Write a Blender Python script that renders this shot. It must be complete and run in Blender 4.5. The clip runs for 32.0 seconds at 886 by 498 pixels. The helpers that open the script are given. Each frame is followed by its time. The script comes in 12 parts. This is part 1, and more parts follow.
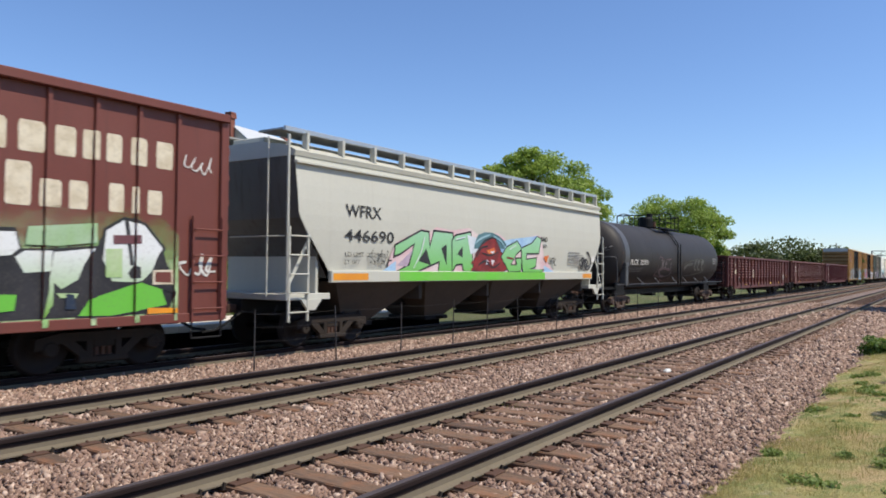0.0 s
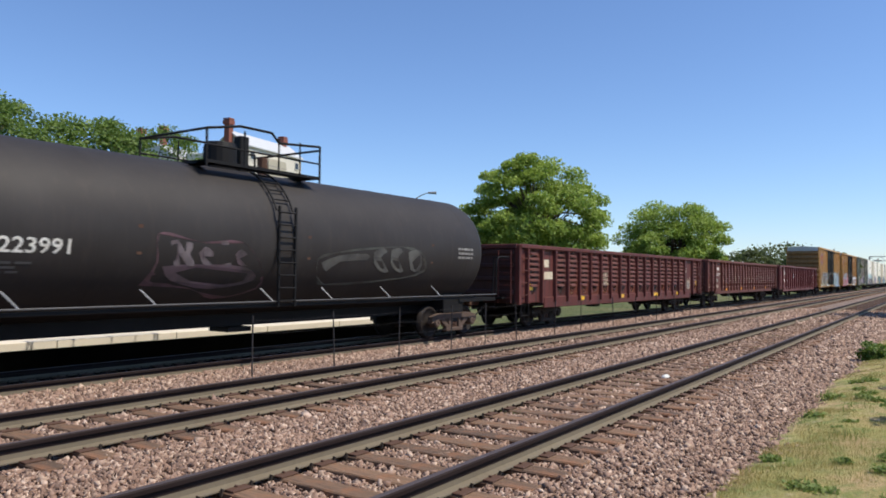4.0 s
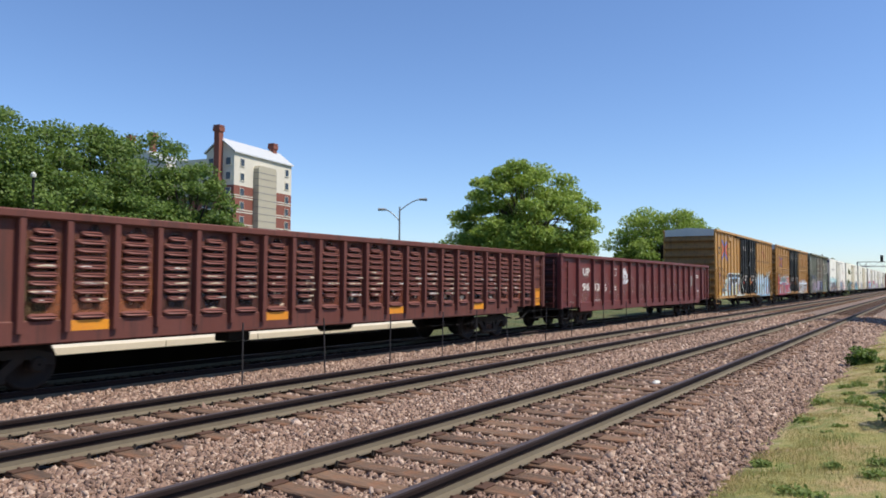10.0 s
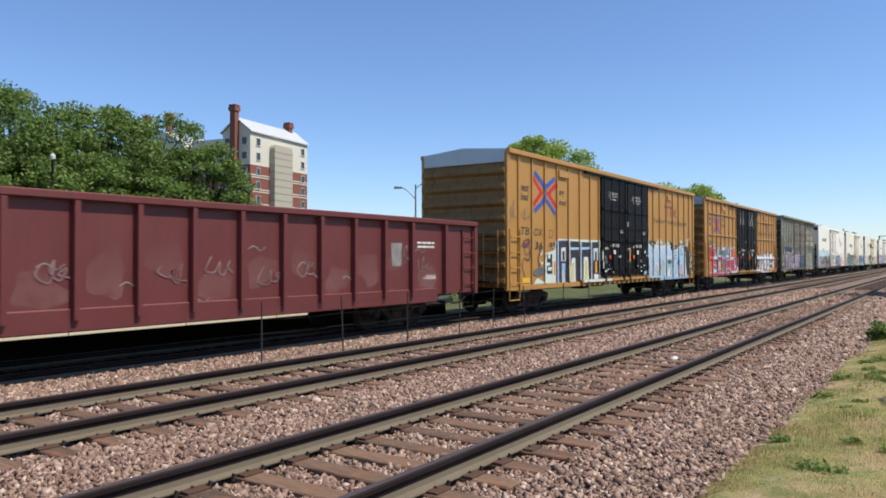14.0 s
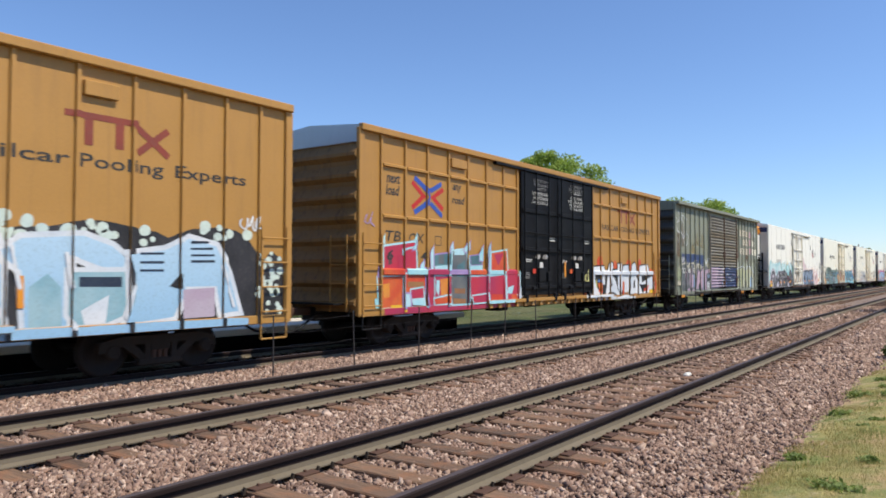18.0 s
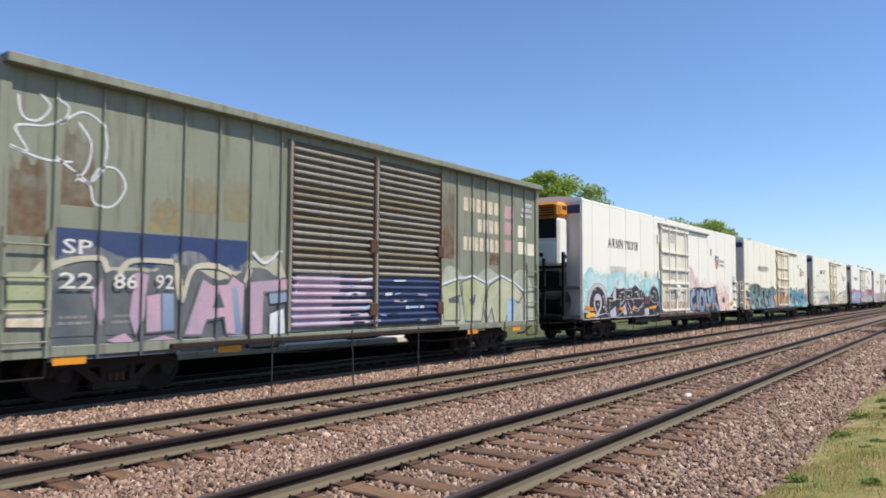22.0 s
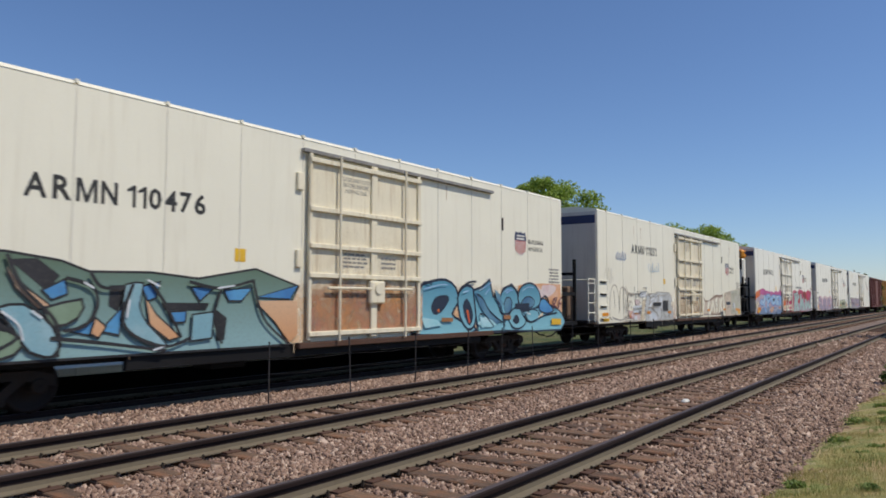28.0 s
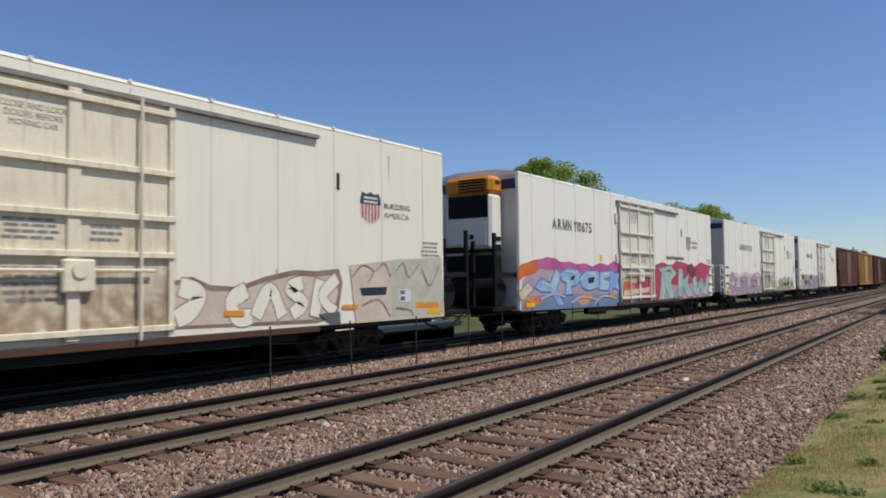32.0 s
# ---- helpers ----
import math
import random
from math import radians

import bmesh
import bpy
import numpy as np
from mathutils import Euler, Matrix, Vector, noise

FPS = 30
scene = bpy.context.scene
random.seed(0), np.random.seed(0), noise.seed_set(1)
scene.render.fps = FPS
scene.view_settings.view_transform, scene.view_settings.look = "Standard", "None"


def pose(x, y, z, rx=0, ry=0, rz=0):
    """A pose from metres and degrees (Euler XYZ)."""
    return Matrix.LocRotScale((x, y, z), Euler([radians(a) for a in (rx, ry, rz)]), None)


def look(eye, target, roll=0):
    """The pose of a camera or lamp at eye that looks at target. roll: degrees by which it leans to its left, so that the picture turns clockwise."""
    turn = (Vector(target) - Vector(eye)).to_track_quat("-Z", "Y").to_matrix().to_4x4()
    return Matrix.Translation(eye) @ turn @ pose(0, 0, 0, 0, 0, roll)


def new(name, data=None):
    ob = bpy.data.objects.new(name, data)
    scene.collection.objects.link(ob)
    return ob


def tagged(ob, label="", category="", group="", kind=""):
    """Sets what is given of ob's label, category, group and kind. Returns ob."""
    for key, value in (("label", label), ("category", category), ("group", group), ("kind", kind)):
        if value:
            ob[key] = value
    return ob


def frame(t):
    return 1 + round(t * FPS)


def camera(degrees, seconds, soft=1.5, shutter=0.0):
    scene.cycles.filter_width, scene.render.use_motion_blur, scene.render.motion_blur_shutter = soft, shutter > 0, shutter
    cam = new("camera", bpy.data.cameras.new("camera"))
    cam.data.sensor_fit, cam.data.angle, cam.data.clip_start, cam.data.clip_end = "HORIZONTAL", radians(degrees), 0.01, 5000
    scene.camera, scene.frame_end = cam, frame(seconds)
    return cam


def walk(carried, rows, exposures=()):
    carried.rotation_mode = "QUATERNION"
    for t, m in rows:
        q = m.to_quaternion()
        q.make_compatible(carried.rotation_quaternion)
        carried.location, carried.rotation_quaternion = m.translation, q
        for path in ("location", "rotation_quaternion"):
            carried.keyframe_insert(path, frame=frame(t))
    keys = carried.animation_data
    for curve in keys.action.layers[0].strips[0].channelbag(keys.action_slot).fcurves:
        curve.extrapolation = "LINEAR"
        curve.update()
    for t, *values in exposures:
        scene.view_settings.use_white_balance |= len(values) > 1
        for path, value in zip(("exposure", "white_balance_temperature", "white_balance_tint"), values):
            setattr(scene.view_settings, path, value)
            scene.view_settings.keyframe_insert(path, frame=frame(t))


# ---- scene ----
# Lens, camera stand and handheld sway: seconds, tilt, roll, yaw in degrees.
cam = camera(62.19, 32.0, soft=1.75, shutter=0.2)
EYE = (0.0, 0.0, 1.72)
walk(cam, [(t, pose(*EYE, tilt, roll, yaw)) for t, tilt, roll, yaw in (
    (0, 91.55, -0.59, -55.58), (0.5, 91.58, -0.44, -55.50), (1, 91.61, -0.42, -55.55), (1.5, 91.63, -0.63, -55.68),
    (2, 91.64, -0.82, -55.70), (2.5, 91.65, -0.87, -55.69), (3, 91.77, -0.87, -55.63), (3.5, 91.89, -0.69, -55.66),
    (4, 92.00, -0.56, -55.72), (4.5, 92.09, -0.35, -55.73), (6.5, 92.38, -0.15, -55.80), (7, 92.39, 0.28, -55.86),
    (7.5, 92.34, 0.20, -55.87), (8, 92.12, -0.20, -56.03), (8.5, 92.10, -0.25, -56.01), (9, 92.08, -0.44, -55.98),
    (9.5, 92.18, -0.58, -56.14), (10, 92.52, -0.39, -56.43), (10.5, 93.01, -0.67, -56.76), (11, 93.13, -0.12, -56.84),
    (11.5, 92.95, 0.92, -56.76), (12, 92.06, 1.00, -56.84), (12.5, 91.53, 0.76, -57.13), (13, 91.19, -0.14, -56.84),
    (13.5, 90.78, 0.01, -55.67), (15.5, 90.87, -0.17, -54.45), (16, 90.78, -0.40, -54.21), (16.5, 91.10, -0.59, -53.91),
    (17, 91.55, -0.44, -53.77), (17.5, 91.74, -0.56, -54.17), (18, 91.89, -0.16, -54.23), (18.5, 92.06, -0.02, -54.23),
    (19, 92.17, 0.12, -54.00), (19.5, 91.99, 0.34, -53.87), (20, 91.96, 0.10, -53.99), (20.5, 92.27, -0.02, -54.05),
    (21, 92.76, -0.54, -54.07), (21.5, 93.28, -0.08, -54.01), (22, 93.43, -0.27, -54.27), (22.5, 93.58, -0.53, -54.64),
    (23, 93.78, 0.33, -54.74), (23.5, 93.69, 0.31, -54.82), (24, 93.72, -0.27, -54.55), (24.5, 93.65, -0.34, -54.38),
    (25, 93.75, -0.27, -54.32), (25.5, 93.90, -0.39, -54.33), (27.5, 93.91, -0.14, -54.38), (28, 93.92, -0.10, -54.49),
    (28.5, 94.05, -0.44, -54.52), (29, 93.70, -0.40, -54.55), (29.5, 93.58, -0.79, -54.95), (30, 92.94, 0.47, -55.24),
    (30.5, 92.63, 0.79, -55.17), (31, 92.65, 0.58, -55.04), (31.5, 92.60, 0.68, -54.77), (32, 92.56, 0.66, -54.50),
)], exposures=((0, 0.1), (14, 0.1), (20, 0.15), (23, 0.12), (24, -0.14), (25, -0.40), (28, -0.44), (32, -0.43)))

# ---- daylight ----
SUN_DIR = Vector((0.17, -0.53, 0.83)).normalized()
world = bpy.data.worlds.new("world")
scene.world = world
world.use_nodes = True
sky = world.node_tree.nodes.new("ShaderNodeTexSky")
sky.sky_type = "NISHITA"
sky.sun_disc = False
sky.sun_elevation = math.asin(SUN_DIR.z)
sky.sun_rotation = math.atan2(SUN_DIR.x, SUN_DIR.y)
sky.air_density = 1.0
sky.altitude = 200
sky.dust_density = 0.2
sky.ozone_density = 6.0
background = world.node_tree.nodes["Background"]
background.inputs["Strength"].default_value = 0.138
tint = world.node_tree.nodes.new("ShaderNodeMix")   # clear deep-blue summer air
tint.data_type, tint.blend_type = "RGBA", "MULTIPLY"
tint.inputs[0].default_value = 1.0
tint.inputs[7].default_value = (0.97, 1.0, 1.10, 1)
world.node_tree.links.new(sky.outputs[0], tint.inputs[6])
world.node_tree.links.new(tint.outputs[2], background.inputs["Color"])
sun_lamp = bpy.data.lights.new("sun", "SUN")
sun_lamp.energy = 5.0
sun_lamp.angle = radians(0.53)
sun_lamp.color = (1.0, 0.915, 0.78)
sun = new("sun", sun_lamp)
sun.matrix_world = look((0, 0, 60), Vector((0, 0, 60)) - SUN_DIR)

# The train's run along the track: metres gone by after t seconds.
RUN = (64.795, 0.531, 0.6746, -0.17014, 0.016727)


def gone(t):
    return sum(c * (t / 10) ** (i + 1) for i, c in enumerate(RUN))


TRAIN_Y = 12.38   # centre of the far track; its rail tops are at z = 0
NEAR_Y, MID_Y = 4.065, 7.765
NEAR_Z = 0.155    # rail tops of the two nearer tracks

# ---- mesh helpers ----


class Mesh:
    """Collects vertices and faces, then becomes one mesh."""

    def __init__(self):
        self.v, self.f, self.smooth = [], [], False

    def add(self, verts, faces):
        n = len(self.v)
        self.v += [tuple(p) for p in verts]
        self.f += [tuple(i + n for i in fc) for fc in faces]
        return self

    def box(self, x0, x1, y0, y1, z0, z1, bev=0.0):
        if bev <= 0:
            v = [(x, y, z) for x in (x0, x1) for y in (y0, y1) for z in (z0, z1)]
            return self.add(v, [(0, 1, 3, 2), (4, 6, 7, 5), (0, 4, 5, 1), (2, 3, 7, 6), (0, 2, 6, 4), (1, 5, 7, 3)])
        b = min(bev, (x1 - x0) * 0.45, (y1 - y0) * 0.45, (z1 - z0) * 0.45)
        bm = bmesh.new()
        bmesh.ops.create_cube(bm, size=1)
        for p in bm.verts:
            p.co = Vector(((x0 + x1) / 2 + p.co.x * (x1 - x0), (y0 + y1) / 2 + p.co.y * (y1 - y0), (z0 + z1) / 2 + p.co.z * (z1 - z0)))
        bmesh.ops.bevel(bm, geom=list(bm.edges), offset=b, segments=1, affect="EDGES")
        bm.verts.index_update()
        self.add([p.co[:] for p in bm.verts], [[q.index for q in fc.verts] for fc in bm.faces])
        bm.free()
        return self

    def prism(self, profile, a, b, axis="x"):
        """Extrudes a closed outline from a to b; the outline lies in the two other axes, in order."""
        n = len(profile)
        put = {"x": lambda s, p: (s, p[0], p[1]), "y": lambda s, p: (p[0], s, p[1]), "z": lambda s, p: (p[0], p[1], s)}[axis]
        v = [put(a, p) for p in profile] + [put(b, p) for p in profile]
        f = [(i, (i + 1) % n, n + (i + 1) % n, n + i) for i in range(n)] + [tuple(range(n))[::-1], tuple(range(n, 2 * n))]
        return self.add(v, f)

    def rod(self, p, q, r, n=8, r2=None):
        p, q = Vector(p), Vector(q)
        d = (q - p).normalized()
        s = d.orthogonal().normalized()
        u = d.cross(s)
        r2 = r if r2 is None else r2
        v = []
        for c, rr in ((p, r), (q, r2)):
            v += [tuple(c + (s * math.cos(2 * math.pi * i / n) + u * math.sin(2 * math.pi * i / n)) * rr) for i in range(n)]
        return self.add(v, [(i, (i + 1) % n, n + (i + 1) % n, n + i) for i in range(n)] + [tuple(range(n))[::-1], tuple(range(n, 2 * n))])

    def pipe(self, pts, r, n=6):
        for a, b in zip(pts, pts[1:]):
            self.rod(a, b, r, n)
        return self

    def lathe(self, profile, centre, axis="y", n=24):
        """Turns (radius, offset) pairs about an axis through centre."""
        v, k = [], len(profile)
        for i in range(n):
            c, s = math.cos(2 * math.pi * i / n), math.sin(2 * math.pi * i / n)
            for r, o in profile:
                p = {"y": (r * c, o, r * s), "x": (o, r * c, r * s), "z": (r * c, r * s, o)}[axis]
                v.append((p[0] + centre[0], p[1] + centre[1], p[2] + centre[2]))
        f = [(i * k + j, ((i + 1) % n) * k + j, ((i + 1) % n) * k + j + 1, i * k + j + 1) for i in range(n) for j in range(k - 1)]
        return self.add(v, f)

    def data(self, name, material):
        me = bpy.data.meshes.new(name)
        me.from_pydata(self.v, [], self.f)
        bm = bmesh.new()
        bm.from_mesh(me)
        bmesh.ops.recalc_face_normals(bm, faces=bm.faces)
        bm.to_mesh(me)
        bm.free()
        if material:
            me.materials.append(material)
        if self.smooth:
            for poly in me.polygons:
                poly.use_smooth = True
        return me


def part(name, mesh, material, parent, label="", at=None, kind=""):
    """One mesh object under a thing or part; mesh is a Mesh or finished mesh data."""
    if isinstance(mesh, list):   # a ladder: the first stile carries the other stile and the rungs
        ob = part(name, mesh[0], material, parent, label, at, kind)
        for i, m_ in enumerate(mesh[1:]):
            part("rung" if i else "stile", m_, material, ob)
        return ob
    ob = new(name, mesh.data(name, material) if isinstance(mesh, Mesh) else mesh)
    if parent:
        ob.parent = parent
    if at is not None:
        ob.matrix_basis = at if isinstance(at, Matrix) else Matrix.Translation(at)
    return tagged(ob, label, kind=kind)


def thing(name, label, category, at=None, group="", kind=""):
    ob = new(name)
    ob.empty_display_size = 0.2
    if at is not None:
        ob.matrix_basis = at if isinstance(at, Matrix) else Matrix.Translation(at)
    return tagged(ob, label, category, group, kind)


# ---- materials ----


def nodes_of(name):
    m = bpy.data.materials.new(name)
    m.use_nodes = True
    nt = m.node_tree
    return m, nt, nt.nodes["Principled BSDF"]


def coords(nt, scale=(1, 1, 1), source="Object"):
    tc = nt.nodes.new("ShaderNodeTexCoord")
    mp = nt.nodes.new("ShaderNodeMapping")
    mp.inputs["Scale"].default_value = scale
    nt.links.new(tc.outputs[source], mp.inputs["Vector"])
    return mp.outputs[0]


def noise_of(nt, vec, scale, detail=4.0, rough=0.55):
    n = nt.nodes.new("ShaderNodeTexNoise")
    n.inputs["Scale"].default_value = scale
    n.inputs["Detail"].default_value = detail
    n.inputs["Roughness"].default_value = rough
    nt.links.new(vec, n.inputs["Vector"])
    return n.outputs["Fac"]


def ramp(nt, fac, lo, hi):
    r = nt.nodes.new("ShaderNodeMapRange")
    r.inputs["From Min"].default_value, r.inputs["From Max"].default_value = lo, hi
    nt.links.new(fac, r.inputs["Value"])
    return r.outputs[0]


def mix(nt, fac, a, b):
    m = nt.nodes.new("ShaderNodeMix")
    m.data_type = "RGBA"
    for sock, val in ((m.inputs[0], fac), (m.inputs[6], a), (m.inputs[7], b)):
        if isinstance(val, tuple):
            sock.default_value = (*val, 1)
        elif isinstance(val, (int, float)):
            sock.default_value = val
        else:
            nt.links.new(val, sock)
    return m.outputs[2]


def times(nt, a, k):
    m = nt.nodes.new("ShaderNodeMath")
    m.operation = "MULTIPLY"
    nt.links.new(a, m.inputs[0])
    if isinstance(k, (int, float)):
        m.inputs[1].default_value = k
    else:
        nt.links.new(k, m.inputs[1])
    return m.outputs[0]


def bump(nt, bsdf, height, strength, distance=0.01):
    b = nt.nodes.new("ShaderNodeBump")
    b.inputs["Strength"].default_value = strength
    b.inputs["Distance"].default_value = distance
    nt.links.new(height, b.inputs["Height"])
    nt.links.new(b.outputs[0], bsdf.inputs["Normal"])


AGED = 0.84   # all paint work is dulled alike by age


def paint(name, col, dirt=(0.12, 0.09, 0.06), amount=0.5, rough=0.5, streak=0.5, metal=0.0, grain=0.15, gloss=0.5):
    """Weathered paint: clouds of fading, streaks that run down, fine grain."""
    col, dirt = (tuple(AGED * x for x in k) for k in (col, dirt))
    m, nt, b = nodes_of(name)
    vec = coords(nt)
    big = ramp(nt, noise_of(nt, vec, 0.9, 5), 0.42, 0.72)
    run = ramp(nt, noise_of(nt, coords(nt, (5, 5, 0.35)), 1.6, 5, 0.6), 0.52, 0.78)
    fine = ramp(nt, noise_of(nt, vec, 38, 3), 0.35, 0.75)
    c = mix(nt, times(nt, big, 0.35 * amount), col, tuple(min(1, x * 1.25 + 0.02) for x in col))
    c = mix(nt, times(nt, run, streak * amount), c, dirt)
    c = mix(nt, times(nt, fine, grain), c, tuple(x * 0.6 for x in dirt))
    nt.links.new(c, b.inputs["Base Color"])
    b.inputs["Specular IOR Level"].default_value = gloss
    b.inputs["Roughness"].default_value = rough
    b.inputs["Metallic"].default_value = metal
    bump(nt, b, noise_of(nt, vec, 9, 4), 0.12, 0.01)
    return m


def spray(name, a, c, z0=None, z1=None, scale=1.4):
    """Sprayed paint that fades from one colour to another, upwards or in clouds."""
    a, c = (tuple(AGED * x for x in k) for k in (a, c))
    m, nt, b = nodes_of(name)
    vec = coords(nt)
    if z0 is None:
        fac = ramp(nt, noise_of(nt, vec, scale, 3), 0.38, 0.62)
    else:
        sep = nt.nodes.new("ShaderNodeSeparateXYZ")
        nt.links.new(vec, sep.inputs[0])
        fac = ramp(nt, sep.outputs[2], z0, z1)
    col = mix(nt, fac, a, c)
    col = mix(nt, times(nt, ramp(nt, noise_of(nt, vec, 22, 4), 0.5, 0.8), 0.3), col, (0.12, 0.1, 0.08))
    nt.links.new(col, b.inputs["Base Color"])
    b.inputs["Roughness"].default_value = 0.55
    return m


def mist(name, a, c, z0, z1, full=0.92, wob=0.5, scale=1.6):
    """Thin sprayed paint or grime: solid below z0, thinning out to nothing at z1 with a cloudy edge."""
    m, nt, b = nodes_of(name)
    vec = coords(nt)
    sep = nt.nodes.new("ShaderNodeSeparateXYZ")
    nt.links.new(vec, sep.inputs[0])
    add = nt.nodes.new("ShaderNodeMath")
    add.operation = "ADD"
    nt.links.new(sep.outputs[2], add.inputs[0])
    n = nt.nodes.new("ShaderNodeMath")
    n.operation = "MULTIPLY_ADD"
    nt.links.new(noise_of(nt, vec, scale, 4), n.inputs[0])
    n.inputs[1].default_value, n.inputs[2].default_value = wob * 2, -wob
    nt.links.new(n.outputs[0], add.inputs[1])
    b.inputs["Roughness"].default_value = 0.6
    nt.links.new(mix(nt, ramp(nt, noise_of(nt, vec, 0.9, 4), 0.35, 0.65), a, c), b.inputs["Base Color"])
    tr = nt.nodes.new("ShaderNodeBsdfTransparent")
    ms = nt.nodes.new("ShaderNodeMixShader")
    fade = times(nt, ramp(nt, add.outputs[0], z1, z0), times(nt, ramp(nt, noise_of(nt, vec, 5, 4), 0.2, 0.6), full))
    nt.links.new(fade, ms.inputs[0])
    nt.links.new(tr.outputs[0], ms.inputs[1])
    nt.links.new(b.outputs[0], ms.inputs[2])
    nt.links.new(ms.outputs[0], nt.nodes["Material Output"].inputs[0])
    return m


M_BALLAST, nt, b = nodes_of("ballast_stone")
geo = nt.nodes.new("ShaderNodeNewGeometry")
cr = nt.nodes.new("ShaderNodeValToRGB")
cr.color_ramp.elements[0].color = (0.12, 0.076, 0.058, 1)
cr.color_ramp.elements[1].color = (0.60, 0.455, 0.36, 1)
for p, c in ((0.3, (0.215, 0.132, 0.094, 1)), (0.6, (0.30, 0.193, 0.142, 1)), (0.86, (0.375, 0.268, 0.20, 1))):
    e = cr.color_ramp.elements.new(p)
    e.color = c
nt.links.new(geo.outputs["Random Per Island"], cr.inputs[0])
cv = coords(nt)
nt.links.new(mix(nt, times(nt, ramp(nt, noise_of(nt, cv, 45, 4), 0.4, 0.7), 0.4), cr.outputs[0], (0.2, 0.13, 0.1)), b.inputs["Base Color"])
b.inputs["Roughness"].default_value = 0.85
bump(nt, b, noise_of(nt, cv, 90, 3), 0.4, 0.005)

M_BED, nt, b = nodes_of("ballast_bed")
cv = coords(nt)
vo = nt.nodes.new("ShaderNodeTexVoronoi")
vo.inputs["Scale"].default_value = 17
nt.links.new(cv, vo.inputs["Vector"])
hue = nt.nodes.new("ShaderNodeSeparateColor")
nt.links.new(vo.outputs["Color"], hue.inputs[0])
cr = nt.nodes.new("ShaderNodeValToRGB")
cr.color_ramp.elements[0].color = (0.16, 0.108, 0.084, 1)
cr.color_ramp.elements[1].color = (0.36, 0.26, 0.19, 1)
e = cr.color_ramp.elements.new(0.5)
e.color = (0.24, 0.163, 0.125, 1)
nt.links.new(hue.outputs[0], cr.inputs[0])
edge = ramp(nt, vo.outputs["Distance"], 0.0, 0.55)
c = mix(nt, times(nt, edge, 0.55), cr.outputs[0], (0.14, 0.098, 0.075))
c = mix(nt, times(nt, ramp(nt, noise_of(nt, cv, 0.5, 4), 0.4, 0.7), 0.35), c, (0.30, 0.23, 0.18))
nt.links.new(c, b.inputs["Base Color"])
b.inputs["Roughness"].default_value = 0.9
bump(nt, b, vo.outputs["Distance"], 1.0, 0.05)

M_TIE, nt, b = nodes_of("tie_wood")
oi = nt.nodes.new("ShaderNodeObjectInfo")
cv = coords(nt, (14, 1.2, 14))
cr = nt.nodes.new("ShaderNodeValToRGB")
cr.color_ramp.elements[0].color = (0.10, 0.062, 0.040, 1)
cr.color_ramp.elements[1].color = (0.235, 0.14, 0.082, 1)
nt.links.new(oi.outputs["Random"], cr.inputs[0])
c = mix(nt, times(nt, ramp(nt, noise_of(nt, cv, 3, 5, 0.65), 0.4, 0.68), 0.7), cr.outputs[0], (0.035, 0.025, 0.02))
c = mix(nt, times(nt, ramp(nt, noise_of(nt, coords(nt), 5, 3), 0.48, 0.68), 0.65), c, (0.27, 0.115, 0.05))
nt.links.new(c, b.inputs["Base Color"])
b.inputs["Roughness"].default_value = 0.9
bump(nt, b, noise_of(nt, cv, 3, 5, 0.65), 0.7, 0.02)

# Near-black: the shade under the train is put into this colour.
M_TRAINSHADE = paint("under_train_shade", (0.011, 0.009, 0.008), (0.007, 0.006, 0.006), 0.8, 0.95, 0.2, gloss=0.04)
M_RAILHEAD = paint("rail_head_steel", (0.022, 0.014, 0.013), (0.04, 0.022, 0.016), 0.7, 0.7, 0.2, gloss=0.12)
M_RAIL = paint("rail_side_steel", (0.165, 0.135, 0.090), (0.10, 0.062, 0.036), 0.8, 0.8, 0.4)
M_RAILTOP, nt, b = nodes_of("rail_running_face")
b.inputs["Base Color"].default_value = (0.072, 0.058, 0.060, 1)
b.inputs["Specular IOR Level"].default_value = 0.16
nt.links.new(ramp(nt, noise_of(nt, coords(nt, (1, 30, 1)), 3, 4), -0.6, 1.2), b.inputs["Roughness"])
M_RUST = paint("rusty_iron", (0.095, 0.045, 0.026), (0.04, 0.024, 0.018), 0.9, 0.85, 0.3, 0.1)
M_TRUCK = paint("truck_iron", (0.034, 0.027, 0.022), (0.070, 0.042, 0.028), 0.9, 0.85, 0.4, gloss=0.15)
M_TRUCKRUST = paint("rusty_truck_iron", (0.115, 0.080, 0.062), (0.045, 0.030, 0.024), 0.9, 0.85, 0.4, gloss=0.15)
M_BLACK = paint("black_metal", (0.008, 0.008, 0.009), (0.032, 0.026, 0.022), 0.5, 0.65, 0.4, gloss=0.2)
M_WHEEL = paint("wheel_steel", (0.022, 0.017, 0.015), (0.035, 0.022, 0.016), 0.8, 0.7, 0.2, 0.1, gloss=0.2)
M_GOND = paint("oxide_red_paint", (0.112, 0.020, 0.014), (0.018, 0.009, 0.008), 1.4, 0.62, 0.85)
# Paler red: the sunlight on the ridge tops is painted in.
M_RIDGE = paint("sunlit_ridge_paint", (0.215, 0.080, 0.066), (0.09, 0.03, 0.024), 1.3, 0.5, 0.7)
M_GOND2 = paint("faded_oxide_paint", (0.135, 0.035, 0.023), (0.030, 0.017, 0.013), 1.2, 0.68, 0.75)
M_GOND3 = paint("maroon_paint", (0.140, 0.024, 0.021), (0.06, 0.024, 0.021), 0.8, 0.55, 0.5)
M_SP = paint("brown_boxcar_paint", (0.165, 0.040, 0.026), (0.06, 0.03, 0.022), 0.7, 0.55, 0.5)
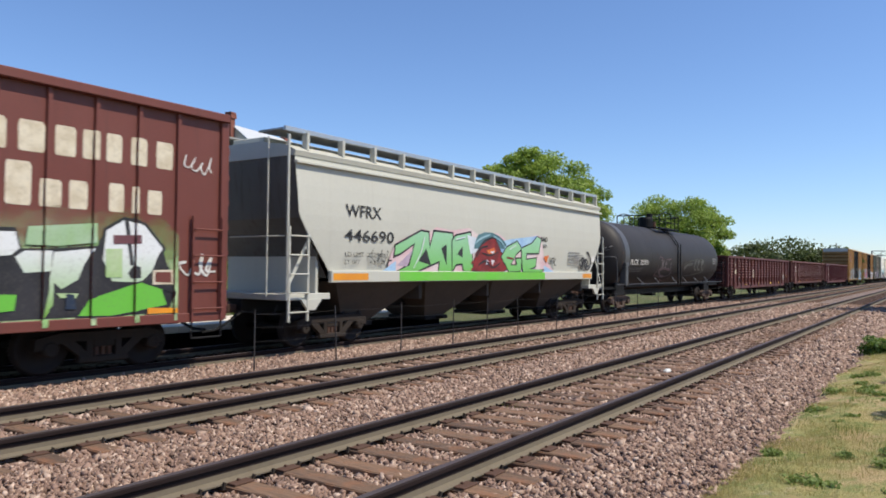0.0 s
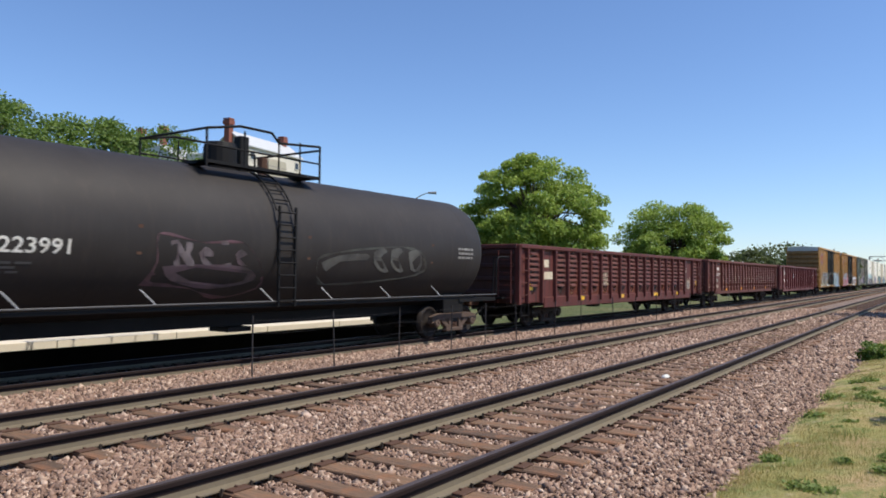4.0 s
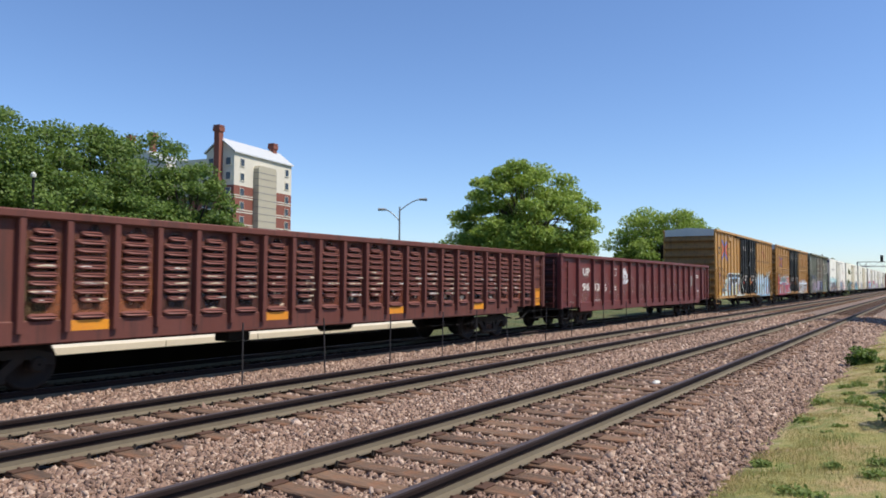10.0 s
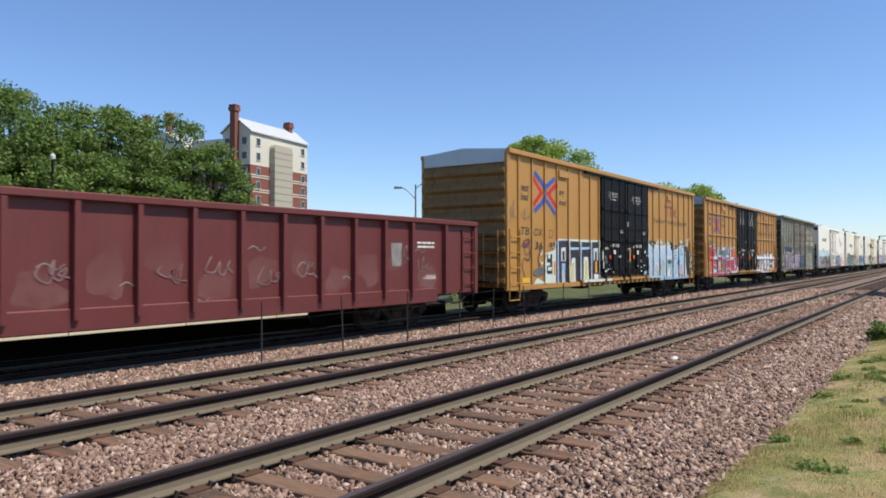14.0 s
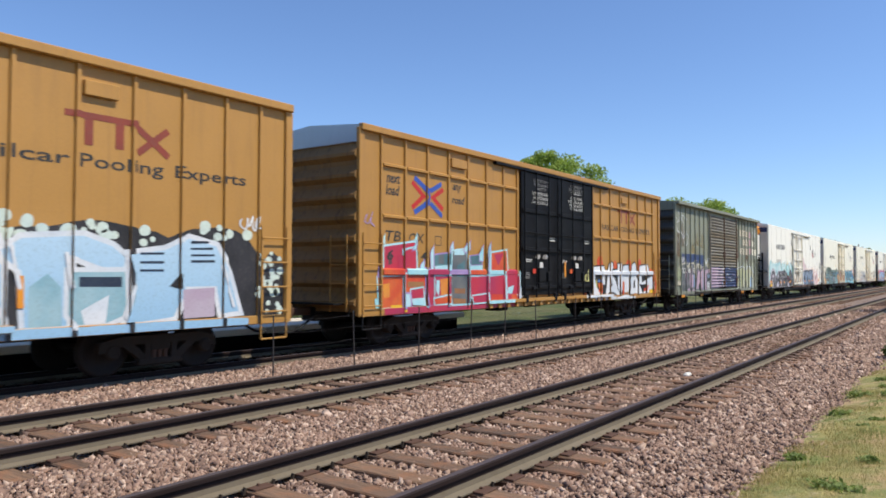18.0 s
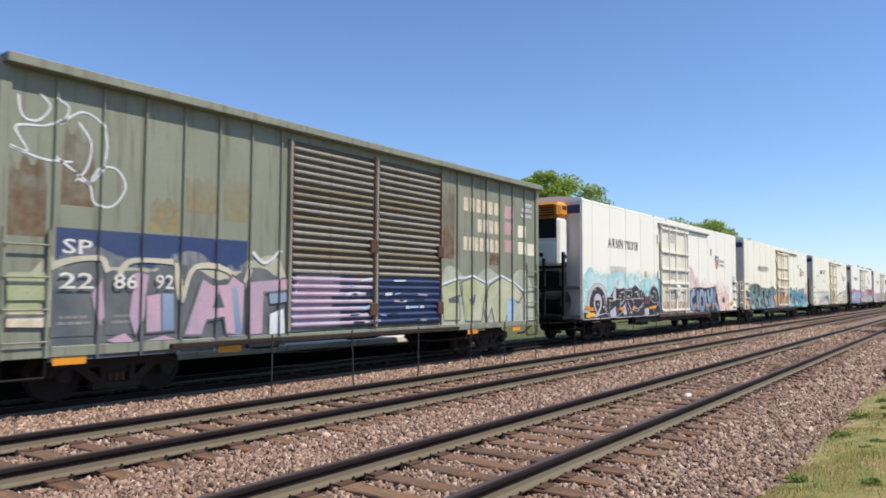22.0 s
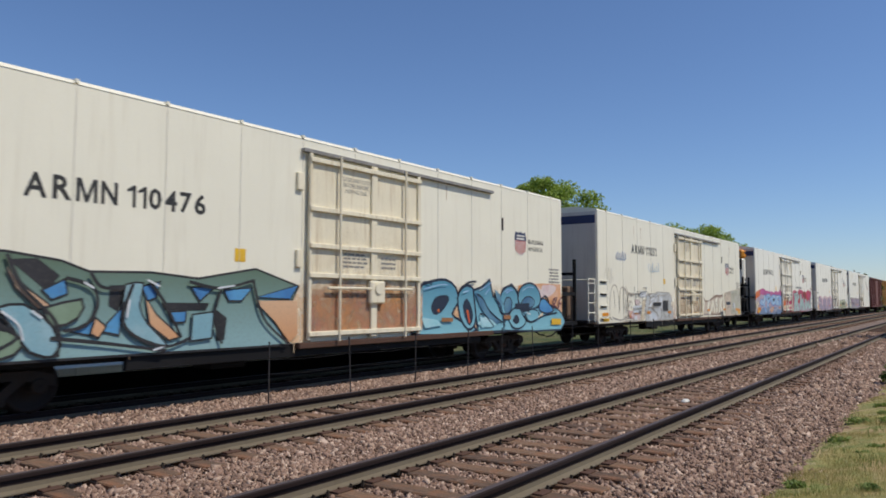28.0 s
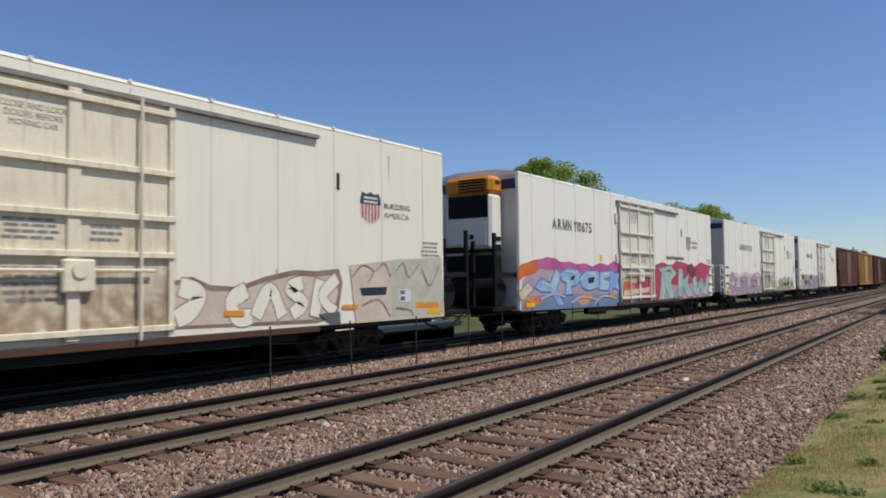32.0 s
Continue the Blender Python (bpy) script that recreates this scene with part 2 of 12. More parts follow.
M_YEL = paint("yellow_boxcar_paint", (0.47, 0.243, 0.052), (0.24, 0.125, 0.045), 0.7, 0.5, 0.5)
M_YEL2 = paint("ochre_boxcar_paint", (0.45, 0.228, 0.047), (0.22, 0.115, 0.04), 0.7, 0.5, 0.5)
# Darker copies of the side paints, with the ends' shade coloured in.
M_YELEND = paint("shaded_yellow_end", (0.27, 0.145, 0.038), (0.07, 0.04, 0.018), 1.2, 0.6, 0.75)
M_GREENEND = paint("shaded_green_end", (0.052, 0.054, 0.045), (0.03, 0.024, 0.018), 1.1, 0.65, 0.75)
M_GALV = paint("galvanised_sheet", (0.52, 0.55, 0.57), (0.3, 0.3, 0.29), 0.5, 0.4, 0.4, 0.6)
M_DOOR = paint("black_door_paint", (0.0085, 0.0085, 0.010), (0.016, 0.014, 0.013), 0.6, 0.5, 0.3, gloss=0.10)
M_GREEN = paint("grey_green_paint", (0.245, 0.265, 0.20), (0.10, 0.06, 0.03), 1.1, 0.6, 0.75)
M_LOUV = paint("weathered_door_paint", (0.30, 0.285, 0.235), (0.10, 0.05, 0.026), 1.3, 0.65, 0.75)
M_WHITE = paint("white_car_paint", (0.93, 0.905, 0.805), (0.52, 0.44, 0.32), 0.3, 0.4, 0.35, grain=0.05)
M_WARMWHITE = paint("warm_white_car_paint", (0.92, 0.885, 0.735), (0.50, 0.40, 0.26), 0.4, 0.4, 0.45, grain=0.05)
M_CREAM = paint("stained_door_white", (0.86, 0.83, 0.72), (0.42, 0.29, 0.15), 0.6, 0.5, 0.5)
M_WARMDOOR = paint("yellowed_door_white", (0.88, 0.81, 0.62), (0.42, 0.26, 0.11), 1.0, 0.5, 0.6)
M_END = paint("end_sheet_metal", (0.72, 0.66, 0.58), (0.42, 0.34, 0.27), 0.7, 0.55, 0.6, 0.0)
M_HOP = paint("hopper_grey_paint", (0.585, 0.575, 0.495), (0.38, 0.34, 0.27), 0.4, 0.5, 0.4)
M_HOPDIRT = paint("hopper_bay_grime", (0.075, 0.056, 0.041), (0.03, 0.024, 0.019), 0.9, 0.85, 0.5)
M_TANK = paint("black_tank_paint", (0.027, 0.0235, 0.0225), (0.06, 0.046, 0.040), 0.8, 0.6, 0.5, gloss=0.3)
M_TANKGREY = paint("grey_repaint_band", (0.075, 0.076, 0.08), (0.04, 0.035, 0.03), 0.5, 0.5, 0.4)
M_ORANGE = spray("orange_reflector", (0.85, 0.33, 0.01), (0.75, 0.28, 0.02))
M_YELREF = spray("yellow_label", (0.90, 0.55, 0.02), (0.8, 0.48, 0.03))
M_LETWHITE = spray("white_lettering", (0.80, 0.79, 0.74), (0.66, 0.64, 0.58), scale=6)
M_LETCREAM = spray("cream_lettering", (0.76, 0.68, 0.52), (0.62, 0.53, 0.38), scale=5)
M_SQCREAM = spray("cream_square_paint", (0.86, 0.83, 0.66), (0.78, 0.74, 0.58))
M_LETBLACK = spray("black_lettering", (0.02, 0.02, 0.02), (0.035, 0.033, 0.03), scale=6)
M_LETGREY = spray("grey_lettering", (0.30, 0.29, 0.27), (0.22, 0.21, 0.2), scale=6)
M_NAVY = spray("navy_paint", (0.018, 0.03, 0.10), (0.024, 0.04, 0.12))
M_BLUEBAND = spray("blue_band_paint", (0.022, 0.048, 0.15), (0.035, 0.06, 0.15))
M_RED = spray("red_paint", (0.56, 0.018, 0.015), (0.50, 0.02, 0.018))
M_OXRED = spray("oxide_red_emblem", (0.27, 0.045, 0.022), (0.21, 0.04, 0.022))
M_BLUE = spray("blue_paint", (0.03, 0.085, 0.42), (0.035, 0.10, 0.40))
M_PINKSQ = spray("faded_pink_paint", (0.56, 0.36, 0.36), (0.48, 0.32, 0.32))
M_UNITORANGE = spray("orange_unit_shell", (0.80, 0.30, 0.01), (0.72, 0.26, 0.01))
M_CONC = paint("platform_concrete", (0.80, 0.72, 0.58), (0.42, 0.36, 0.28), 0.5, 0.85, 0.2)
M_FENCE = paint("fence_steel", (0.05, 0.045, 0.045), (0.1, 0.06, 0.04), 0.6, 0.6, 0.3, 0.4)

M_GRASSG, nt, b = nodes_of("grass_ground")
cv = coords(nt)
c = mix(nt, ramp(nt, noise_of(nt, cv, 1.3, 5), 0.40, 0.60), (0.47, 0.33, 0.165), (0.37, 0.325, 0.11))
c = mix(nt, times(nt, ramp(nt, noise_of(nt, cv, 3, 5, 0.7), 0.46, 0.60), 0.9), c, (0.20, 0.235, 0.06))
c = mix(nt, times(nt, ramp(nt, noise_of(nt, cv, 24, 4, 0.65), 0.46, 0.66), 0.4), c, (0.21, 0.19, 0.07))
c = mix(nt, times(nt, ramp(nt, noise_of(nt, cv, 2.3, 4, 0.65), 0.60, 0.70), 0.6), c, (0.54, 0.43, 0.31))
nt.links.new(c, b.inputs["Base Color"])
b.inputs["Roughness"].default_value = 0.95
bump(nt, b, noise_of(nt, cv, 24, 5, 0.7), 0.8, 0.06)


M_LAWN, nt, b = nodes_of("lawn_ground")
cv = coords(nt)
c = mix(nt, ramp(nt, noise_of(nt, cv, 0.25, 5), 0.38, 0.62), (0.085, 0.115, 0.032), (0.16, 0.15, 0.06))
c = mix(nt, times(nt, ramp(nt, noise_of(nt, cv, 3, 5, 0.65), 0.45, 0.62), 0.6), c, (0.05, 0.075, 0.02))
nt.links.new(c, b.inputs["Base Color"])
b.inputs["Roughness"].default_value = 0.95
bump(nt, b, noise_of(nt, cv, 9, 5, 0.7), 1.0, 0.15)


def leaf_material(name, a, c):
    m, nt, b = nodes_of(name)
    geo = nt.nodes.new("ShaderNodeNewGeometry")
    col = mix(nt, geo.outputs["Random Per Island"], a, c)
    nt.links.new(col, b.inputs["Base Color"])
    b.inputs["Roughness"].default_value = 0.6
    tr = nt.nodes.new("ShaderNodeBsdfTranslucent")
    nt.links.new(col, tr.inputs[0])
    add = nt.nodes.new("ShaderNodeMixShader")
    add.inputs[0].default_value = 0.42
    nt.links.new(b.outputs[0], add.inputs[1])
    nt.links.new(tr.outputs[0], add.inputs[2])
    nt.links.new(add.outputs[0], nt.nodes["Material Output"].inputs[0])
    return m


M_LEAF = leaf_material("locust_leaves", (0.145, 0.24, 0.032), (0.36, 0.455, 0.088))
M_LEAFDARK = leaf_material("dark_leaves", (0.058, 0.120, 0.020), (0.19, 0.275, 0.050))
M_LEAFFAR = leaf_material("far_leaves", (0.06, 0.09, 0.025), (0.14, 0.17, 0.06))
M_GRASS = leaf_material("grass_blades", (0.27, 0.27, 0.075), (0.58, 0.46, 0.20))
M_WEED = leaf_material("weed_leaves", (0.12, 0.19, 0.035), (0.25, 0.31, 0.08))
M_BARK = paint("bark", (0.10, 0.075, 0.055), (0.04, 0.03, 0.025), 0.9, 0.95, 0.6)
M_BRICK = paint("brick_wall", (0.25, 0.085, 0.06), (0.15, 0.06, 0.045), 0.6, 0.85, 0.2)
M_RENDER = paint("cream_render", (0.72, 0.68, 0.58), (0.5, 0.46, 0.38), 0.4, 0.85, 0.3)
M_STONE = paint("tan_tower_panel", (0.48, 0.44, 0.34), (0.35, 0.31, 0.25), 0.4, 0.8, 0.3)
M_ROOF = paint("white_metal_roof", (0.60, 0.62, 0.63), (0.42, 0.42, 0.42), 0.6, 0.5, 0.2)
M_GLASS, nt, b = nodes_of("window_glass")
b.inputs["Base Color"].default_value = (0.04, 0.05, 0.06, 1)
b.inputs["Roughness"].default_value = 0.08
M_STEEL = paint("painted_steel", (0.30, 0.31, 0.32), (0.2, 0.18, 0.16), 0.4, 0.5, 0.3, 0.3)
M_POLE = paint("pole_wood", (0.16, 0.12, 0.09), (0.07, 0.05, 0.04), 0.7, 0.95, 0.5)
M_ASPHALT = paint("asphalt", (0.055, 0.055, 0.055), (0.1, 0.09, 0.08), 0.5, 0.9, 0.1)

# ---- ground ----


def ground_z(y):
    """Height of the ballast across the tracks."""
    pts = ((-400, -0.10), (0.4, -0.10), (1.2, -0.13), (1.7, -0.16), (2.5, -0.07), (2.8, -0.045), (9.15, -0.045), (9.9, -0.09),
           (10.9, -0.15), (11.7, -0.165), (12.0, -0.22), (13.9, -0.22), (14.3, -0.35), (400, -0.35))
    for (a, za), (c, zc) in zip(pts, pts[1:]):
        if a <= y <= c:
            return za + (zc - za) * (y - a) / (c - a)
    return -0.35


g = Mesh()
g.add([(-3000, -3000, -0.42), (3000, -3000, -0.42), (3000, 3000, -0.42), (-3000, 3000, -0.42)], [(0, 1, 2, 3)])
tagged(part("ground", g, M_LAWN, None, kind="structure"), "dry grassy ground that reaches the horizon", "ground")
rng = np.random.default_rng(7)


def strip(name, ys_, xs_, material, lift=0.0, wobble=0.0):
    m = Mesh()
    for x in xs_:
        for y in ys_:
            m.v.append((x, y, ground_z(y) + lift + wobble * noise.noise((x * 1.3, y * 1.3, 3))))
    n = len(ys_)
    m.f = [(i * n + j, i * n + j + 1, (i + 1) * n + j + 1, (i + 1) * n + j) for i in range(len(xs_) - 1) for j in range(n - 1)]
    return part(name, m, material, None, kind="structure")


xs_far = [-60 + 2 * i for i in range(31)] + [2 + 0.5 * i for i in range(1, 90)] + [50, 60, 80, 110, 150, 200, 300, 400, 500]
bed = strip("ballast_bed", [0.5, 0.9, 1.2, 1.4, 1.6, 1.9, 2.2, 2.6, 3.3, 4.0, 4.8, 5.6, 6.3, 7.0, 7.8, 8.6, 9.2, 9.6, 10, 10.4, 10.9, 11.3, 11.56], xs_far, M_BED, -0.035, 0.02)
tagged(bed, "pinkish crushed stone ballast bed under three tracks", "ballast")
# Bed under the train, coloured near-black in place of its shade.
shade_bed = strip("ballast_bed", [11.55, 11.8, 12.0, 12.4, 12.8, 13.2, 13.9, 16.0], xs_far, M_TRAINSHADE, -0.03, 0.03)
tagged(shade_bed, "ballast under the freight track, coloured dark for its shade", "ballast")


def verge_z(y):
    """Height of the grass verge, which dips under the ballast's foot."""
    return float(np.interp(y, [-3.0, 0.3, 1.0, 1.5, 1.95, 2.3], [0.055, 0.055, -0.01, -0.10, -0.25, -0.4]))


vg = Mesh()
vy = [-60, -20, -8, -3, -1, -0.2] + [0.2 + 0.10 * i for i in range(20)]
vx = [-60 + 4 * i for i in range(16)] + [2 + 0.15 * i for i in range(200)] + [32 + i for i in range(1, 30)] + [80, 110, 150, 200, 300, 400, 500]
for x in vx:
    for y in vy:
        n1 = noise.noise((x * 0.55, y * 0.8, 9)) * 0.6 + noise.noise((x * 2.1, y * 2.3, 4)) * 0.4 + 0.25 * noise.noise((x * 7, y * 7, 2))
        vg.v.append((x, y, verge_z(y) + (0.055 if y > 0.3 else 0.02) * n1))
nv = len(vy)
vg.f = [(i * nv + j, i * nv + j + 1, (i + 1) * nv + j + 1, (i + 1) * nv + j) for i in range(len(vx) - 1) for j in range(nv - 1)]
verge = part("grass_verge", vg, M_GRASSG, None, kind="structure")
tagged(verge, "patchy dry grass verge beside the ballast", "grass")


def scatter(name, pos, rot_amp, sizes, base, material, label, category, lift=0.3):
    """Many small solids in one mesh: base solids turned at random and set at pos."""
    n = len(pos)
    kinds = rng.integers(0, len(base), n)
    q = rng.normal(size=(n, 4))
    q[:, 1:] *= rot_amp
    q /= np.linalg.norm(q, axis=1)[:, None]
    w, x, y, z = q.T
    R = np.stack([1 - 2 * (y * y + z * z), 2 * (x * y - z * w), 2 * (x * z + y * w), 2 * (x * y + z * w), 1 - 2 * (x * x + z * z), 2 * (y * z - x * w),
                  2 * (x * z - y * w), 2 * (y * z + x * w), 1 - 2 * (x * x + y * y)], 1).reshape(n, 3, 3)
    V = np.stack([b_[0] for b_ in base])[kinds] * sizes[:, None, None]
    V = np.einsum("nij,nkj->nki", R, V) + pos[:, None, :]
    F = np.asarray(base[0][1])
    k = V.shape[1]
    faces = (F[None] + (np.arange(n) * k)[:, None, None]).reshape(-1, F.shape[1])
    me = bpy.data.meshes.new(name)
    me.vertices.add(n * k)
    me.vertices.foreach_set("co", V.reshape(-1).astype(np.float32))
    me.loops.add(faces.size)
    me.loops.foreach_set("vertex_index", faces.reshape(-1).astype(np.int32))
    me.polygons.add(len(faces))
    me.polygons.foreach_set("loop_start", np.arange(0, faces.size, F.shape[1], dtype=np.int32))
    me.update(calc_edges=True)
    me.materials.append(material)
    return tagged(new(name, me), label, category, kind="stuff")


CHIP_F = ((0, 2, 4), (2, 1, 4), (1, 3, 4), (3, 0, 4), (2, 0, 5), (1, 2, 5), (3, 1, 5), (0, 3, 5))
rocks = []
for i in range(24):   # angular crushed chips
    v = np.array([(1, 0, 0), (-1, 0, 0), (0, 1, 0), (0, -1, 0), (0, 0, 1), (0, 0, -1)], float) * 0.74
    v *= np.array((1.15, rng.uniform(0.6, 0.95), rng.uniform(0.42, 0.75)))
    v += rng.uniform(-0.24, 0.24, v.shape)
    rocks.append((v, CHIP_F))


def stones(x0, x1, y0, y1, per_m2, size, name, label):
    n = int((x1 - x0) * (y1 - y0) * per_m2)
    p = np.stack([rng.uniform(x0, x1, n), rng.uniform(y0, y1, n), np.zeros(n)], 1)
    keep = np.ones(n, bool)
    for cy in (NEAR_Y, MID_Y):
        inside = np.abs(p[:, 1] - cy) < 1.3
        phase = np.abs((p[:, 0] + 0.25) % 0.5 - 0.25)
        keep &= ~(inside & (phase < 0.105) & (rng.uniform(size=n) < 0.90))
        for s in (-0.755, 0.755):
            keep &= np.abs(p[:, 1] - cy - s) > 0.10
    keep &= np.abs(p[:, 1] - TRAIN_Y + 0.755) > 0.1
    p = p[keep]
    z = np.interp(p[:, 1], [1.2, 1.7, 2.5, 2.8, 9.15, 9.9, 10.9, 11.7], [-0.13, -0.16, -0.07, -0.045, -0.045, -0.09, -0.15, -0.165])
    crib = (np.abs(p[:, 1] - NEAR_Y) < 1.3) | (np.abs(p[:, 1] - MID_Y) < 1.3)
    p[:, 2] = z + rng.uniform(-0.015, 0.02, len(p)) - 0.026 * crib + 0.02 * np.array([noise.noise((a * 0.9, c * 0.9, 0)) for a, c in p[:, :2]])
    s = size * np.exp(rng.normal(0, 0.28, len(p)))
    return scatter(name, p, 1.0, s, rocks, M_BALLAST, label, "ballast")


stones(2.5, 9.0, 1.1, 8.2, 1250, 0.037, "ballast_stones", "loose pink and grey ballast chips between the rails")
stones(3.5, 9.0, 8.2, 11.56, 620, 0.050, "ballast_stones", "loose pink and grey ballast chips beside the far track")
stones(9.0, 15.0, 1.1, 11.56, 800, 0.044, "ballast_stones", "loose pink and grey ballast chips along the tracks")
stones(-9.0, 2.5, 1.2, 10.6, 30, 0.062, "ballast_stones", "loose pink and grey ballast chips beside the camera")
stones(15.0, 30.0, 1.1, 11.56, 330, 0.060, "ballast_stones", "loose pink and grey ballast chips further along the tracks")
stones(30.0, 46.0, 1.2, 11.5, 110, 0.090, "ballast_stones", "loose pink and grey ballast chips far along the tracks")

# ---- tracks ----
RAIL_PROFILE = ((-0.070, -0.172), (0.070, -0.172), (0.070, -0.160), (0.014, -0.140), (0.009, -0.05), (0.036, -0.038), (0.037, -0.010), (0.028, -0.001),
                (-0.028, -0.001), (-0.037, -0.010), (-0.036, -0.038), (-0.009, -0.05), (-0.014, -0.140), (-0.070, -0.160))
tie_mesh = Mesh().box(-0.11, 0.11, -1.28, 1.28, -0.17, 0.0, 0.012).data("tie", M_TIE)
plate_mesh = Mesh().box(-0.10, 0.10, -0.17, 0.17, 0, 0.018, 0.004)
for sx in (0.0,):
    for sy in (-0.088, 0.088):
        plate_mesh.box(sx - 0.011, sx + 0.011, sy - 0.014, sy + 0.014, 0.015, 0.034, 0.004)
plate_mesh = plate_mesh.data("tie_plate", M_RUST)
anchor_mesh = Mesh().box(-0.012, 0.012, -0.085, 0.085, -0.03, 0.004, 0.004).prism([(-0.014, -0.03), (0.012, -0.03), (0.022, 0.022), (0.004, 0.030)], -0.098, -0.076, "y").data("rail_anchor", M_TRUCK)


def track(cy, top, label, x_first, ties, near, tie_me=tie_mesh):
    t = thing("railway_track", label, "track", (0, cy, top), group="tracks", kind="structure")
    for s in (-0.755, 0.755):
        m = Mesh().prism([(s + y, z) for y, z in RAIL_PROFILE], -80, 480)
        rail = part("rail", m, M_RAIL, t)
        # Reaches down over the upper web to paint the head's shadow there.
        part("rail_head", Mesh().prism([(s + y, z) for y, z in ((-0.013, -0.095), (0.013, -0.095), (0.012, -0.052), (0.039, -0.041), (0.040, -0.010), (0.030, 0.0005), (-0.030, 0.0005), (-0.040, -0.010), (-0.039, -0.041), (-0.012, -0.052))], -80, 480), M_RAILHEAD, rail, "dark worn rail head with the web's shade painted in")
        part("running_face", Mesh().box(-80, 480, s - 0.030, s + 0.026, -0.004, 0.0025), M_RAILTOP, rail, "worn shiny running face")
    for i in range(ties):
        x = x_first + 0.5 * i
        jit = rng.uniform(-0.03, 0.03)
        tie = part("tie", tie_me, None, t, at=pose(x + jit, rng.uniform(-0.05, 0.05), -0.178, 0, 0, rng.uniform(-1.2, 1.2)))
        if i < near:
            for s in (-0.755, 0.755):
                part("tie_plate", plate_mesh, None, t, at=(x + jit, s, -0.178))
                for dx in ((-0.15, 0.15) if s > 0 else (0.16,)):
                    part("rail_anchor", anchor_mesh, None, t, at=(x + jit + dx, s, -0.172))
    far = Mesh()
    for i in range(400):
        x = x_first + 0.5 * (ties + i)
        far.box(x - 0.11, x + 0.11, -1.28, 1.28, -0.3, -0.178)
    for i in range(1, 80):
        x = x_first - 0.5 * i
        far.box(x - 0.11, x + 0.11, -1.28, 1.28, -0.3, -0.178)
    part("ties_beyond", far, M_TIE, t, "weathered wooden ties far along the line", kind="stuff")
    return t


track(NEAR_Y, NEAR_Z, "rusty railway track on worn wooden ties in pink ballast", 2.5, 90, 50)
track(MID_Y, NEAR_Z, "middle railway track with dark rails on wooden ties", 3.5, 90, 50)
# The near ties here get the same near-black to stand for the train's shade.
track(TRAIN_Y, 0.0, "far railway track under the passing freight train", 4.0, 60, 24, Mesh().box(-0.11, 0.11, -1.28, 1.28, -0.17, 0.0, 0.012).data("tie", M_TRAINSHADE))

# ---- platform beyond the train ----
plat = thing("station_platform", "low concrete station platform beside the far track", "platform", (0, 0, 0), kind="structure")
for i in range(21):
    x1 = 23.5 - 3.0 * i
    part("slab", Mesh().box(x1 - 2.985, x1, 15.9, 18.2, 0.04, 0.22, 0.015), M_CONC, plat)
# Wall below the slabs, its shade painted in as near-black.
part("edge_wall", Mesh().box(-39.5, 23.5, 16.25, 18.1, -0.42, 0.05), M_TRAINSHADE, plat, "platform edge wall, coloured dark for its shade")

# ---- wire fence between the tracks ----
fence = thing("wire_fence", "low wire fence on thin dark steel posts between tracks", "fence", (0, 9.6, 0))
posts = [8.43, 10.44, 12.45, 14.45, 16.0, 17.64, 20.02, 21.92, 24.7] + [27 + 2.4 * i for i in range(24)]
post_mesh = Mesh().rod((0, 0, -0.25), (0, 0, 0.98), 0.0135, 8).rod((0, 0, 0.98), (0, 0, 1.0), 0.017, 8).data("post", M_FENCE)
for i, x in enumerate(posts):
    part("post", post_mesh, None, fence, at=pose(x, 0, 0, rng.uniform(-2, 2), rng.uniform(-2, 2)))
for z in (0.22, 0.46, 0.70, 0.92):
    m = Mesh()
    pts = []
    for a, c in zip(posts, posts[1:]):
        pts += [(a + (c - a) * k / 3, 0, z - 0.03 * math.sin(math.pi * k / 3)) for k in range(3)]
    m.pipe(pts, 0.003, 4)
    part("wire", m, M_FENCE, fence)

# ---- trees ----


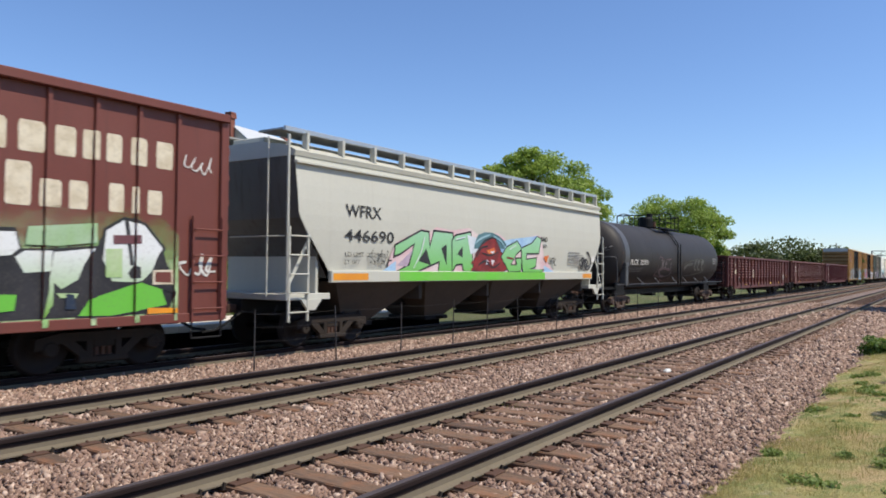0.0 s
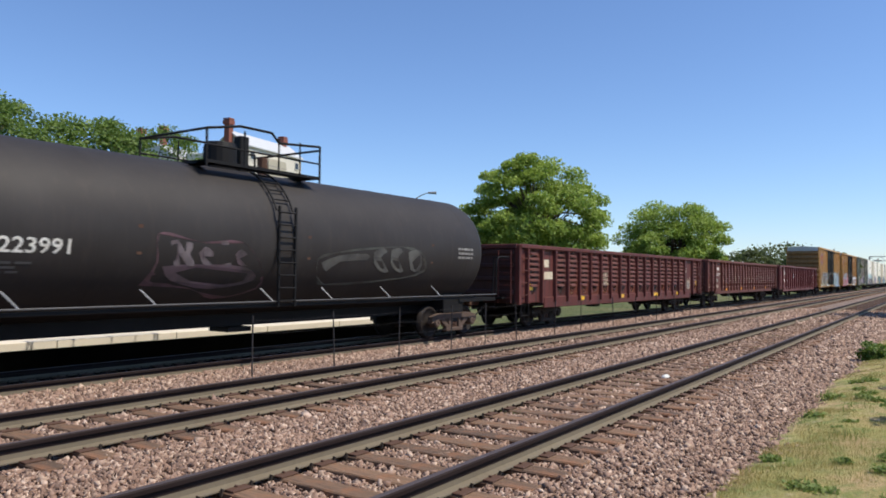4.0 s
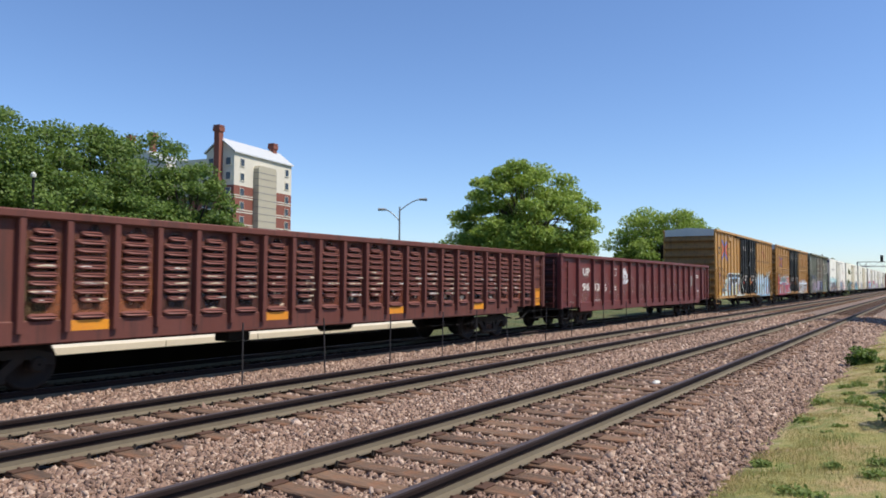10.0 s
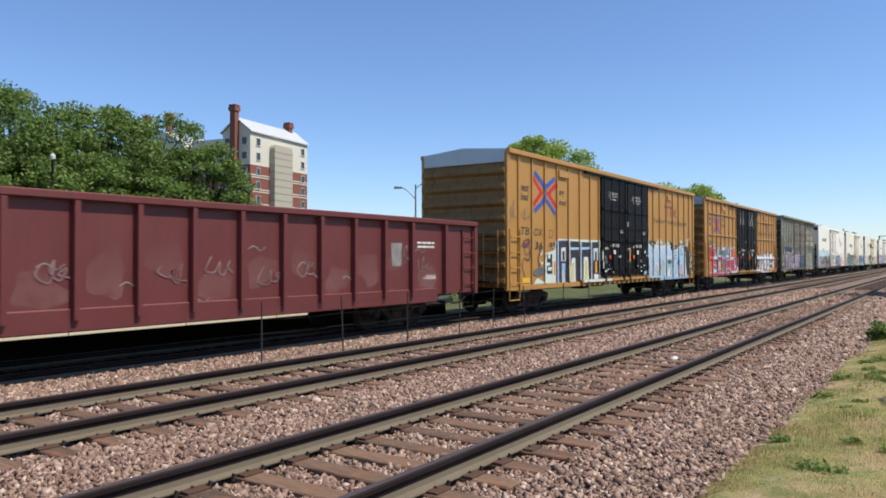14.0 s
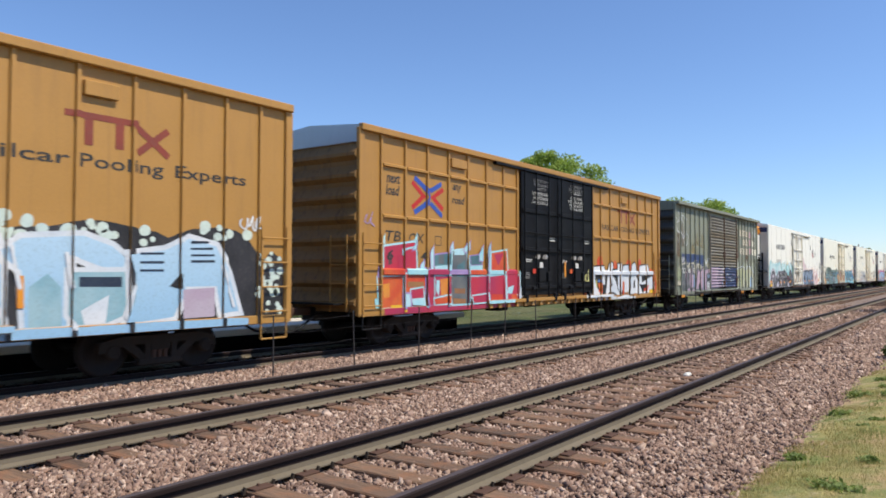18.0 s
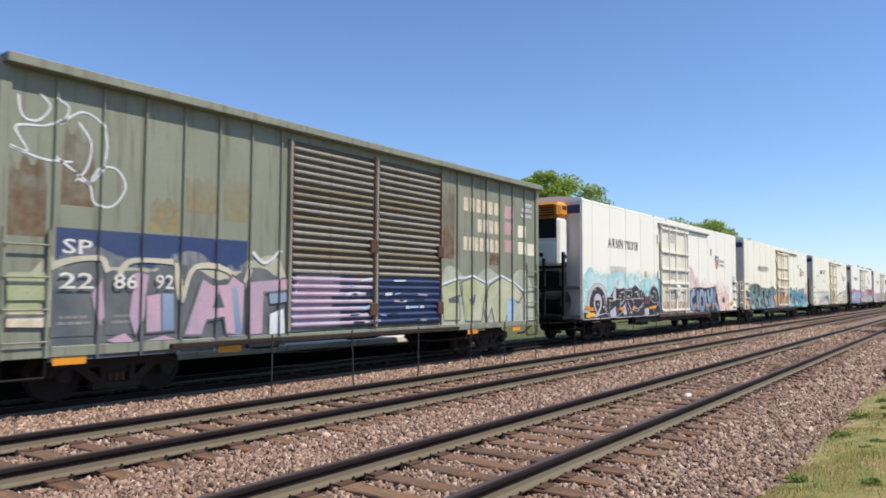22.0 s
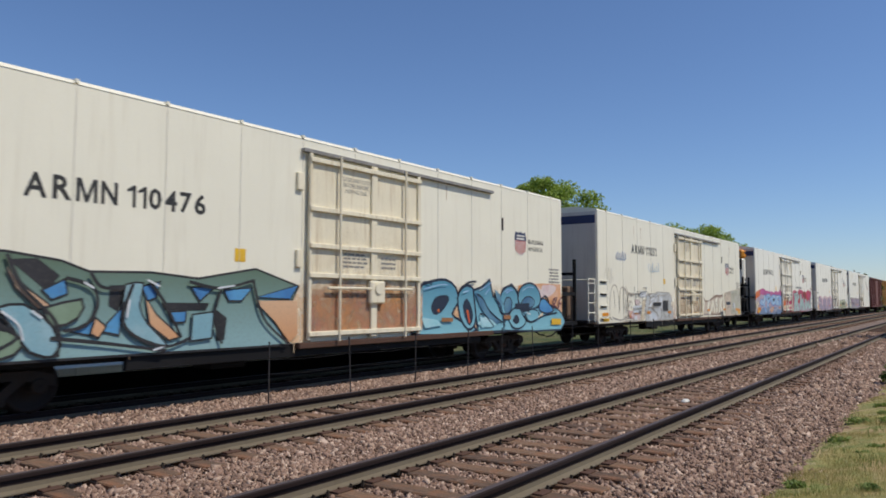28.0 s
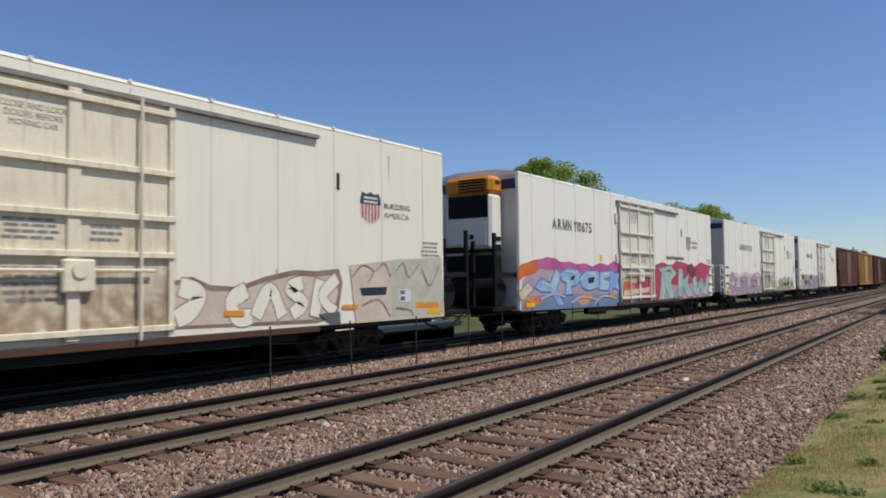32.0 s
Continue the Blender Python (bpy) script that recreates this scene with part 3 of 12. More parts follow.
def tree(name, at, height, width, leaf_mat, leaves, leaf, label, seed, trunk=0.22, low=0.28, blobs=26, category="tree"):
    r = np.random.default_rng(seed)
    t = thing(name, label, category, at)
    m = Mesh()
    m.smooth = True
    top = Vector((0, 0, height * 0.62))
    m.rod((0, 0, -0.3), (0.05, 0.03, height * low), trunk, 10, trunk * 0.75)
    m.rod((0.05, 0.03, height * low), tuple(top), trunk * 0.75, 8, trunk * 0.3)
    cen = []
    mid_z = height * (low + (1 - low) * 0.36)
    size = 1.05 * width / math.sqrt(blobs)
    for i in range(blobs):   # clumps spread evenly over a dome, some further in
        a = 2.39996 * i + r.uniform(-0.4, 0.4)
        q = -0.75 + 1.72 * (i + 0.5) / blobs
        out = r.uniform(0.74, 0.93) if i % 4 else r.uniform(0.35, 0.65)
        reach = math.sqrt(max(0.04, 1 - q * q)) * width / 2 * out
        c = Vector((reach * math.cos(a), reach * math.sin(a), mid_z + q * out * (height - mid_z if q > 0 else mid_z - height * low)))
        cen.append((c, r.uniform(0.7, 1.25) * size))
        st = Vector((0, 0, height * r.uniform(low * 0.9, 0.5)))
        mid = st.lerp(c, 0.5) + Vector((0, 0, 0.06 * height))
        m.rod(st, mid, trunk * 0.35, 6, trunk * 0.22)
        m.rod(mid, c, trunk * 0.22, 5, trunk * 0.05)
    part("trunk", m, M_BARK, t)
    P = []
    for c, rad in cen:
        k = max(8, leaves // blobs)
        d = r.normal(size=(k, 3))
        d /= np.linalg.norm(d, axis=1)[:, None]
        rr = rad * (0.25 + 0.75 * r.uniform(size=k) ** 0.7)
        q = d * rr[:, None] * np.array((1.15, 1.15, 0.55)) + np.array(c)
        q[:, 2] -= 0.12 * rad * (np.hypot(d[:, 0], d[:, 1]) * rr / rad) ** 2
        P.append(q)
    P = np.concatenate(P)
    n = len(P)
    nrm = r.normal(size=(n, 3)) * 0.8 + np.array((0, -0.4, 0.9))
    nrm /= np.linalg.norm(nrm, axis=1)[:, None]
    u = np.cross(nrm, r.normal(size=(n, 3)))
    u /= np.linalg.norm(u, axis=1)[:, None]
    w = np.cross(nrm, u)
    s = leaf * r.uniform(0.6, 1.4, n)[:, None]
    V = np.stack([P - u * s, P - w * s * 0.55, P + u * s, P + w * s * 0.55], 1)
    me = bpy.data.meshes.new("crown")
    me.vertices.add(4 * n)
    me.vertices.foreach_set("co", V.reshape(-1).astype(np.float32))
    me.loops.add(4 * n)
    me.loops.foreach_set("vertex_index", np.arange(4 * n, dtype=np.int32))
    me.polygons.add(n)
    me.polygons.foreach_set("loop_start", np.arange(0, 4 * n, 4, dtype=np.int32))
    me.update(calc_edges=True)
    me.materials.append(leaf_mat)
    part("crown", me, None, t)
    return t


tree("locust_tree", (53.2, 27.4, -0.4), 12.5, 11.9, M_LEAF, 66000, 0.125, "tall bright green locust tree behind the line", 11, low=0.18, blobs=120)
tree("locust_tree", (81.3, 24.7, -0.4), 10.8, 11.9, M_LEAF, 50000, 0.14, "broad light green tree beside the line", 12, low=0.16, blobs=90)
for i, (x, y, h, w) in enumerate(((16.2, 39.5, 11.8, 10.5), (20.6, 38.0, 10.9, 9.5), (24.2, 36.8, 11.0, 8.8), (12.5, 42.5, 13.0, 10.5), (26.3, 34.6, 9.6, 6.6), (18.4, 40.5, 11.6, 8), (22.6, 38.5, 11.5, 8.6),
                                  (18.5, 35.5, 8.0, 8), (22.5, 34.0, 6.9, 7), (26.6, 33.4, 6.2, 6.0), (8, 40, 12.5, 10), (14, 37, 8.5, 8), (3, 41, 12, 10))):
    tree("shade_tree", (x, y, -0.4), h, w, M_LEAFDARK, 30000, 0.098, "dense dark green tree at the edge of the station", 30 + i, low=0.06, blobs=80)
for i, (x, y, h, w) in enumerate(((102.4, 95.5, 10.6, 7), (109.7, 87, 11.0, 10), (117, 77, 10.7, 12), (121, 73, 10.2, 9), (126, 27, 6.8, 9), (129, 21.5, 8.0, 13),
                                  (131, 15.5, 6.6, 9), (250, 45, 9, 16), (270, 38, 8, 18), (300, 25, 7, 20), (310, -5, 7, 18), (290, -18, 8, 18), (330, 8, 6, 20))):
    tree("distant_tree", (x, y, -0.4), h, w, M_LEAFFAR if x > 124 else M_LEAFDARK, 5200, 0.30, "dark green tree in the distance beyond the line", 60 + i, low=0.04, blobs=34)
tree("verge_tree", (42.5, -2.6, -0.2), 8.5, 6.2, M_LEAFDARK, 9000, 0.16, "dark green tree on the grass verge", 90, low=0.3, blobs=24)
tree("verge_bush", (19.0, 1.3, -0.16), 0.46, 0.52, M_LEAFDARK, 1800, 0.035, "small round dark green bush at the ballast edge", 91, trunk=0.02, low=0.05, blobs=12, category="bush")
for i, (x, y, h, w) in enumerate(((10.4, 0.05, 0.8, 0.8), (13.4, 0.2, 0.7, 0.8), (16.8, 0.5, 0.4, 0.6))):
    tree("verge_bush", (x, y, -0.14), h, w, M_LEAFDARK, 2200, 0.04, "leafy green shrub on the grass verge", 92 + i, trunk=0.02, low=0.05, blobs=12, category="bush")

r2 = random.Random(22)
for i in range(34):   # low broad-leaved weeds on the verge
    x = 6.4 + 14 * r2.random() ** 1.3
    y = 1.50 - 1.3 * r2.random()
    w = r2.uniform(0.08, 0.26)
    tree("verge_weed", (x, y, verge_z(y) - 0.01), w * 0.26, w, M_WEED, 300, 0.020, "low leafy green weed on the dry grass verge", 300 + i, trunk=0.005, low=0.05, blobs=9, category="weed")["group"] = "verge weeds"

# Hedge and low greenery behind the platform.
for i in range(9):
    tree("hedge_bush", (6 + 3.2 * i + rng.uniform(-0.5, 0.5), 23.5 + rng.uniform(-1, 1), -0.4), rng.uniform(1.6, 2.4), 3.4, M_WEED, 2600, 0.09, "leafy green hedge bush behind the platform", 120 + i, trunk=0.04, low=0.05, blobs=12, category="bush")

# ---- grass blades and weeds ----
blade = np.array([(-0.5, 0, 0), (0.5, 0, 0), (0.25, 0.15, 1.0), (-0.1, 0.18, 1.0)], float)
blades = [(blade * np.array((0.10, 1, 1)) * np.array((1, k, 1)), ((0, 1, 2, 3),)) for k in (0.5, 1.5, -1.0)]


def blades_on(name, pos, size, material, label, category):
    s = size * rng.uniform(0.5, 1.4, len(pos))
    b_ = scatter(name, pos, 0.0, s, blades, material, label, category)
    return b_


def turned(kinds, count=12):
    out = []
    for v, f in kinds:
        for i in range(count):
            a = 2 * math.pi * i / count
            R = np.array(((math.cos(a), -math.sin(a), 0), (math.sin(a), math.cos(a), 0), (0, 0, 1)))
            out.append((v @ R.T, f))
    return out


blades = turned(blades)
n = 90000
gx = 5.5 + 20 * rng.uniform(size=n) ** 1.5
gy = 1.72 - np.abs(rng.normal(0.0, 0.8, n))
dens = np.array([noise.noise((a * 0.8, c * 0.8, 5)) for a, c in zip(gx, gy)])
keep = dens > np.interp(gy, [-1, 0.6, 1.3, 1.72], [-0.4, -0.3, -0.1, 0.25])
gz = np.array([verge_z(c) for c in gy]) - 0.005
blades_on("grass", np.stack([gx, gy, gz], 1)[keep], 0.028, M_GRASS, "short dry grass on the verge", "grass")
wx, wy = [], []
for cx, cy, k in ((12.0, 4.3, 60), (10.9, 4.2, 30), (17, 4.1, 60), (20, 3.9, 60), (24, 4.2, 80), (8.4, 4.6, 40), (14.5, 3.8, 40), (9.6, 5.0, 30), (13.2, 4.6, 30), (22, 1.6, 60), (10, 1.4, 160), (13, 1.55, 160), (7.6, 1.3, 120), (9.1, 0.9, 200), (11.4, 1.0, 160), (8.2, 0.5, 160), (15, 1.1, 200)):
    wx += list(rng.normal(cx, 0.13 if k < 100 else 0.28, k))
    wy += list(rng.normal(cy, 0.11, k))
wx, wy = np.array(wx), np.array(wy)
blades_on("weeds", np.stack([wx, wy, np.where(wy < 1.9, [verge_z(c) for c in wy], -0.06)], 1), 0.045, M_WEED, "small green weeds growing in the ballast", "weed")
tagged(part("pale_stone", Mesh().box(12.72, 12.94, 3.98, 4.08, -0.06, 0.015, 0.03), M_LETWHITE, None), "pale flat stone lying between the rails", "stone")

# ---- apartment building ----
bld = thing("apartment_building", "seven-storey brick and cream building with white gabled roof", "building", pose(94.0, 110.4, -0.4, 0, 0, 11.4))
# The near corner is the origin; the long side runs along x, the gable side along y.
LONG, WIDE, EAVE, RIDGE, BAND = 19.2, 6.6, 26.6, 29.2, 20.3
part("wall", Mesh().box(0, LONG, 0, WIDE, 0, BAND), M_BRICK, bld, "red brick lower walls")
part("wall", Mesh().prism([(0, BAND), (WIDE, BAND), (WIDE, EAVE), (WIDE / 2, RIDGE), (0, EAVE)], 0, LONG), M_RENDER, bld, "cream upper walls")
part("roof", Mesh().prism([(-0.4, EAVE - 0.1), (WIDE / 2, RIDGE + 0.1), (WIDE + 0.4, EAVE - 0.1), (WIDE + 0.4, EAVE + 0.15), (WIDE / 2, RIDGE + 0.4), (-0.4, EAVE + 0.15)], -0.3, LONG + 0.3), M_ROOF, bld, "white metal gabled roof")
for z in (18.2, 15.4, 12.6, 9.8, 7.0, 4.2):
    for dz in (-0.22, 0.22):
        part("band", Mesh().box(-0.06, LONG + 0.06, -0.06, WIDE + 0.06, z + dz - 0.1, z + dz + 0.1), M_RENDER, bld)
part("stair_tower", Mesh().box(6.0, 12.0, -1.3, 0.1, 0, 24.2).prism([(6.0, 24.2), (12.0, 24.2), (11.6, 24.8), (6.4, 24.8)], -1.3, 0.1, "y"), M_STONE, bld, "tan panelled stair tower")
for z in (6.8, 8.2, 9.6, 11.0, 12.4, 13.8, 15.2, 16.6, 18.0, 19.4, 20.8, 22.2, 23.4):
    part("panel_joint", Mesh().box(5.97, 12.03, -1.33, -0.05, z - 0.06, z + 0.06), M_LETGREY, bld)


def chimney(x, y, z0, z1):
    c = part("chimney", Mesh().box(x - 0.6, x + 0.6, y - 0.6, y + 0.6, z0, z1), M_BRICK, bld)
    part("cap", Mesh().box(x - 0.8, x + 0.8, y - 0.8, y + 0.8, z1 - 0.9, z1 - 0.1).box(x - 0.75, x + 0.75, y - 0.75, y + 0.75, z1, z1 + 0.3), M_BRICK, c)


chimney(-0.6, WIDE / 2, 0, 31.5)
chimney(LONG - 2.2, WIDE / 2, 27, 31.0)
win = Mesh().box(-0.62, 0.62, -0.05, 0.08, -0.78, 0.72).box(-0.72, 0.72, -0.10, 0.08, -0.86, -0.74).data("window", M_RENDER)
pane = Mesh().box(-0.54, 0.54, -0.08, -0.04, -0.68, 0.64).data("pane", M_GLASS)


def window(x, y, z, turn):
    w = part("window", win, None, bld, at=pose(x, y, z, 0, 0, turn))
    part("pane", pane, None, w)


for z in (24.9, 22.1, 19.1, 16.5, 13.7, 11.0, 8.2, 5.4):
    for x in (2.4, LONG - 1.8):
        window(x, -0.06, z, 0)
    for y in (1.3, WIDE - 1.2):
        window(-0.06, y, z, -90)
part("wing", Mesh().box(3.0, 19, 6.6, 17.0, 18.6, 26.2), M_RENDER, bld, "cream wing behind the gable")
part("wing_base", Mesh().box(2.97, 19, 6.6, 17.0, 0, 18.6), M_BRICK, bld)
for z in (24.4, 21.3, 17.2):
    for y in (9.3, 13.2):
        window(2.92, y, z, -90)
part("far_block", Mesh().box(8, 22, 24, 42, 0, 27.0), M_RENDER, bld)
part("far_roof", Mesh().prism([(24, 27.0), (42, 27.0), (35.5, 30.2), (30.5, 30.2)], 8, 22), M_ROOF, bld)
chimney(11.8, 38.0, 26, 34.2)
chimney(13.6, 33.2, 26, 34.8)

# ---- street furniture and far line gear ----
lamp = thing("street_lamp", "tall grey street lamp with two curved arms", "lamp", (50.3, 37.9, -0.4))
part("pole", Mesh().rod((0, 0, 0), (0, 0, 8.5), 0.10, 10, 0.07), M_STEEL, lamp)
for s, top in ((1, 9.15), (-1, 8.25)):
    d = Vector((0.59, -0.81, 0)) * s
    L_ = 1.75 if s > 0 else 1.25
    pts = [tuple(Vector((0, 0, top - 1.0)) + d * (L_ * k / 5) + Vector((0, 0, 1.0 * math.sin(k / 5 * 1.45)))) for k in range(6)]
    part("arm", Mesh().pipe(pts, 0.045, 8), M_STEEL, lamp)
    e = Vector(pts[-1])
    part("lamp_head", Mesh().rod(e - d * 0.1, e + d * 0.6, 0.09, 8, 0.13), M_STEEL, lamp)
pole = thing("light_pole", "thin dark light pole with a small striped banner", "lamp", (16.9, 33.0, -0.4))
part("pole", Mesh().rod((0, 0, 0), (0, 0, 6.6), 0.06, 8), M_BLACK, pole)
part("lamp_head", Mesh().lathe([(0.02, 0), (0.11, 0.05), (0.12, 0.2), (0.02, 0.3)], (0, 0, 6.55), "z", 12), M_LETWHITE, pole, "small white lamp head")
for k in range(4):
    part("banner", Mesh().box(0.02, 0.24, -0.02, 0.02, 3.7 + 0.32 * k, 3.98 + 0.32 * k), M_RED if k % 2 else M_LETWHITE, pole, "red and white banner stripe")
gantry = thing("signal_gantry", "steel truss signal bridge across the tracks far away", "signal", (262, 0, 0))
tr = Mesh()
for z in (7.2, 8.6):
    for x in (-0.5, 0.5):
        tr.box(x - 0.09, x + 0.09, -1.5, 19, z - 0.09, z + 0.09)
for i in range(14):
    y0, y1 = -1.5 + 1.46 * i, -1.5 + 1.46 * (i + 1)
    tr.rod((-0.5, y0, 7.2 if i % 2 else 8.6), (-0.5, y1, 8.6 if i % 2 else 7.2), 0.06, 5)
part("truss", tr, M_STEEL, gantry)
for y in (-1.5, 19):
    part("leg", Mesh().box(-0.5, -0.3, y - 0.15, y + 0.15, -0.4, 8.6).box(0.3, 0.5, y - 0.15, y + 0.15, -0.4, 8.6), M_STEEL, gantry)
for y in (12.4, 7.8, 4.1):
    part("signal_head", Mesh().box(-0.9, -0.6, y - 0.4, y + 0.4, 8.6, 10.6), M_BLACK, gantry)
for x, y, h in ((150, 24.2, 9.0), (205, 22.5, 9.5), (330, 21, 10)):
    p = thing("utility_pole", "wooden utility pole with crossarm beside the line", "pole", (x, y, -0.4), group="poles")
    part("pole", Mesh().rod((0, 0, 0), (0, 0, h), 0.16, 8, 0.11), M_POLE, p)
    part("crossarm", Mesh().box(-0.07, 0.07, -1.2, 1.2, h - 0.8, h - 0.65), M_POLE, p)


tagged(part("car_park", Mesh().box(-40, 19, 19, 22.3, -0.42, -0.36), M_ASPHALT, None, "asphalt car park behind the platform", kind="structure"), "", "car park")

# ---- flat paint work on car sides ----
SHEET, RIB = -1.520, -1.570   # side sheet and rib face, metres from the car's middle


def word_mesh(word, fat=0.0, shear=0.0):
    cu = bpy.data.curves.new("word", "FONT")
    cu.body, cu.offset, cu.shear, cu.resolution_u = word, fat, shear, 2
    ob = new("word", cu)
    me = bpy.data.meshes.new_from_object(ob)
    v = [(p.co.x, p.co.y) for p in me.vertices]
    f = [tuple(p.vertices) for p in me.polygons]
    bpy.data.objects.remove(ob)
    bpy.data.curves.remove(cu)
    bpy.data.meshes.remove(me)
    return v, f


def fit_box(v, x0, x1, z0, z1):
    a = [min(p[i] for p in v) for i in (0, 1)]
    c = [max(p[i] for p in v) for i in (0, 1)]
    return [(x0 + (p[0] - a[0]) / (c[0] - a[0]) * (x1 - x0), z0 + (p[1] - a[1]) / (c[1] - a[1]) * (z1 - z0)) for p in v]


def lay(name, flat, car, material, label="", ribs=(), y=SHEET, rib_y=RIB, lift=0.003):
    """Lays flat shapes, given in x and z, on a car side: on the sheet and over the ribs that cross it."""
    v, f = flat
    bm = bmesh.new()
    vs = [bm.verts.new((p[0], 0, p[1])) for p in v]
    for fc in f:
        if len(set(fc)) == len(fc):
            try:
                bm.faces.new([vs[i] for i in fc])
            except ValueError:
                pass
    lo, hi = min(p[0] for p in v), max(p[0] for p in v)
    for a, c in ribs:
        for x in (a, c):
            if lo < x < hi:
                bmesh.ops.bisect_plane(bm, geom=list(bm.verts) + list(bm.edges) + list(bm.faces), plane_co=(x, 0, 0), plane_no=(1, 0, 0))
    m, seen, islands = Mesh(), set(), 0
    for first in bm.faces:
        if first in seen:
            continue
        islands += 1
        todo, where = [first], {}
        seen.add(first)
        while todo:   # one island of faces after another, each a hair above the last
            fc = todo.pop()
            for e in fc.edges:
                for other in e.link_faces:
                    if other not in seen:
                        seen.add(other)
                        todo.append(other)
            cx = fc.calc_center_median().x
            yy = (rib_y if any(a < cx < c for a, c in ribs) else y) - lift - 0.0003 * (islands % 6)
            ids = []
            for p in fc.verts:
                key = (p, yy)
                if key not in where:
                    where[key] = len(m.v)
                    m.v.append((p.co.x, yy, p.co.z))
                ids.append(where[key])
            m.f.append(tuple(ids))
    bm.free()
    me = bpy.data.meshes.new(name)
    me.from_pydata(m.v, [], m.f)
    me.materials.append(material)
    return part(name, me, None, car, label, kind="stuff" if islands > (1 if name == "lettering" else 3) and name in MANY else "")


MANY = ("lettering", "lettering_block", "graffiti_accent", "worn_mark", "graffiti_cloud", "paint_dab")


def letters(word, x0, x1, z0, z1, car, material, ribs=(), fat=0.008, shear=0.0, y=SHEET, rib_y=RIB, lift=0.004, label=""):
    v, f = word_mesh(word, 0.0 if fat == 0 else 0.011 if fat < 0.02 else 0.024, shear)
    return lay("lettering", (fit_box(v, x0, x1, z0, z1), f), car, material, label, ribs, y, rib_y, lift)


def rects(*boxes):
    v, f = [], []
    for x0, x1, z0, z1 in boxes:
        n = len(v)
        v += [(x0, z0), (x1, z0), (x1, z1), (x0, z1)]
        f.append((n, n + 1, n + 2, n + 3))
    return v, f


def bars(x0, x1, z0, z1, rows, seed=0):
    """Plain bars in place of small unreadable lines."""
    r = random.Random(seed)
    out, h = [], (z1 - z0) / rows
    for i in range(rows):
        x = x0 + r.uniform(0, 0.08) * (x1 - x0)
        while x < x1 * 0.999:
            w = r.uniform(0.10, 0.26) * (x1 - x0)
            out.append((x, min(x1, x + w), z1 - (i + 0.52) * h, z1 - i * h))
            x += w + 0.035 * (x1 - x0)
            if x > x1 - 0.1 * (x1 - x0):
                break
    return rects(*out)


def stroke(pts, w, grow=0.0):
    """One mitred ribbon along a path, its ends run on by half the width."""
    n, left, right = len(pts), [], []
    for i, (x, z) in enumerate(pts):
        d = []
        for a, c in ((i - 1, i), (i, i + 1)):
            if a >= 0 and c < n:
                k = math.hypot(pts[c][0] - pts[a][0], pts[c][1] - pts[a][1]) or 1e-6
                d.append(((pts[c][0] - pts[a][0]) / k, (pts[c][1] - pts[a][1]) / k))
        tx, tz = sum(p[0] for p in d), sum(p[1] for p in d)
        k = math.hypot(tx, tz)
        tx, tz = (tx / k, tz / k) if k > 0.15 else d[0]
        h = (w / 2 + grow) / max(0.55, tx * d[0][0] + tz * d[0][1])
        e = (-1 if i == 0 else 1 if i == n - 1 else 0) * (w * 0.35 + grow)
        left.append((x - tz * h + tx * e, z + tx * h + tz * e))
        right.append((x + tz * h + tx * e, z - tx * h + tz * e))
    return left + right, [(i, i + 1, n + i + 1, n + i) for i in range(n - 1)]


def joined(shapes):
    v, f = [], []
    for a, c in shapes:
        n = len(v)
        v += a
        f += [tuple(i + n for i in fc) for fc in c]
    return v, f


def blob(cx, cz, rx, rz, seed, n=18, rough=0.18):
    r = random.Random(seed)
    ph = [r.uniform(0, 6.28) for _ in range(3)]
    v = []
    for i in range(n):
        a = 2 * math.pi * i / n
        k = 1 + rough * (math.sin(3 * a + ph[0]) * 0.5 + math.sin(5 * a + ph[1]) * 0.4 + math.sin(2 * a + ph[2]) * 0.5)
        v.append((cx + rx * k * math.cos(a), cz + rz * k * math.sin(a)))
    return v, [tuple(range(n))]


def hull(x0, x1, z0, z1, seed, n=26, top=0.12, bottom=0.0):
    """A band with an uneven, lobed upper edge: sprayed background cloud."""
    r = random.Random(seed)
    v, f = [], []
    for i in range(n + 1):
        t = i / n
        zt = z1 - top * (z1 - z0) * (0.5 + 0.5 * math.sin(t * 17 + seed)) * r.uniform(0.6, 1.4) - (z1 - z0) * 0.35 * max(0, abs(t - 0.5) * 2 - 0.9) * 10 * 0.5
        zb = z0 + bottom * r.uniform(0, 1)
        v += [(x0 + (x1 - x0) * t, zb), (x0 + (x1 - x0) * t, zt)]
        if i:
            k = 2 * i
            f.append((k - 2, k, k + 1, k - 1))
    return v, f


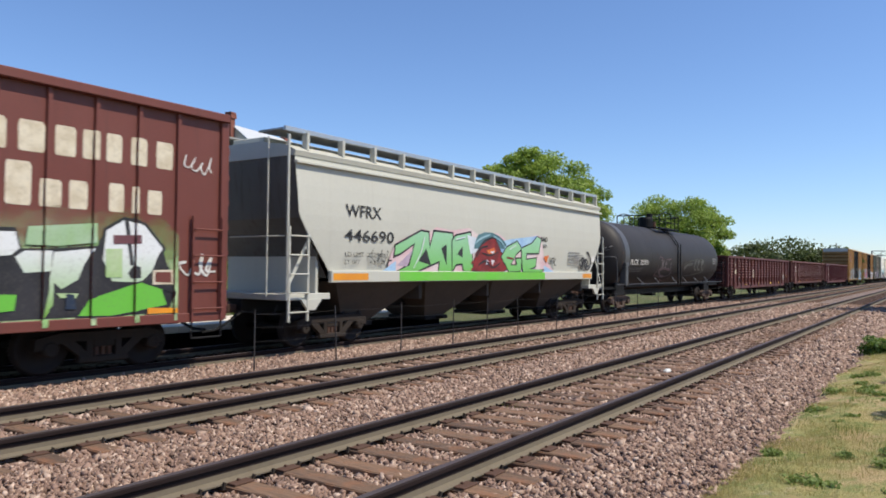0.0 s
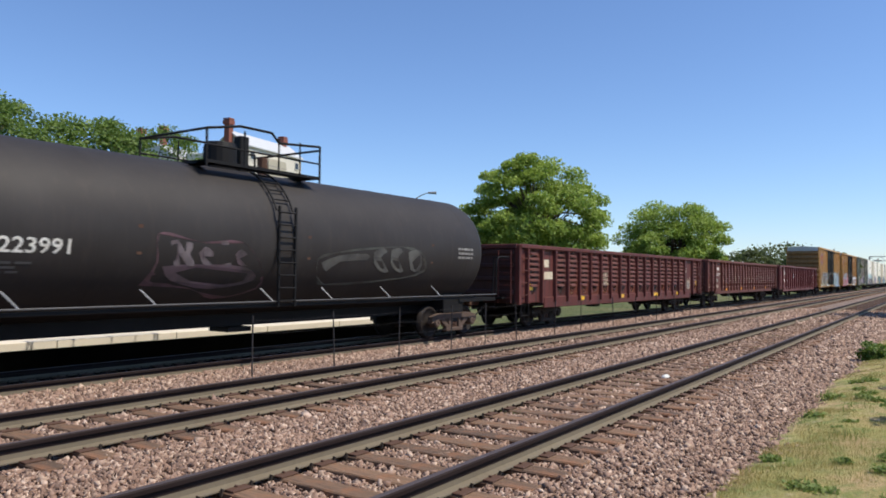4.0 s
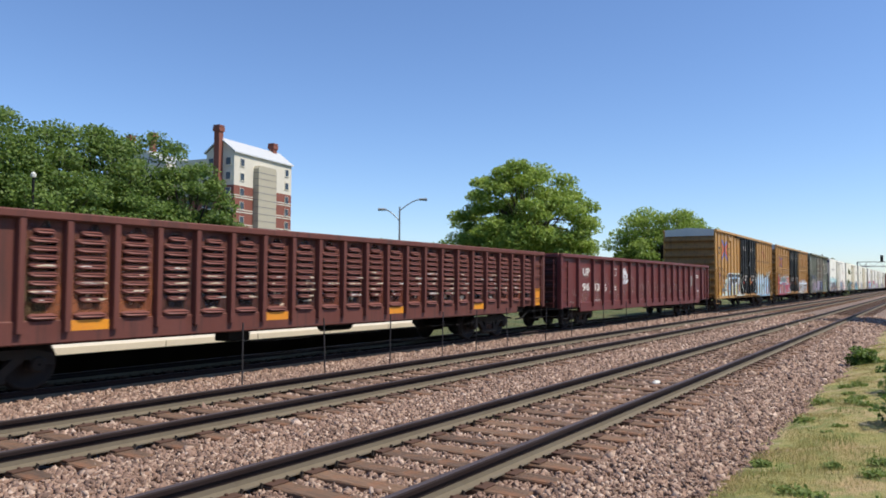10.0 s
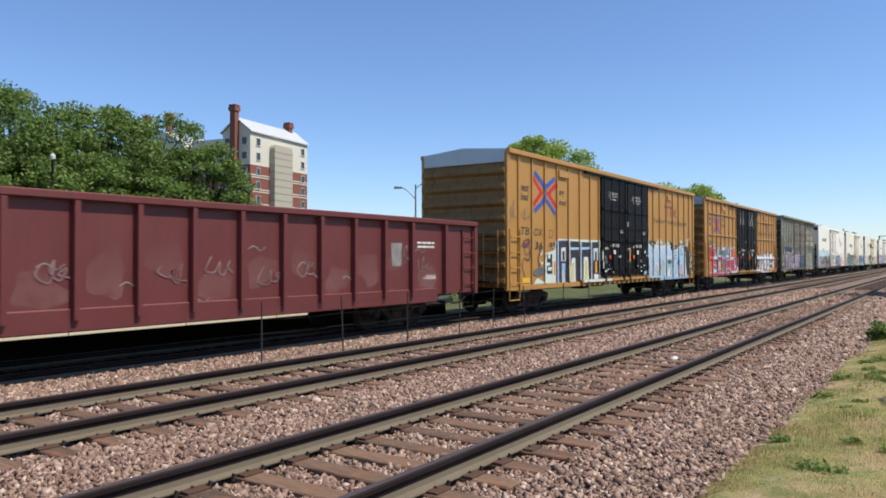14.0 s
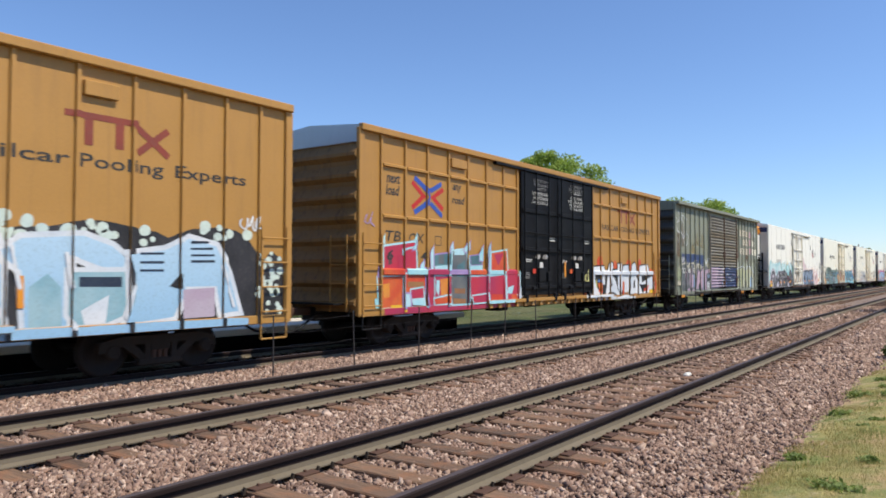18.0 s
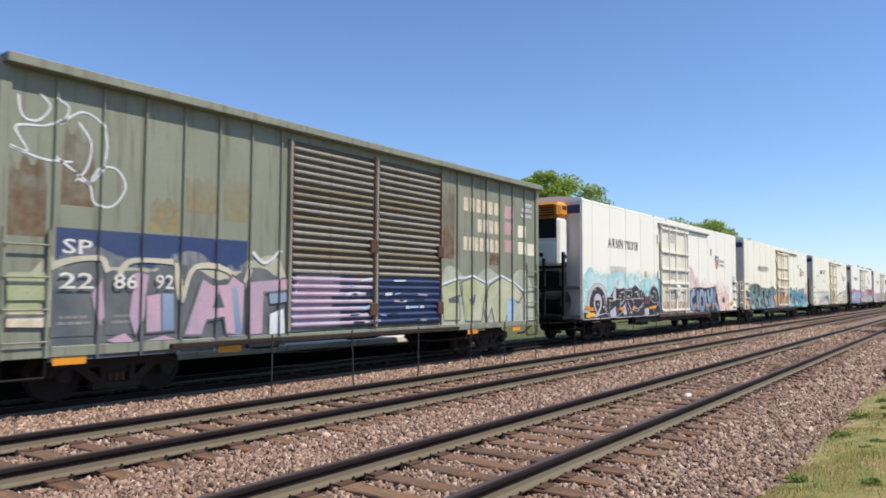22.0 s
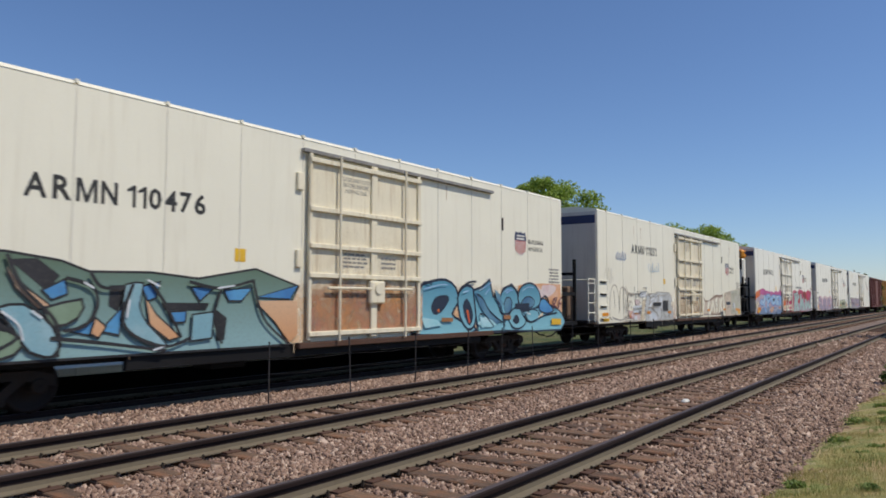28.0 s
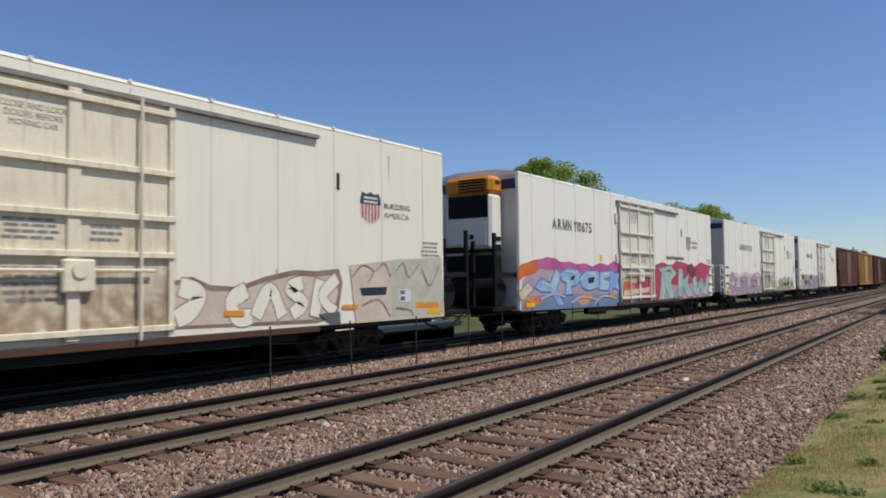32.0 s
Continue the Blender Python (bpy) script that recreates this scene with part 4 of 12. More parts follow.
GLYPHS = (  # stroke skeletons for wild lettering, in a unit cell
    ((0.05, 0.0), (0.1, 1.0), (0.5, 0.45), (0.9, 1.0), (0.95, 0.0)),
    ((0.05, 0.0), (0.5, 1.0), (0.95, 0.0), (0.75, 0.4), (0.2, 0.35)),
    ((0.95, 0.85), (0.4, 1.0), (0.05, 0.55), (0.3, 0.05), (0.95, 0.1), (0.9, 0.45), (0.5, 0.45)),
    ((0.9, 1.0), (0.1, 0.95), (0.15, 0.5), (0.7, 0.55), (0.15, 0.5), (0.1, 0.05), (0.95, 0.0)),
    ((0.1, 0.0), (0.1, 1.0), (0.8, 0.9), (0.75, 0.55), (0.15, 0.5), (0.95, 0.0)),
    ((0.9, 0.95), (0.15, 0.8), (0.25, 0.5), (0.85, 0.45), (0.8, 0.1), (0.05, 0.05)),
    ((0.5, 0.0), (0.5, 0.95), (0.0, 1.0), (1.0, 0.92)),
    ((0.1, 1.0), (0.1, 0.15), (0.5, 0.0), (0.9, 0.15), (0.92, 1.0)),
    ((0.5, 0.02), (0.08, 0.3), (0.1, 0.75), (0.5, 1.0), (0.9, 0.72), (0.92, 0.25), (0.5, 0.02)),
)


def smooth_line(pts, k=5):
    """A rounded path through the given points."""
    p = [pts[0], *pts, pts[-1]]
    out = []
    for i in range(1, len(p) - 2):
        for j in range(k):
            t = j / k
            out.append(tuple(0.5 * (2 * p[i][d] + (p[i + 1][d] - p[i - 1][d]) * t + (2 * p[i - 1][d] - 5 * p[i][d] + 4 * p[i + 1][d] - p[i + 2][d]) * t * t
                                    + (3 * p[i][d] - p[i - 1][d] - 3 * p[i + 1][d] + p[i + 2][d]) * t ** 3) for d in (0, 1)))
    return out + [tuple(pts[-1])]


def brush(pts, w, swell=0.0, grow=0.0, seed=0):
    """A ribbon of paint along a path, with a width that swells and ends that run on by grow."""
    ph = seed * 1.7
    left, right = [], []
    n = len(pts)
    for i, (x, z) in enumerate(pts):
        ax, az = pts[max(0, i - 1)]
        bx, bz = pts[min(n - 1, i + 1)]
        d = math.hypot(bx - ax, bz - az) or 1e-6
        tx, tz = (bx - ax) / d, (bz - az) / d
        ww = w / 2 * (1 + swell * math.sin(i * 0.55 + ph)) + grow
        e = -grow if i == 0 else grow if i == n - 1 else 0
        left.append((x - tz * ww + tx * e, z + tx * ww + tz * e))
        right.append((x + tz * ww + tx * e, z - tx * ww + tz * e))
    v = left + right
    return v, [(i, i + 1, n + i + 1, n + i) for i in range(n - 1)]


def piece(car, ribs, x0, x1, z0, z1, count, cloud, outline, fill, accent, seed, label, fat=0.30, word="", y=SHEET, rib_y=RIB, shear=0.0, back=0.12, fill2=None, edge=0.035, round_=True):
    """A sprayed piece: background cloud, then letter by letter a dark outline, a fill and light marks."""
    r = random.Random(seed)
    w, h = (x1 - x0), (z1 - z0)
    kw = {"ribs": ribs, "y": y, "rib_y": rib_y}
    if cloud:
        lay("graffiti_cloud", hull(x0 - back * 2, x1 + back * 2, z0 - 0.02, z1 + back, seed), car, cloud, lift=0.003, **kw)
    if word:
        cell = w / len(word)
        for i, ch in enumerate(word):
            out, inn = word_mesh(ch, 0.13, shear), word_mesh(ch, 0.075, shear)
            a = [min(p[k] for p in out[0]) for k in (0, 1)]
            c = [max(p[k] for p in out[0]) for k in (0, 1)]
            lx, rx2 = x0 + cell * i - 0.07 * cell, x0 + cell * (i + 1) + 0.07 * cell
            dz = r.uniform(0, 0.05) * h

            def put(vs):
                return [(lx + (p[0] - a[0]) / (c[0] - a[0]) * (rx2 - lx), z0 + dz + (p[1] - a[1]) / (c[1] - a[1]) * (h - dz)) for p in vs]
            lay("graffiti_outline", (put(out[0]), out[1]), car, outline, lift=0.006 + 0.004 * i, **kw)
            lay("graffiti_letter", (put(inn[0]), inn[1]), car, fill if i % 2 == 0 or not fill2 else fill2, label, lift=0.008 + 0.004 * i, **kw)
    else:
        cell = w / count
        t = min(cell, h) * fat
        for i in range(count):
            gl = GLYPHS[r.randrange(len(GLYPHS))]
            lx, lz, hh = x0 + cell * (i + 0.02), z0 + t * 0.45 + h * r.uniform(0.0, 0.06), (h - t * 0.9) * r.uniform(0.84, 1.0)
            tilt = r.uniform(-0.12, 0.2)
            ln = [(lx + cell * 0.96 * (gx_ + tilt * (gz_ - 0.5)), lz + hh * gz_) for gx_, gz_ in gl]
            if round_:
                ln = smooth_line(ln)
            up = 0.005 * (i % 3)
            mat_ = fill if i % 2 == 0 or not fill2 else fill2
            lay("graffiti_outline", brush(ln, t, 0.22, edge, seed + i), car, outline, lift=0.006 + up, **kw)
            lay("graffiti_letter", brush(ln, t, 0.22, 0.0, seed + i), car, mat_, label, lift=0.0085 + up, **kw)
            if accent:
                k = len(ln)
                a0 = r.randrange(0, max(1, k // 3))
                seg = ln[a0:a0 + max(3, k // 2)]
                lay("graffiti_highlight", brush([(p - t * 0.24, q + t * 0.20) for p, q in seg], t * 0.13, 0.3, 0.0, seed), car, accent, lift=0.011 + up, **kw)


def tag(car, ribs, x0, x1, z0, z1, material, seed, w=0.025, y=SHEET, rib_y=RIB):
    """A quick thin scrawl."""
    r = random.Random(seed)
    n = max(3, int((x1 - x0) / (z1 - z0) * 2.6))
    pts = []
    for i in range(n):
        x = x0 + (x1 - x0) * i / n
        k = (x1 - x0) / n
        pts += [(x + k * r.uniform(0.2, 0.5), z0 + (z1 - z0) * r.uniform(0.55, 1.0)), (x + k * r.uniform(-0.4, 0.3), z0 + (z1 - z0) * r.uniform(0.2, 0.5)), (x + k * r.uniform(0.6, 1.1), z0 + (z1 - z0) * r.uniform(0.0, 0.35))]
    lay("scrawl", brush(smooth_line(pts, 5), w * 0.8, 0.2), car, material, "", ribs, y, rib_y, 0.013)


def grown(pts, w):
    """A closed outline pushed outwards by w."""
    n = len(pts)
    turn = 1 if sum(pts[i][0] * pts[(i + 1) % n][1] - pts[(i + 1) % n][0] * pts[i][1] for i in range(n)) > 0 else -1
    v = []
    for i, (x, z) in enumerate(pts):
        nx = nz = 0.0
        e = []
        for a, c in ((pts[i - 1], pts[i]), (pts[i], pts[(i + 1) % n])):
            k = math.hypot(c[0] - a[0], c[1] - a[1]) or 1e-6
            e.append(((c[1] - a[1]) / k * turn, -(c[0] - a[0]) / k * turn))
        nx, nz = e[0][0] + e[1][0], e[0][1] + e[1][1]
        k = math.hypot(nx, nz)
        nx, nz = (nx / k, nz / k) if k > 0.2 else e[0]
        h = w / max(0.5, nx * e[0][0] + nz * e[0][1])
        v.append((x + nx * h, z + nz * h))
    return v


def mural(car, label, ribs=(), y=SHEET, rib_y=RIB, base=0.005):
    """Two brushes for a sprayed picture, each mark a hair above the last: filled areas with an edge, and strokes with an edge."""
    level = [0]
    kw = {"ribs": ribs, "y": y, "rib_y": rib_y}

    def lift():
        level[0] += 1
        return base + 0.0009 * level[0]

    def area(pts, fill, edge=None, w=0.05, k=0):
        ln = smooth_line([*pts, pts[0]], k)[:-1] if k else list(pts)
        if edge:
            g_ = grown(ln, w)
            lay("graffiti_outline", (g_, [tuple(range(len(g_)))]), car, edge, lift=lift(), **kw)
        return lay("graffiti_letter", (ln, [tuple(range(len(ln)))]), car, fill, label, lift=lift(), **kw)

    def bar(pts, w, fill, edge=None, e=0.04, k=6):
        ln = smooth_line(pts, k) if k else list(pts)
        if edge:
            lay("graffiti_outline", brush(ln, w, 0.12, e), car, edge, lift=lift(), **kw)
        return lay("graffiti_highlight", brush(ln, w, 0.12) if k else stroke(ln, w), car, fill, lift=lift(), **kw)
    return area, bar


# ---- running gear shared by all cars ----
wheel_m = Mesh()
wheel_m.smooth = True
for s in (-1, 1):
    wheel_m.lathe([(0.07, s * 0.80), (0.12, s * 0.80), (0.16, s * 0.765), (0.33, s * 0.775), (0.36, s * 0.815), (0.418, s * 0.815), (0.423, s * 0.735), (0.45, s * 0.715), (0.44, s * 0.68), (0.34, s * 0.69), (0.12, s * 0.71), (0.07, s * 0.70)], (0, 0, 0), "y", 26)
wheel_m.rod((0, -1.02, 0), (0, 1.02, 0), 0.075, 12)
WHEELS = wheel_m.data("wheelset", M_WHEEL)
FRAMES = []
for s in (-1, 1):
    tm = Mesh()
    y0, y1 = s * 1.0 - 0.075, s * 1.0 + 0.075
    tm.prism([(-1.12, 0.40), (-1.10, 0.58), (-0.75, 0.66), (0.75, 0.66), (1.10, 0.58), (1.12, 0.40), (0.90, 0.46), (0.62, 0.52), (-0.62, 0.52), (-0.90, 0.46)], y0, y1, "y")
    for d in (-1, 1):
        tm.prism([(d * 0.72, 0.52), (d * 0.50, 0.52), (d * 0.20, 0.26), (d * 0.34, 0.22)], y0 + 0.01, y1 - 0.01, "y")
        tm.prism([(d * 0.30, 0.54), (d * 0.20, 0.54), (d * 0.20, 0.24), (d * 0.30, 0.24)], y0 + 0.005, y1 - 0.005, "y")
    tm.box(-0.42, 0.42, y0, y1, 0.16, 0.27, 0.02)
    FRAMES.append(tm.data("side_frame", M_TRUCK))
CAPS = [Mesh().lathe([(0.02, s * 1.11), (0.10, s * 1.11), (0.125, s * 1.08), (0.125, s * 0.9)], (0, 0, 0.42), "y", 12).data("journal_cap", M_TRUCK) for s in (-1, 1)]
SPRING = Mesh().rod((0, 0, 0.27), (0, 0, 0.42), 0.045, 8).data("spring", M_RUST)
BOLSTER = Mesh().box(-0.19, 0.19, -1.05, 1.05, 0.40, 0.62, 0.02).data("truck", M_TRUCK)
BRAKE = Mesh().box(-0.03, 0.03, -0.8, 0.8, 0.3, 0.4).data("brake_beam", M_TRUCK)
cm = Mesh().box(0, 0.62, -0.09, 0.09, 0.76, 0.94, 0.02).box(0.55, 0.82, -0.15, 0.10, 0.70, 1.0, 0.04).box(0.74, 0.90, 0.02, 0.16, 0.70, 1.0, 0.03)
COUPLER = cm.data("coupler", M_RUST)
hm = Mesh()
hm.pipe([(0.1, 0.38, 0.80), (0.45, 0.40, 0.62), (0.75, 0.34, 0.45), (0.98, 0.24, 0.42)], 0.028, 8)
HOSE = hm.data("air_hose", M_BLACK)
def rusted(me):
    out = me.copy()
    out.materials[0] = M_TRUCKRUST
    return out


RUSTY_FRAMES, RUSTY_CAPS = [rusted(me) for me in FRAMES], [rusted(me) for me in CAPS]
KEYED, SPUN = [], []


def railcar(name, label, left, right, truck_x, category="railcar", under=(0.62, 0.95), reach=(0.0, 0.0), rusty=False):
    """A car with its trucks, couplers and centre sill; left and right are its body ends along the train."""
    half = (right - left) / 2
    mid = (left + right) / 2
    car = thing(name, label, category, (mid, TRAIN_Y, 0), group="freight train")
    KEYED.append((car, mid))
    frames, caps = (RUSTY_FRAMES, RUSTY_CAPS) if rusty else (FRAMES, CAPS)
    for tx in (-truck_x, truck_x):
        fr = part("truck", BOLSTER, None, car, "rusty cast iron truck" if rusty else "grimy cast iron truck", at=(tx, 0, 0))
        for dx in (-0.11, 0.0, 0.11):
            part("spring", SPRING, None, fr, at=(dx, -1.0, 0))
        for side in frames:
            part("side_frame", side, None, fr)
        for cap in caps:
            for dx in (-0.88, 0.88):
                part("journal_cap", cap, None, fr, at=(dx, 0, 0))
        for dx in (-0.49, 0.49):
            part("brake_beam", BRAKE, None, fr, at=(dx, 0, 0))
        for dx in (-0.88, 0.88):
            SPUN.append((part("wheelset", WHEELS, None, fr, at=(dx, 0, 0.423)), dx))
    part("centre_sill", Mesh().box(-half, half, -0.22, 0.22, under[0], under[1]), M_BLACK, car)
    for s, more in ((-1, reach[0]), (1, reach[1])):
        turn = pose(s * (half + more), 0, 0, 0, 0, 0 if s > 0 else 180)
        part("coupler", COUPLER, None, car, "rusty knuckle coupler", at=turn)
        part("air_hose", HOSE, None, car, at=turn)
        part("uncoupling_lever", Mesh().pipe([(s * (half + more + 0.1), -1.4, 0.95), (s * (half + more + 0.12), -1.35, 0.78), (s * (half + more + 0.15), -0.15, 0.80)], 0.014, 6), M_BLACK, car)
    return car, half


def ladder(x0, x1, z0, z1, n, y, r=0.016):
    out = [Mesh().box(x - 0.022, x + 0.022, y - 0.012, y + 0.03, z0, z1) for x in (x0, x1)]
    for i in range(n):
        z = z0 + (z1 - z0) * (i + 0.5) / n
        out.append(Mesh().rod((x0, y - 0.03, z), (x1, y - 0.03, z), r, 6))
    return out


def grabs(x0, x1, zs, y, r=0.016):
    m = Mesh()
    for z in zs:
        m.pipe([(x0, y + 0.05, z), (x0, y - 0.06, z), (x1, y - 0.06, z), (x1, y + 0.05, z)], r, 6)
    return m


def step(x0, x1, z0, z1, y):
    return Mesh().pipe([(x0, y, z1), (x0, y, z0), (x1, y, z0), (x1, y, z1)], 0.018, 6)


def corrugated_end(x, out, z0, z1, n, material, car, half_w=1.5):
    """An end wall with n horizontal ridges; out is -1 or 1."""
    prof = [(x - out * 0.05, z0), (x, z0)]
    h = (z1 - z0) / n
    for i in range(n):
        z = z0 + h * i
        prof += [(x, z + 0.14 * h), (x + out * 0.12, z + 0.34 * h), (x + out * 0.12, z + 0.50 * h), (x, z + 0.92 * h)]
    prof += [(x, z1), (x - out * 0.05, z1)]
    return part("end_wall", Mesh().prism(prof, -half_w, half_w, "y"), material, car, "corrugated end wall")


def boxcar(name, label, left, right, paint_mat, z0, z1, ribs, door, truck_x, roof_mat, end_mat, rib_w=0.085, ends=8, door_mat=None, eave=1.64):
    car, half = railcar(name, label, left, right, truck_x)
    part("body", Mesh().box(-half + 0.03, half - 0.03, SHEET, -SHEET, z0, z1 - 0.12), paint_mat, car)
    part("roof", Mesh().prism([(-1.55, z1 - 0.10), (1.55, z1 - 0.10), (1.55, z1 - 0.04), (0, z1 + 0.09), (-1.55, z1 - 0.04)], -half, half), roof_mat, car, "galvanised sheet roof")
    for s in (-1, 1):
        y0, y1 = sorted((s * 1.50, s * eave))
        part("roof_chord", Mesh().box(-half, half, y0, y1, z1 - 0.17, z1 - 0.02, 0.015), paint_mat, car)
        y0, y1 = sorted((s * 1.49, s * 1.56))
        part("side_sill", Mesh().box(-half, half, y0, y1, z0 - 0.10, z0 + 0.06, 0.01), paint_mat, car)
    rib_me = Mesh().prism([(-rib_w / 2, SHEET + 0.005), (-rib_w / 2 + 0.012, RIB), (rib_w / 2 - 0.012, RIB), (rib_w / 2, SHEET + 0.005)], z0 + 0.03, z1 - 0.17, "z").data("rib", paint_mat)
    for x in ribs:
        part("rib", rib_me, None, car, at=(x, 0, 0))
        part("rib", rib_me, None, car, at=pose(x, 0, 0, 0, 0, 180))
    for s in (-1, 1):
        corrugated_end(s * (half - 0.02), s, z0, z1 - 0.42, ends, end_mat, car)
        part("end_gable", Mesh().prism([(-1.5, z1 - 0.42), (1.5, z1 - 0.42), (1.5, z1 - 0.08), (0, z1 + 0.05), (-1.5, z1 - 0.08)], min(s * (half - 0.06), s * (half + 0.02)), max(s * (half - 0.06), s * (half + 0.02))), roof_mat, car)
        for sy in (-1, 1):
            y0, y1 = sorted((sy * 1.47, sy * 1.575))
            x0, x1 = sorted((s * (half - 0.14), s * (half + 0.03)))
            part("corner_post", Mesh().box(x0, x1, y0, y1, z0 - 0.08, z1 - 0.1, 0.012), paint_mat, car)
        xa, xb = sorted((s * (half - 0.10), s * (half - 0.72)))
        part("ladder", ladder(xa, xb, z0 - 0.1, z0 + 1.75, 4, RIB - 0.02), paint_mat, car)
        xe = s * (half + 0.12)
        part("end_ladder", [Mesh().rod((xe, y, z0), (xe, y, z0 + 1.7), 0.018) for y in (-1.30, -0.80)] + [Mesh().rod((xe, -1.30, z0 + 0.2 + 0.42 * k), (xe, -0.80, z0 + 0.2 + 0.42 * k), 0.015) for k in range(4)], paint_mat, car)
        part("step", step(xa, xb, z0 - 0.38, z0, RIB), M_BLACK if paint_mat is not M_YEL else paint_mat, car)
        part("crossover_platform", Mesh().box(min(s * (half + 0.02), s * (half + 0.42)), max(s * (half + 0.02), s * (half + 0.42)), -1.2, 1.2, 1.02, 1.06), M_BLACK, car)
    part("underframe", Mesh().box(-half + 0.4, half - 0.4, -1.2, 1.2, 0.90, z0 + 0.01), M_BLACK, car)
    gear = Mesh().rod((1.5, 0.5, 0.72), (2.5, 0.5, 0.72), 0.2, 12).box(-2.6, -2.0, -0.9, -0.4, 0.6, 0.9, 0.03).rod((-4, 0.25, 0.66), (3.5, 0.2, 0.66), 0.02, 6)
    part("brake_gear", gear, M_BLACK, car)
    return car, half


def ribs_span(xs_, w=0.085):
    return tuple((x - w / 2, x + w / 2) for x in xs_)


# ---- spray colours ----
S_WHITE = spray("spray_white", (0.78, 0.80, 0.82), (0.62, 0.68, 0.74))
S_BLACK = spray("spray_black", (0.012, 0.012, 0.014), (0.03, 0.028, 0.032))
S_LIME = spray("spray_green_fade", (0.15, 0.52, 0.05), (0.33, 0.62, 0.38), 1.45, 2.6)
S_PALEBLUE = spray("spray_pale_blue", (0.42, 0.62, 0.78), (0.25, 0.42, 0.72))
S_RED = spray("spray_red", (0.52, 0.03, 0.04), (0.48, 0.05, 0.16))
S_DARKRED = spray("spray_dark_red", (0.16, 0.014, 0.013), (0.30, 0.022, 0.02), scale=3.0)
S_CYAN = spray("spray_cyan", (0.32, 0.66, 0.74), (0.50, 0.76, 0.82))
S_PURPLE = spray("spray_purple", (0.30, 0.20, 0.46), (0.42, 0.30, 0.55))
S_ORANGE = spray("spray_orange", (0.72, 0.20, 0.03), (0.62, 0.10, 0.03))
S_SKY = spray("spray_sky_blue", (0.30, 0.52, 0.72), (0.48, 0.68, 0.84), 0.8, 2.4)
S_PEACH = spray("spray_peach", (0.66, 0.30, 0.12), (0.76, 0.56, 0.38), 0.7, 2.3)
S_TANGERINE = spray("spray_tangerine", (0.74, 0.33, 0.11), (0.76, 0.46, 0.30))
S_MAGENTA = spray("spray_magenta", (0.46, 0.07, 0.25), (0.58, 0.14, 0.34))
S_SEAFOAM = spray("spray_seafoam", (0.44, 0.62, 0.58), (0.30, 0.48, 0.46))
S_AQUA = spray("spray_aqua_mist", (0.30, 0.62, 0.66), (0.50, 0.72, 0.74))
S_AQUAPALE = spray("spray_pale_aqua", (0.45, 0.70, 0.72), (0.64, 0.78, 0.78))
S_PINKMIST = spray("spray_pink_mist", (0.72, 0.48, 0.50), (0.76, 0.64, 0.62))
S_MAUVE = spray("spray_mauve", (0.46, 0.30, 0.40), (0.36, 0.34, 0.46))
S_OLIVE = spray("spray_olive", (0.36, 0.40, 0.22), (0.46, 0.48, 0.32))
S_SLATE = spray("spray_slate", (0.08, 0.10, 0.12), (0.16, 0.17, 0.17))
S_GREENW = spray("spray_green_cloud", (0.24, 0.48, 0.10), (0.50, 0.62, 0.36))
S_GREYW = spray("spray_faint_grey", (0.55, 0.52, 0.46), (0.66, 0.62, 0.55))
S_YELLOW = spray("spray_yellow", (0.60, 0.55, 0.12), (0.66, 0.62, 0.25))
S_BLUE = spray("spray_blue", (0.05, 0.14, 0.42), (0.12, 0.25, 0.55))
S_SLATEBLUE = spray("spray_slate_blue", (0.17, 0.25, 0.40), (0.32, 0.40, 0.52), 0.9, 2.0)
S_WILD = spray("spray_wild_teal", (0.27, 0.44, 0.46), (0.12, 0.19, 0.13), 1.0, 2.25)
S_BUBBLE = spray("spray_bubble_blue", (0.25, 0.56, 0.66), (0.085, 0.29, 0.42), 0.9, 2.1)
S_FACET = spray("spray_facet_blue", (0.05, 0.20, 0.48), (0.10, 0.34, 0.62))
S_LILAC = spray("spray_lilac", (0.50, 0.42, 0.50), (0.44, 0.32, 0.42))
S_FLAME = spray("spray_flame", (0.60, 0.05, 0.02), (0.68, 0.14, 0.03))
S_BLUEGREY = spray("spray_blue_grey", (0.30, 0.40, 0.50), (0.12, 0.18, 0.27))
S_NIGHT = spray("spray_night_blue", (0.010, 0.020, 0.045), (0.016, 0.032, 0.065))
S_DEEPBLUE = spray("spray_deep_blue", (0.05, 0.15, 0.28), (0.12, 0.28, 0.40))
S_SILVER = spray("spray_silver", (0.50, 0.48, 0.44), (0.40, 0.38, 0.36))
S_MINT = spray("spray_mint", (0.66, 0.76, 0.66), (0.58, 0.70, 0.66))
S_TEALPALE = spray("spray_pale_teal", (0.22, 0.42, 0.50), (0.34, 0.52, 0.58))
S_BROWN = spray("spray_brown", (0.36, 0.17, 0.06), (0.28, 0.13, 0.06))
S_CREAMHAZE = spray("spray_cream", (0.62, 0.58, 0.44), (0.52, 0.50, 0.38))
S_ROSE = spray("spray_dusty_rose", (0.58, 0.38, 0.46), (0.46, 0.34, 0.44))
S_OLIVECREAM = spray("spray_olive_cream", (0.42, 0.45, 0.25), (0.56, 0.56, 0.40))
S_LILACW = spray("spray_pale_lilac", (0.62, 0.58, 0.64), (0.52, 0.48, 0.56))
S_MAROON = spray("spray_maroon", (0.13, 0.04, 0.05), (0.17, 0.06, 0.07))
S_OLIVETEAL = spray("spray_olive_teal", (0.16, 0.24, 0.15), (0.24, 0.34, 0.24))
S_GREENMIST = spray("spray_soft_green", (0.30, 0.48, 0.22), (0.40, 0.56, 0.36))
S_CRIM = spray("spray_crimson", (0.52, 0.025, 0.06), (0.40, 0.025, 0.09), scale=1.1)
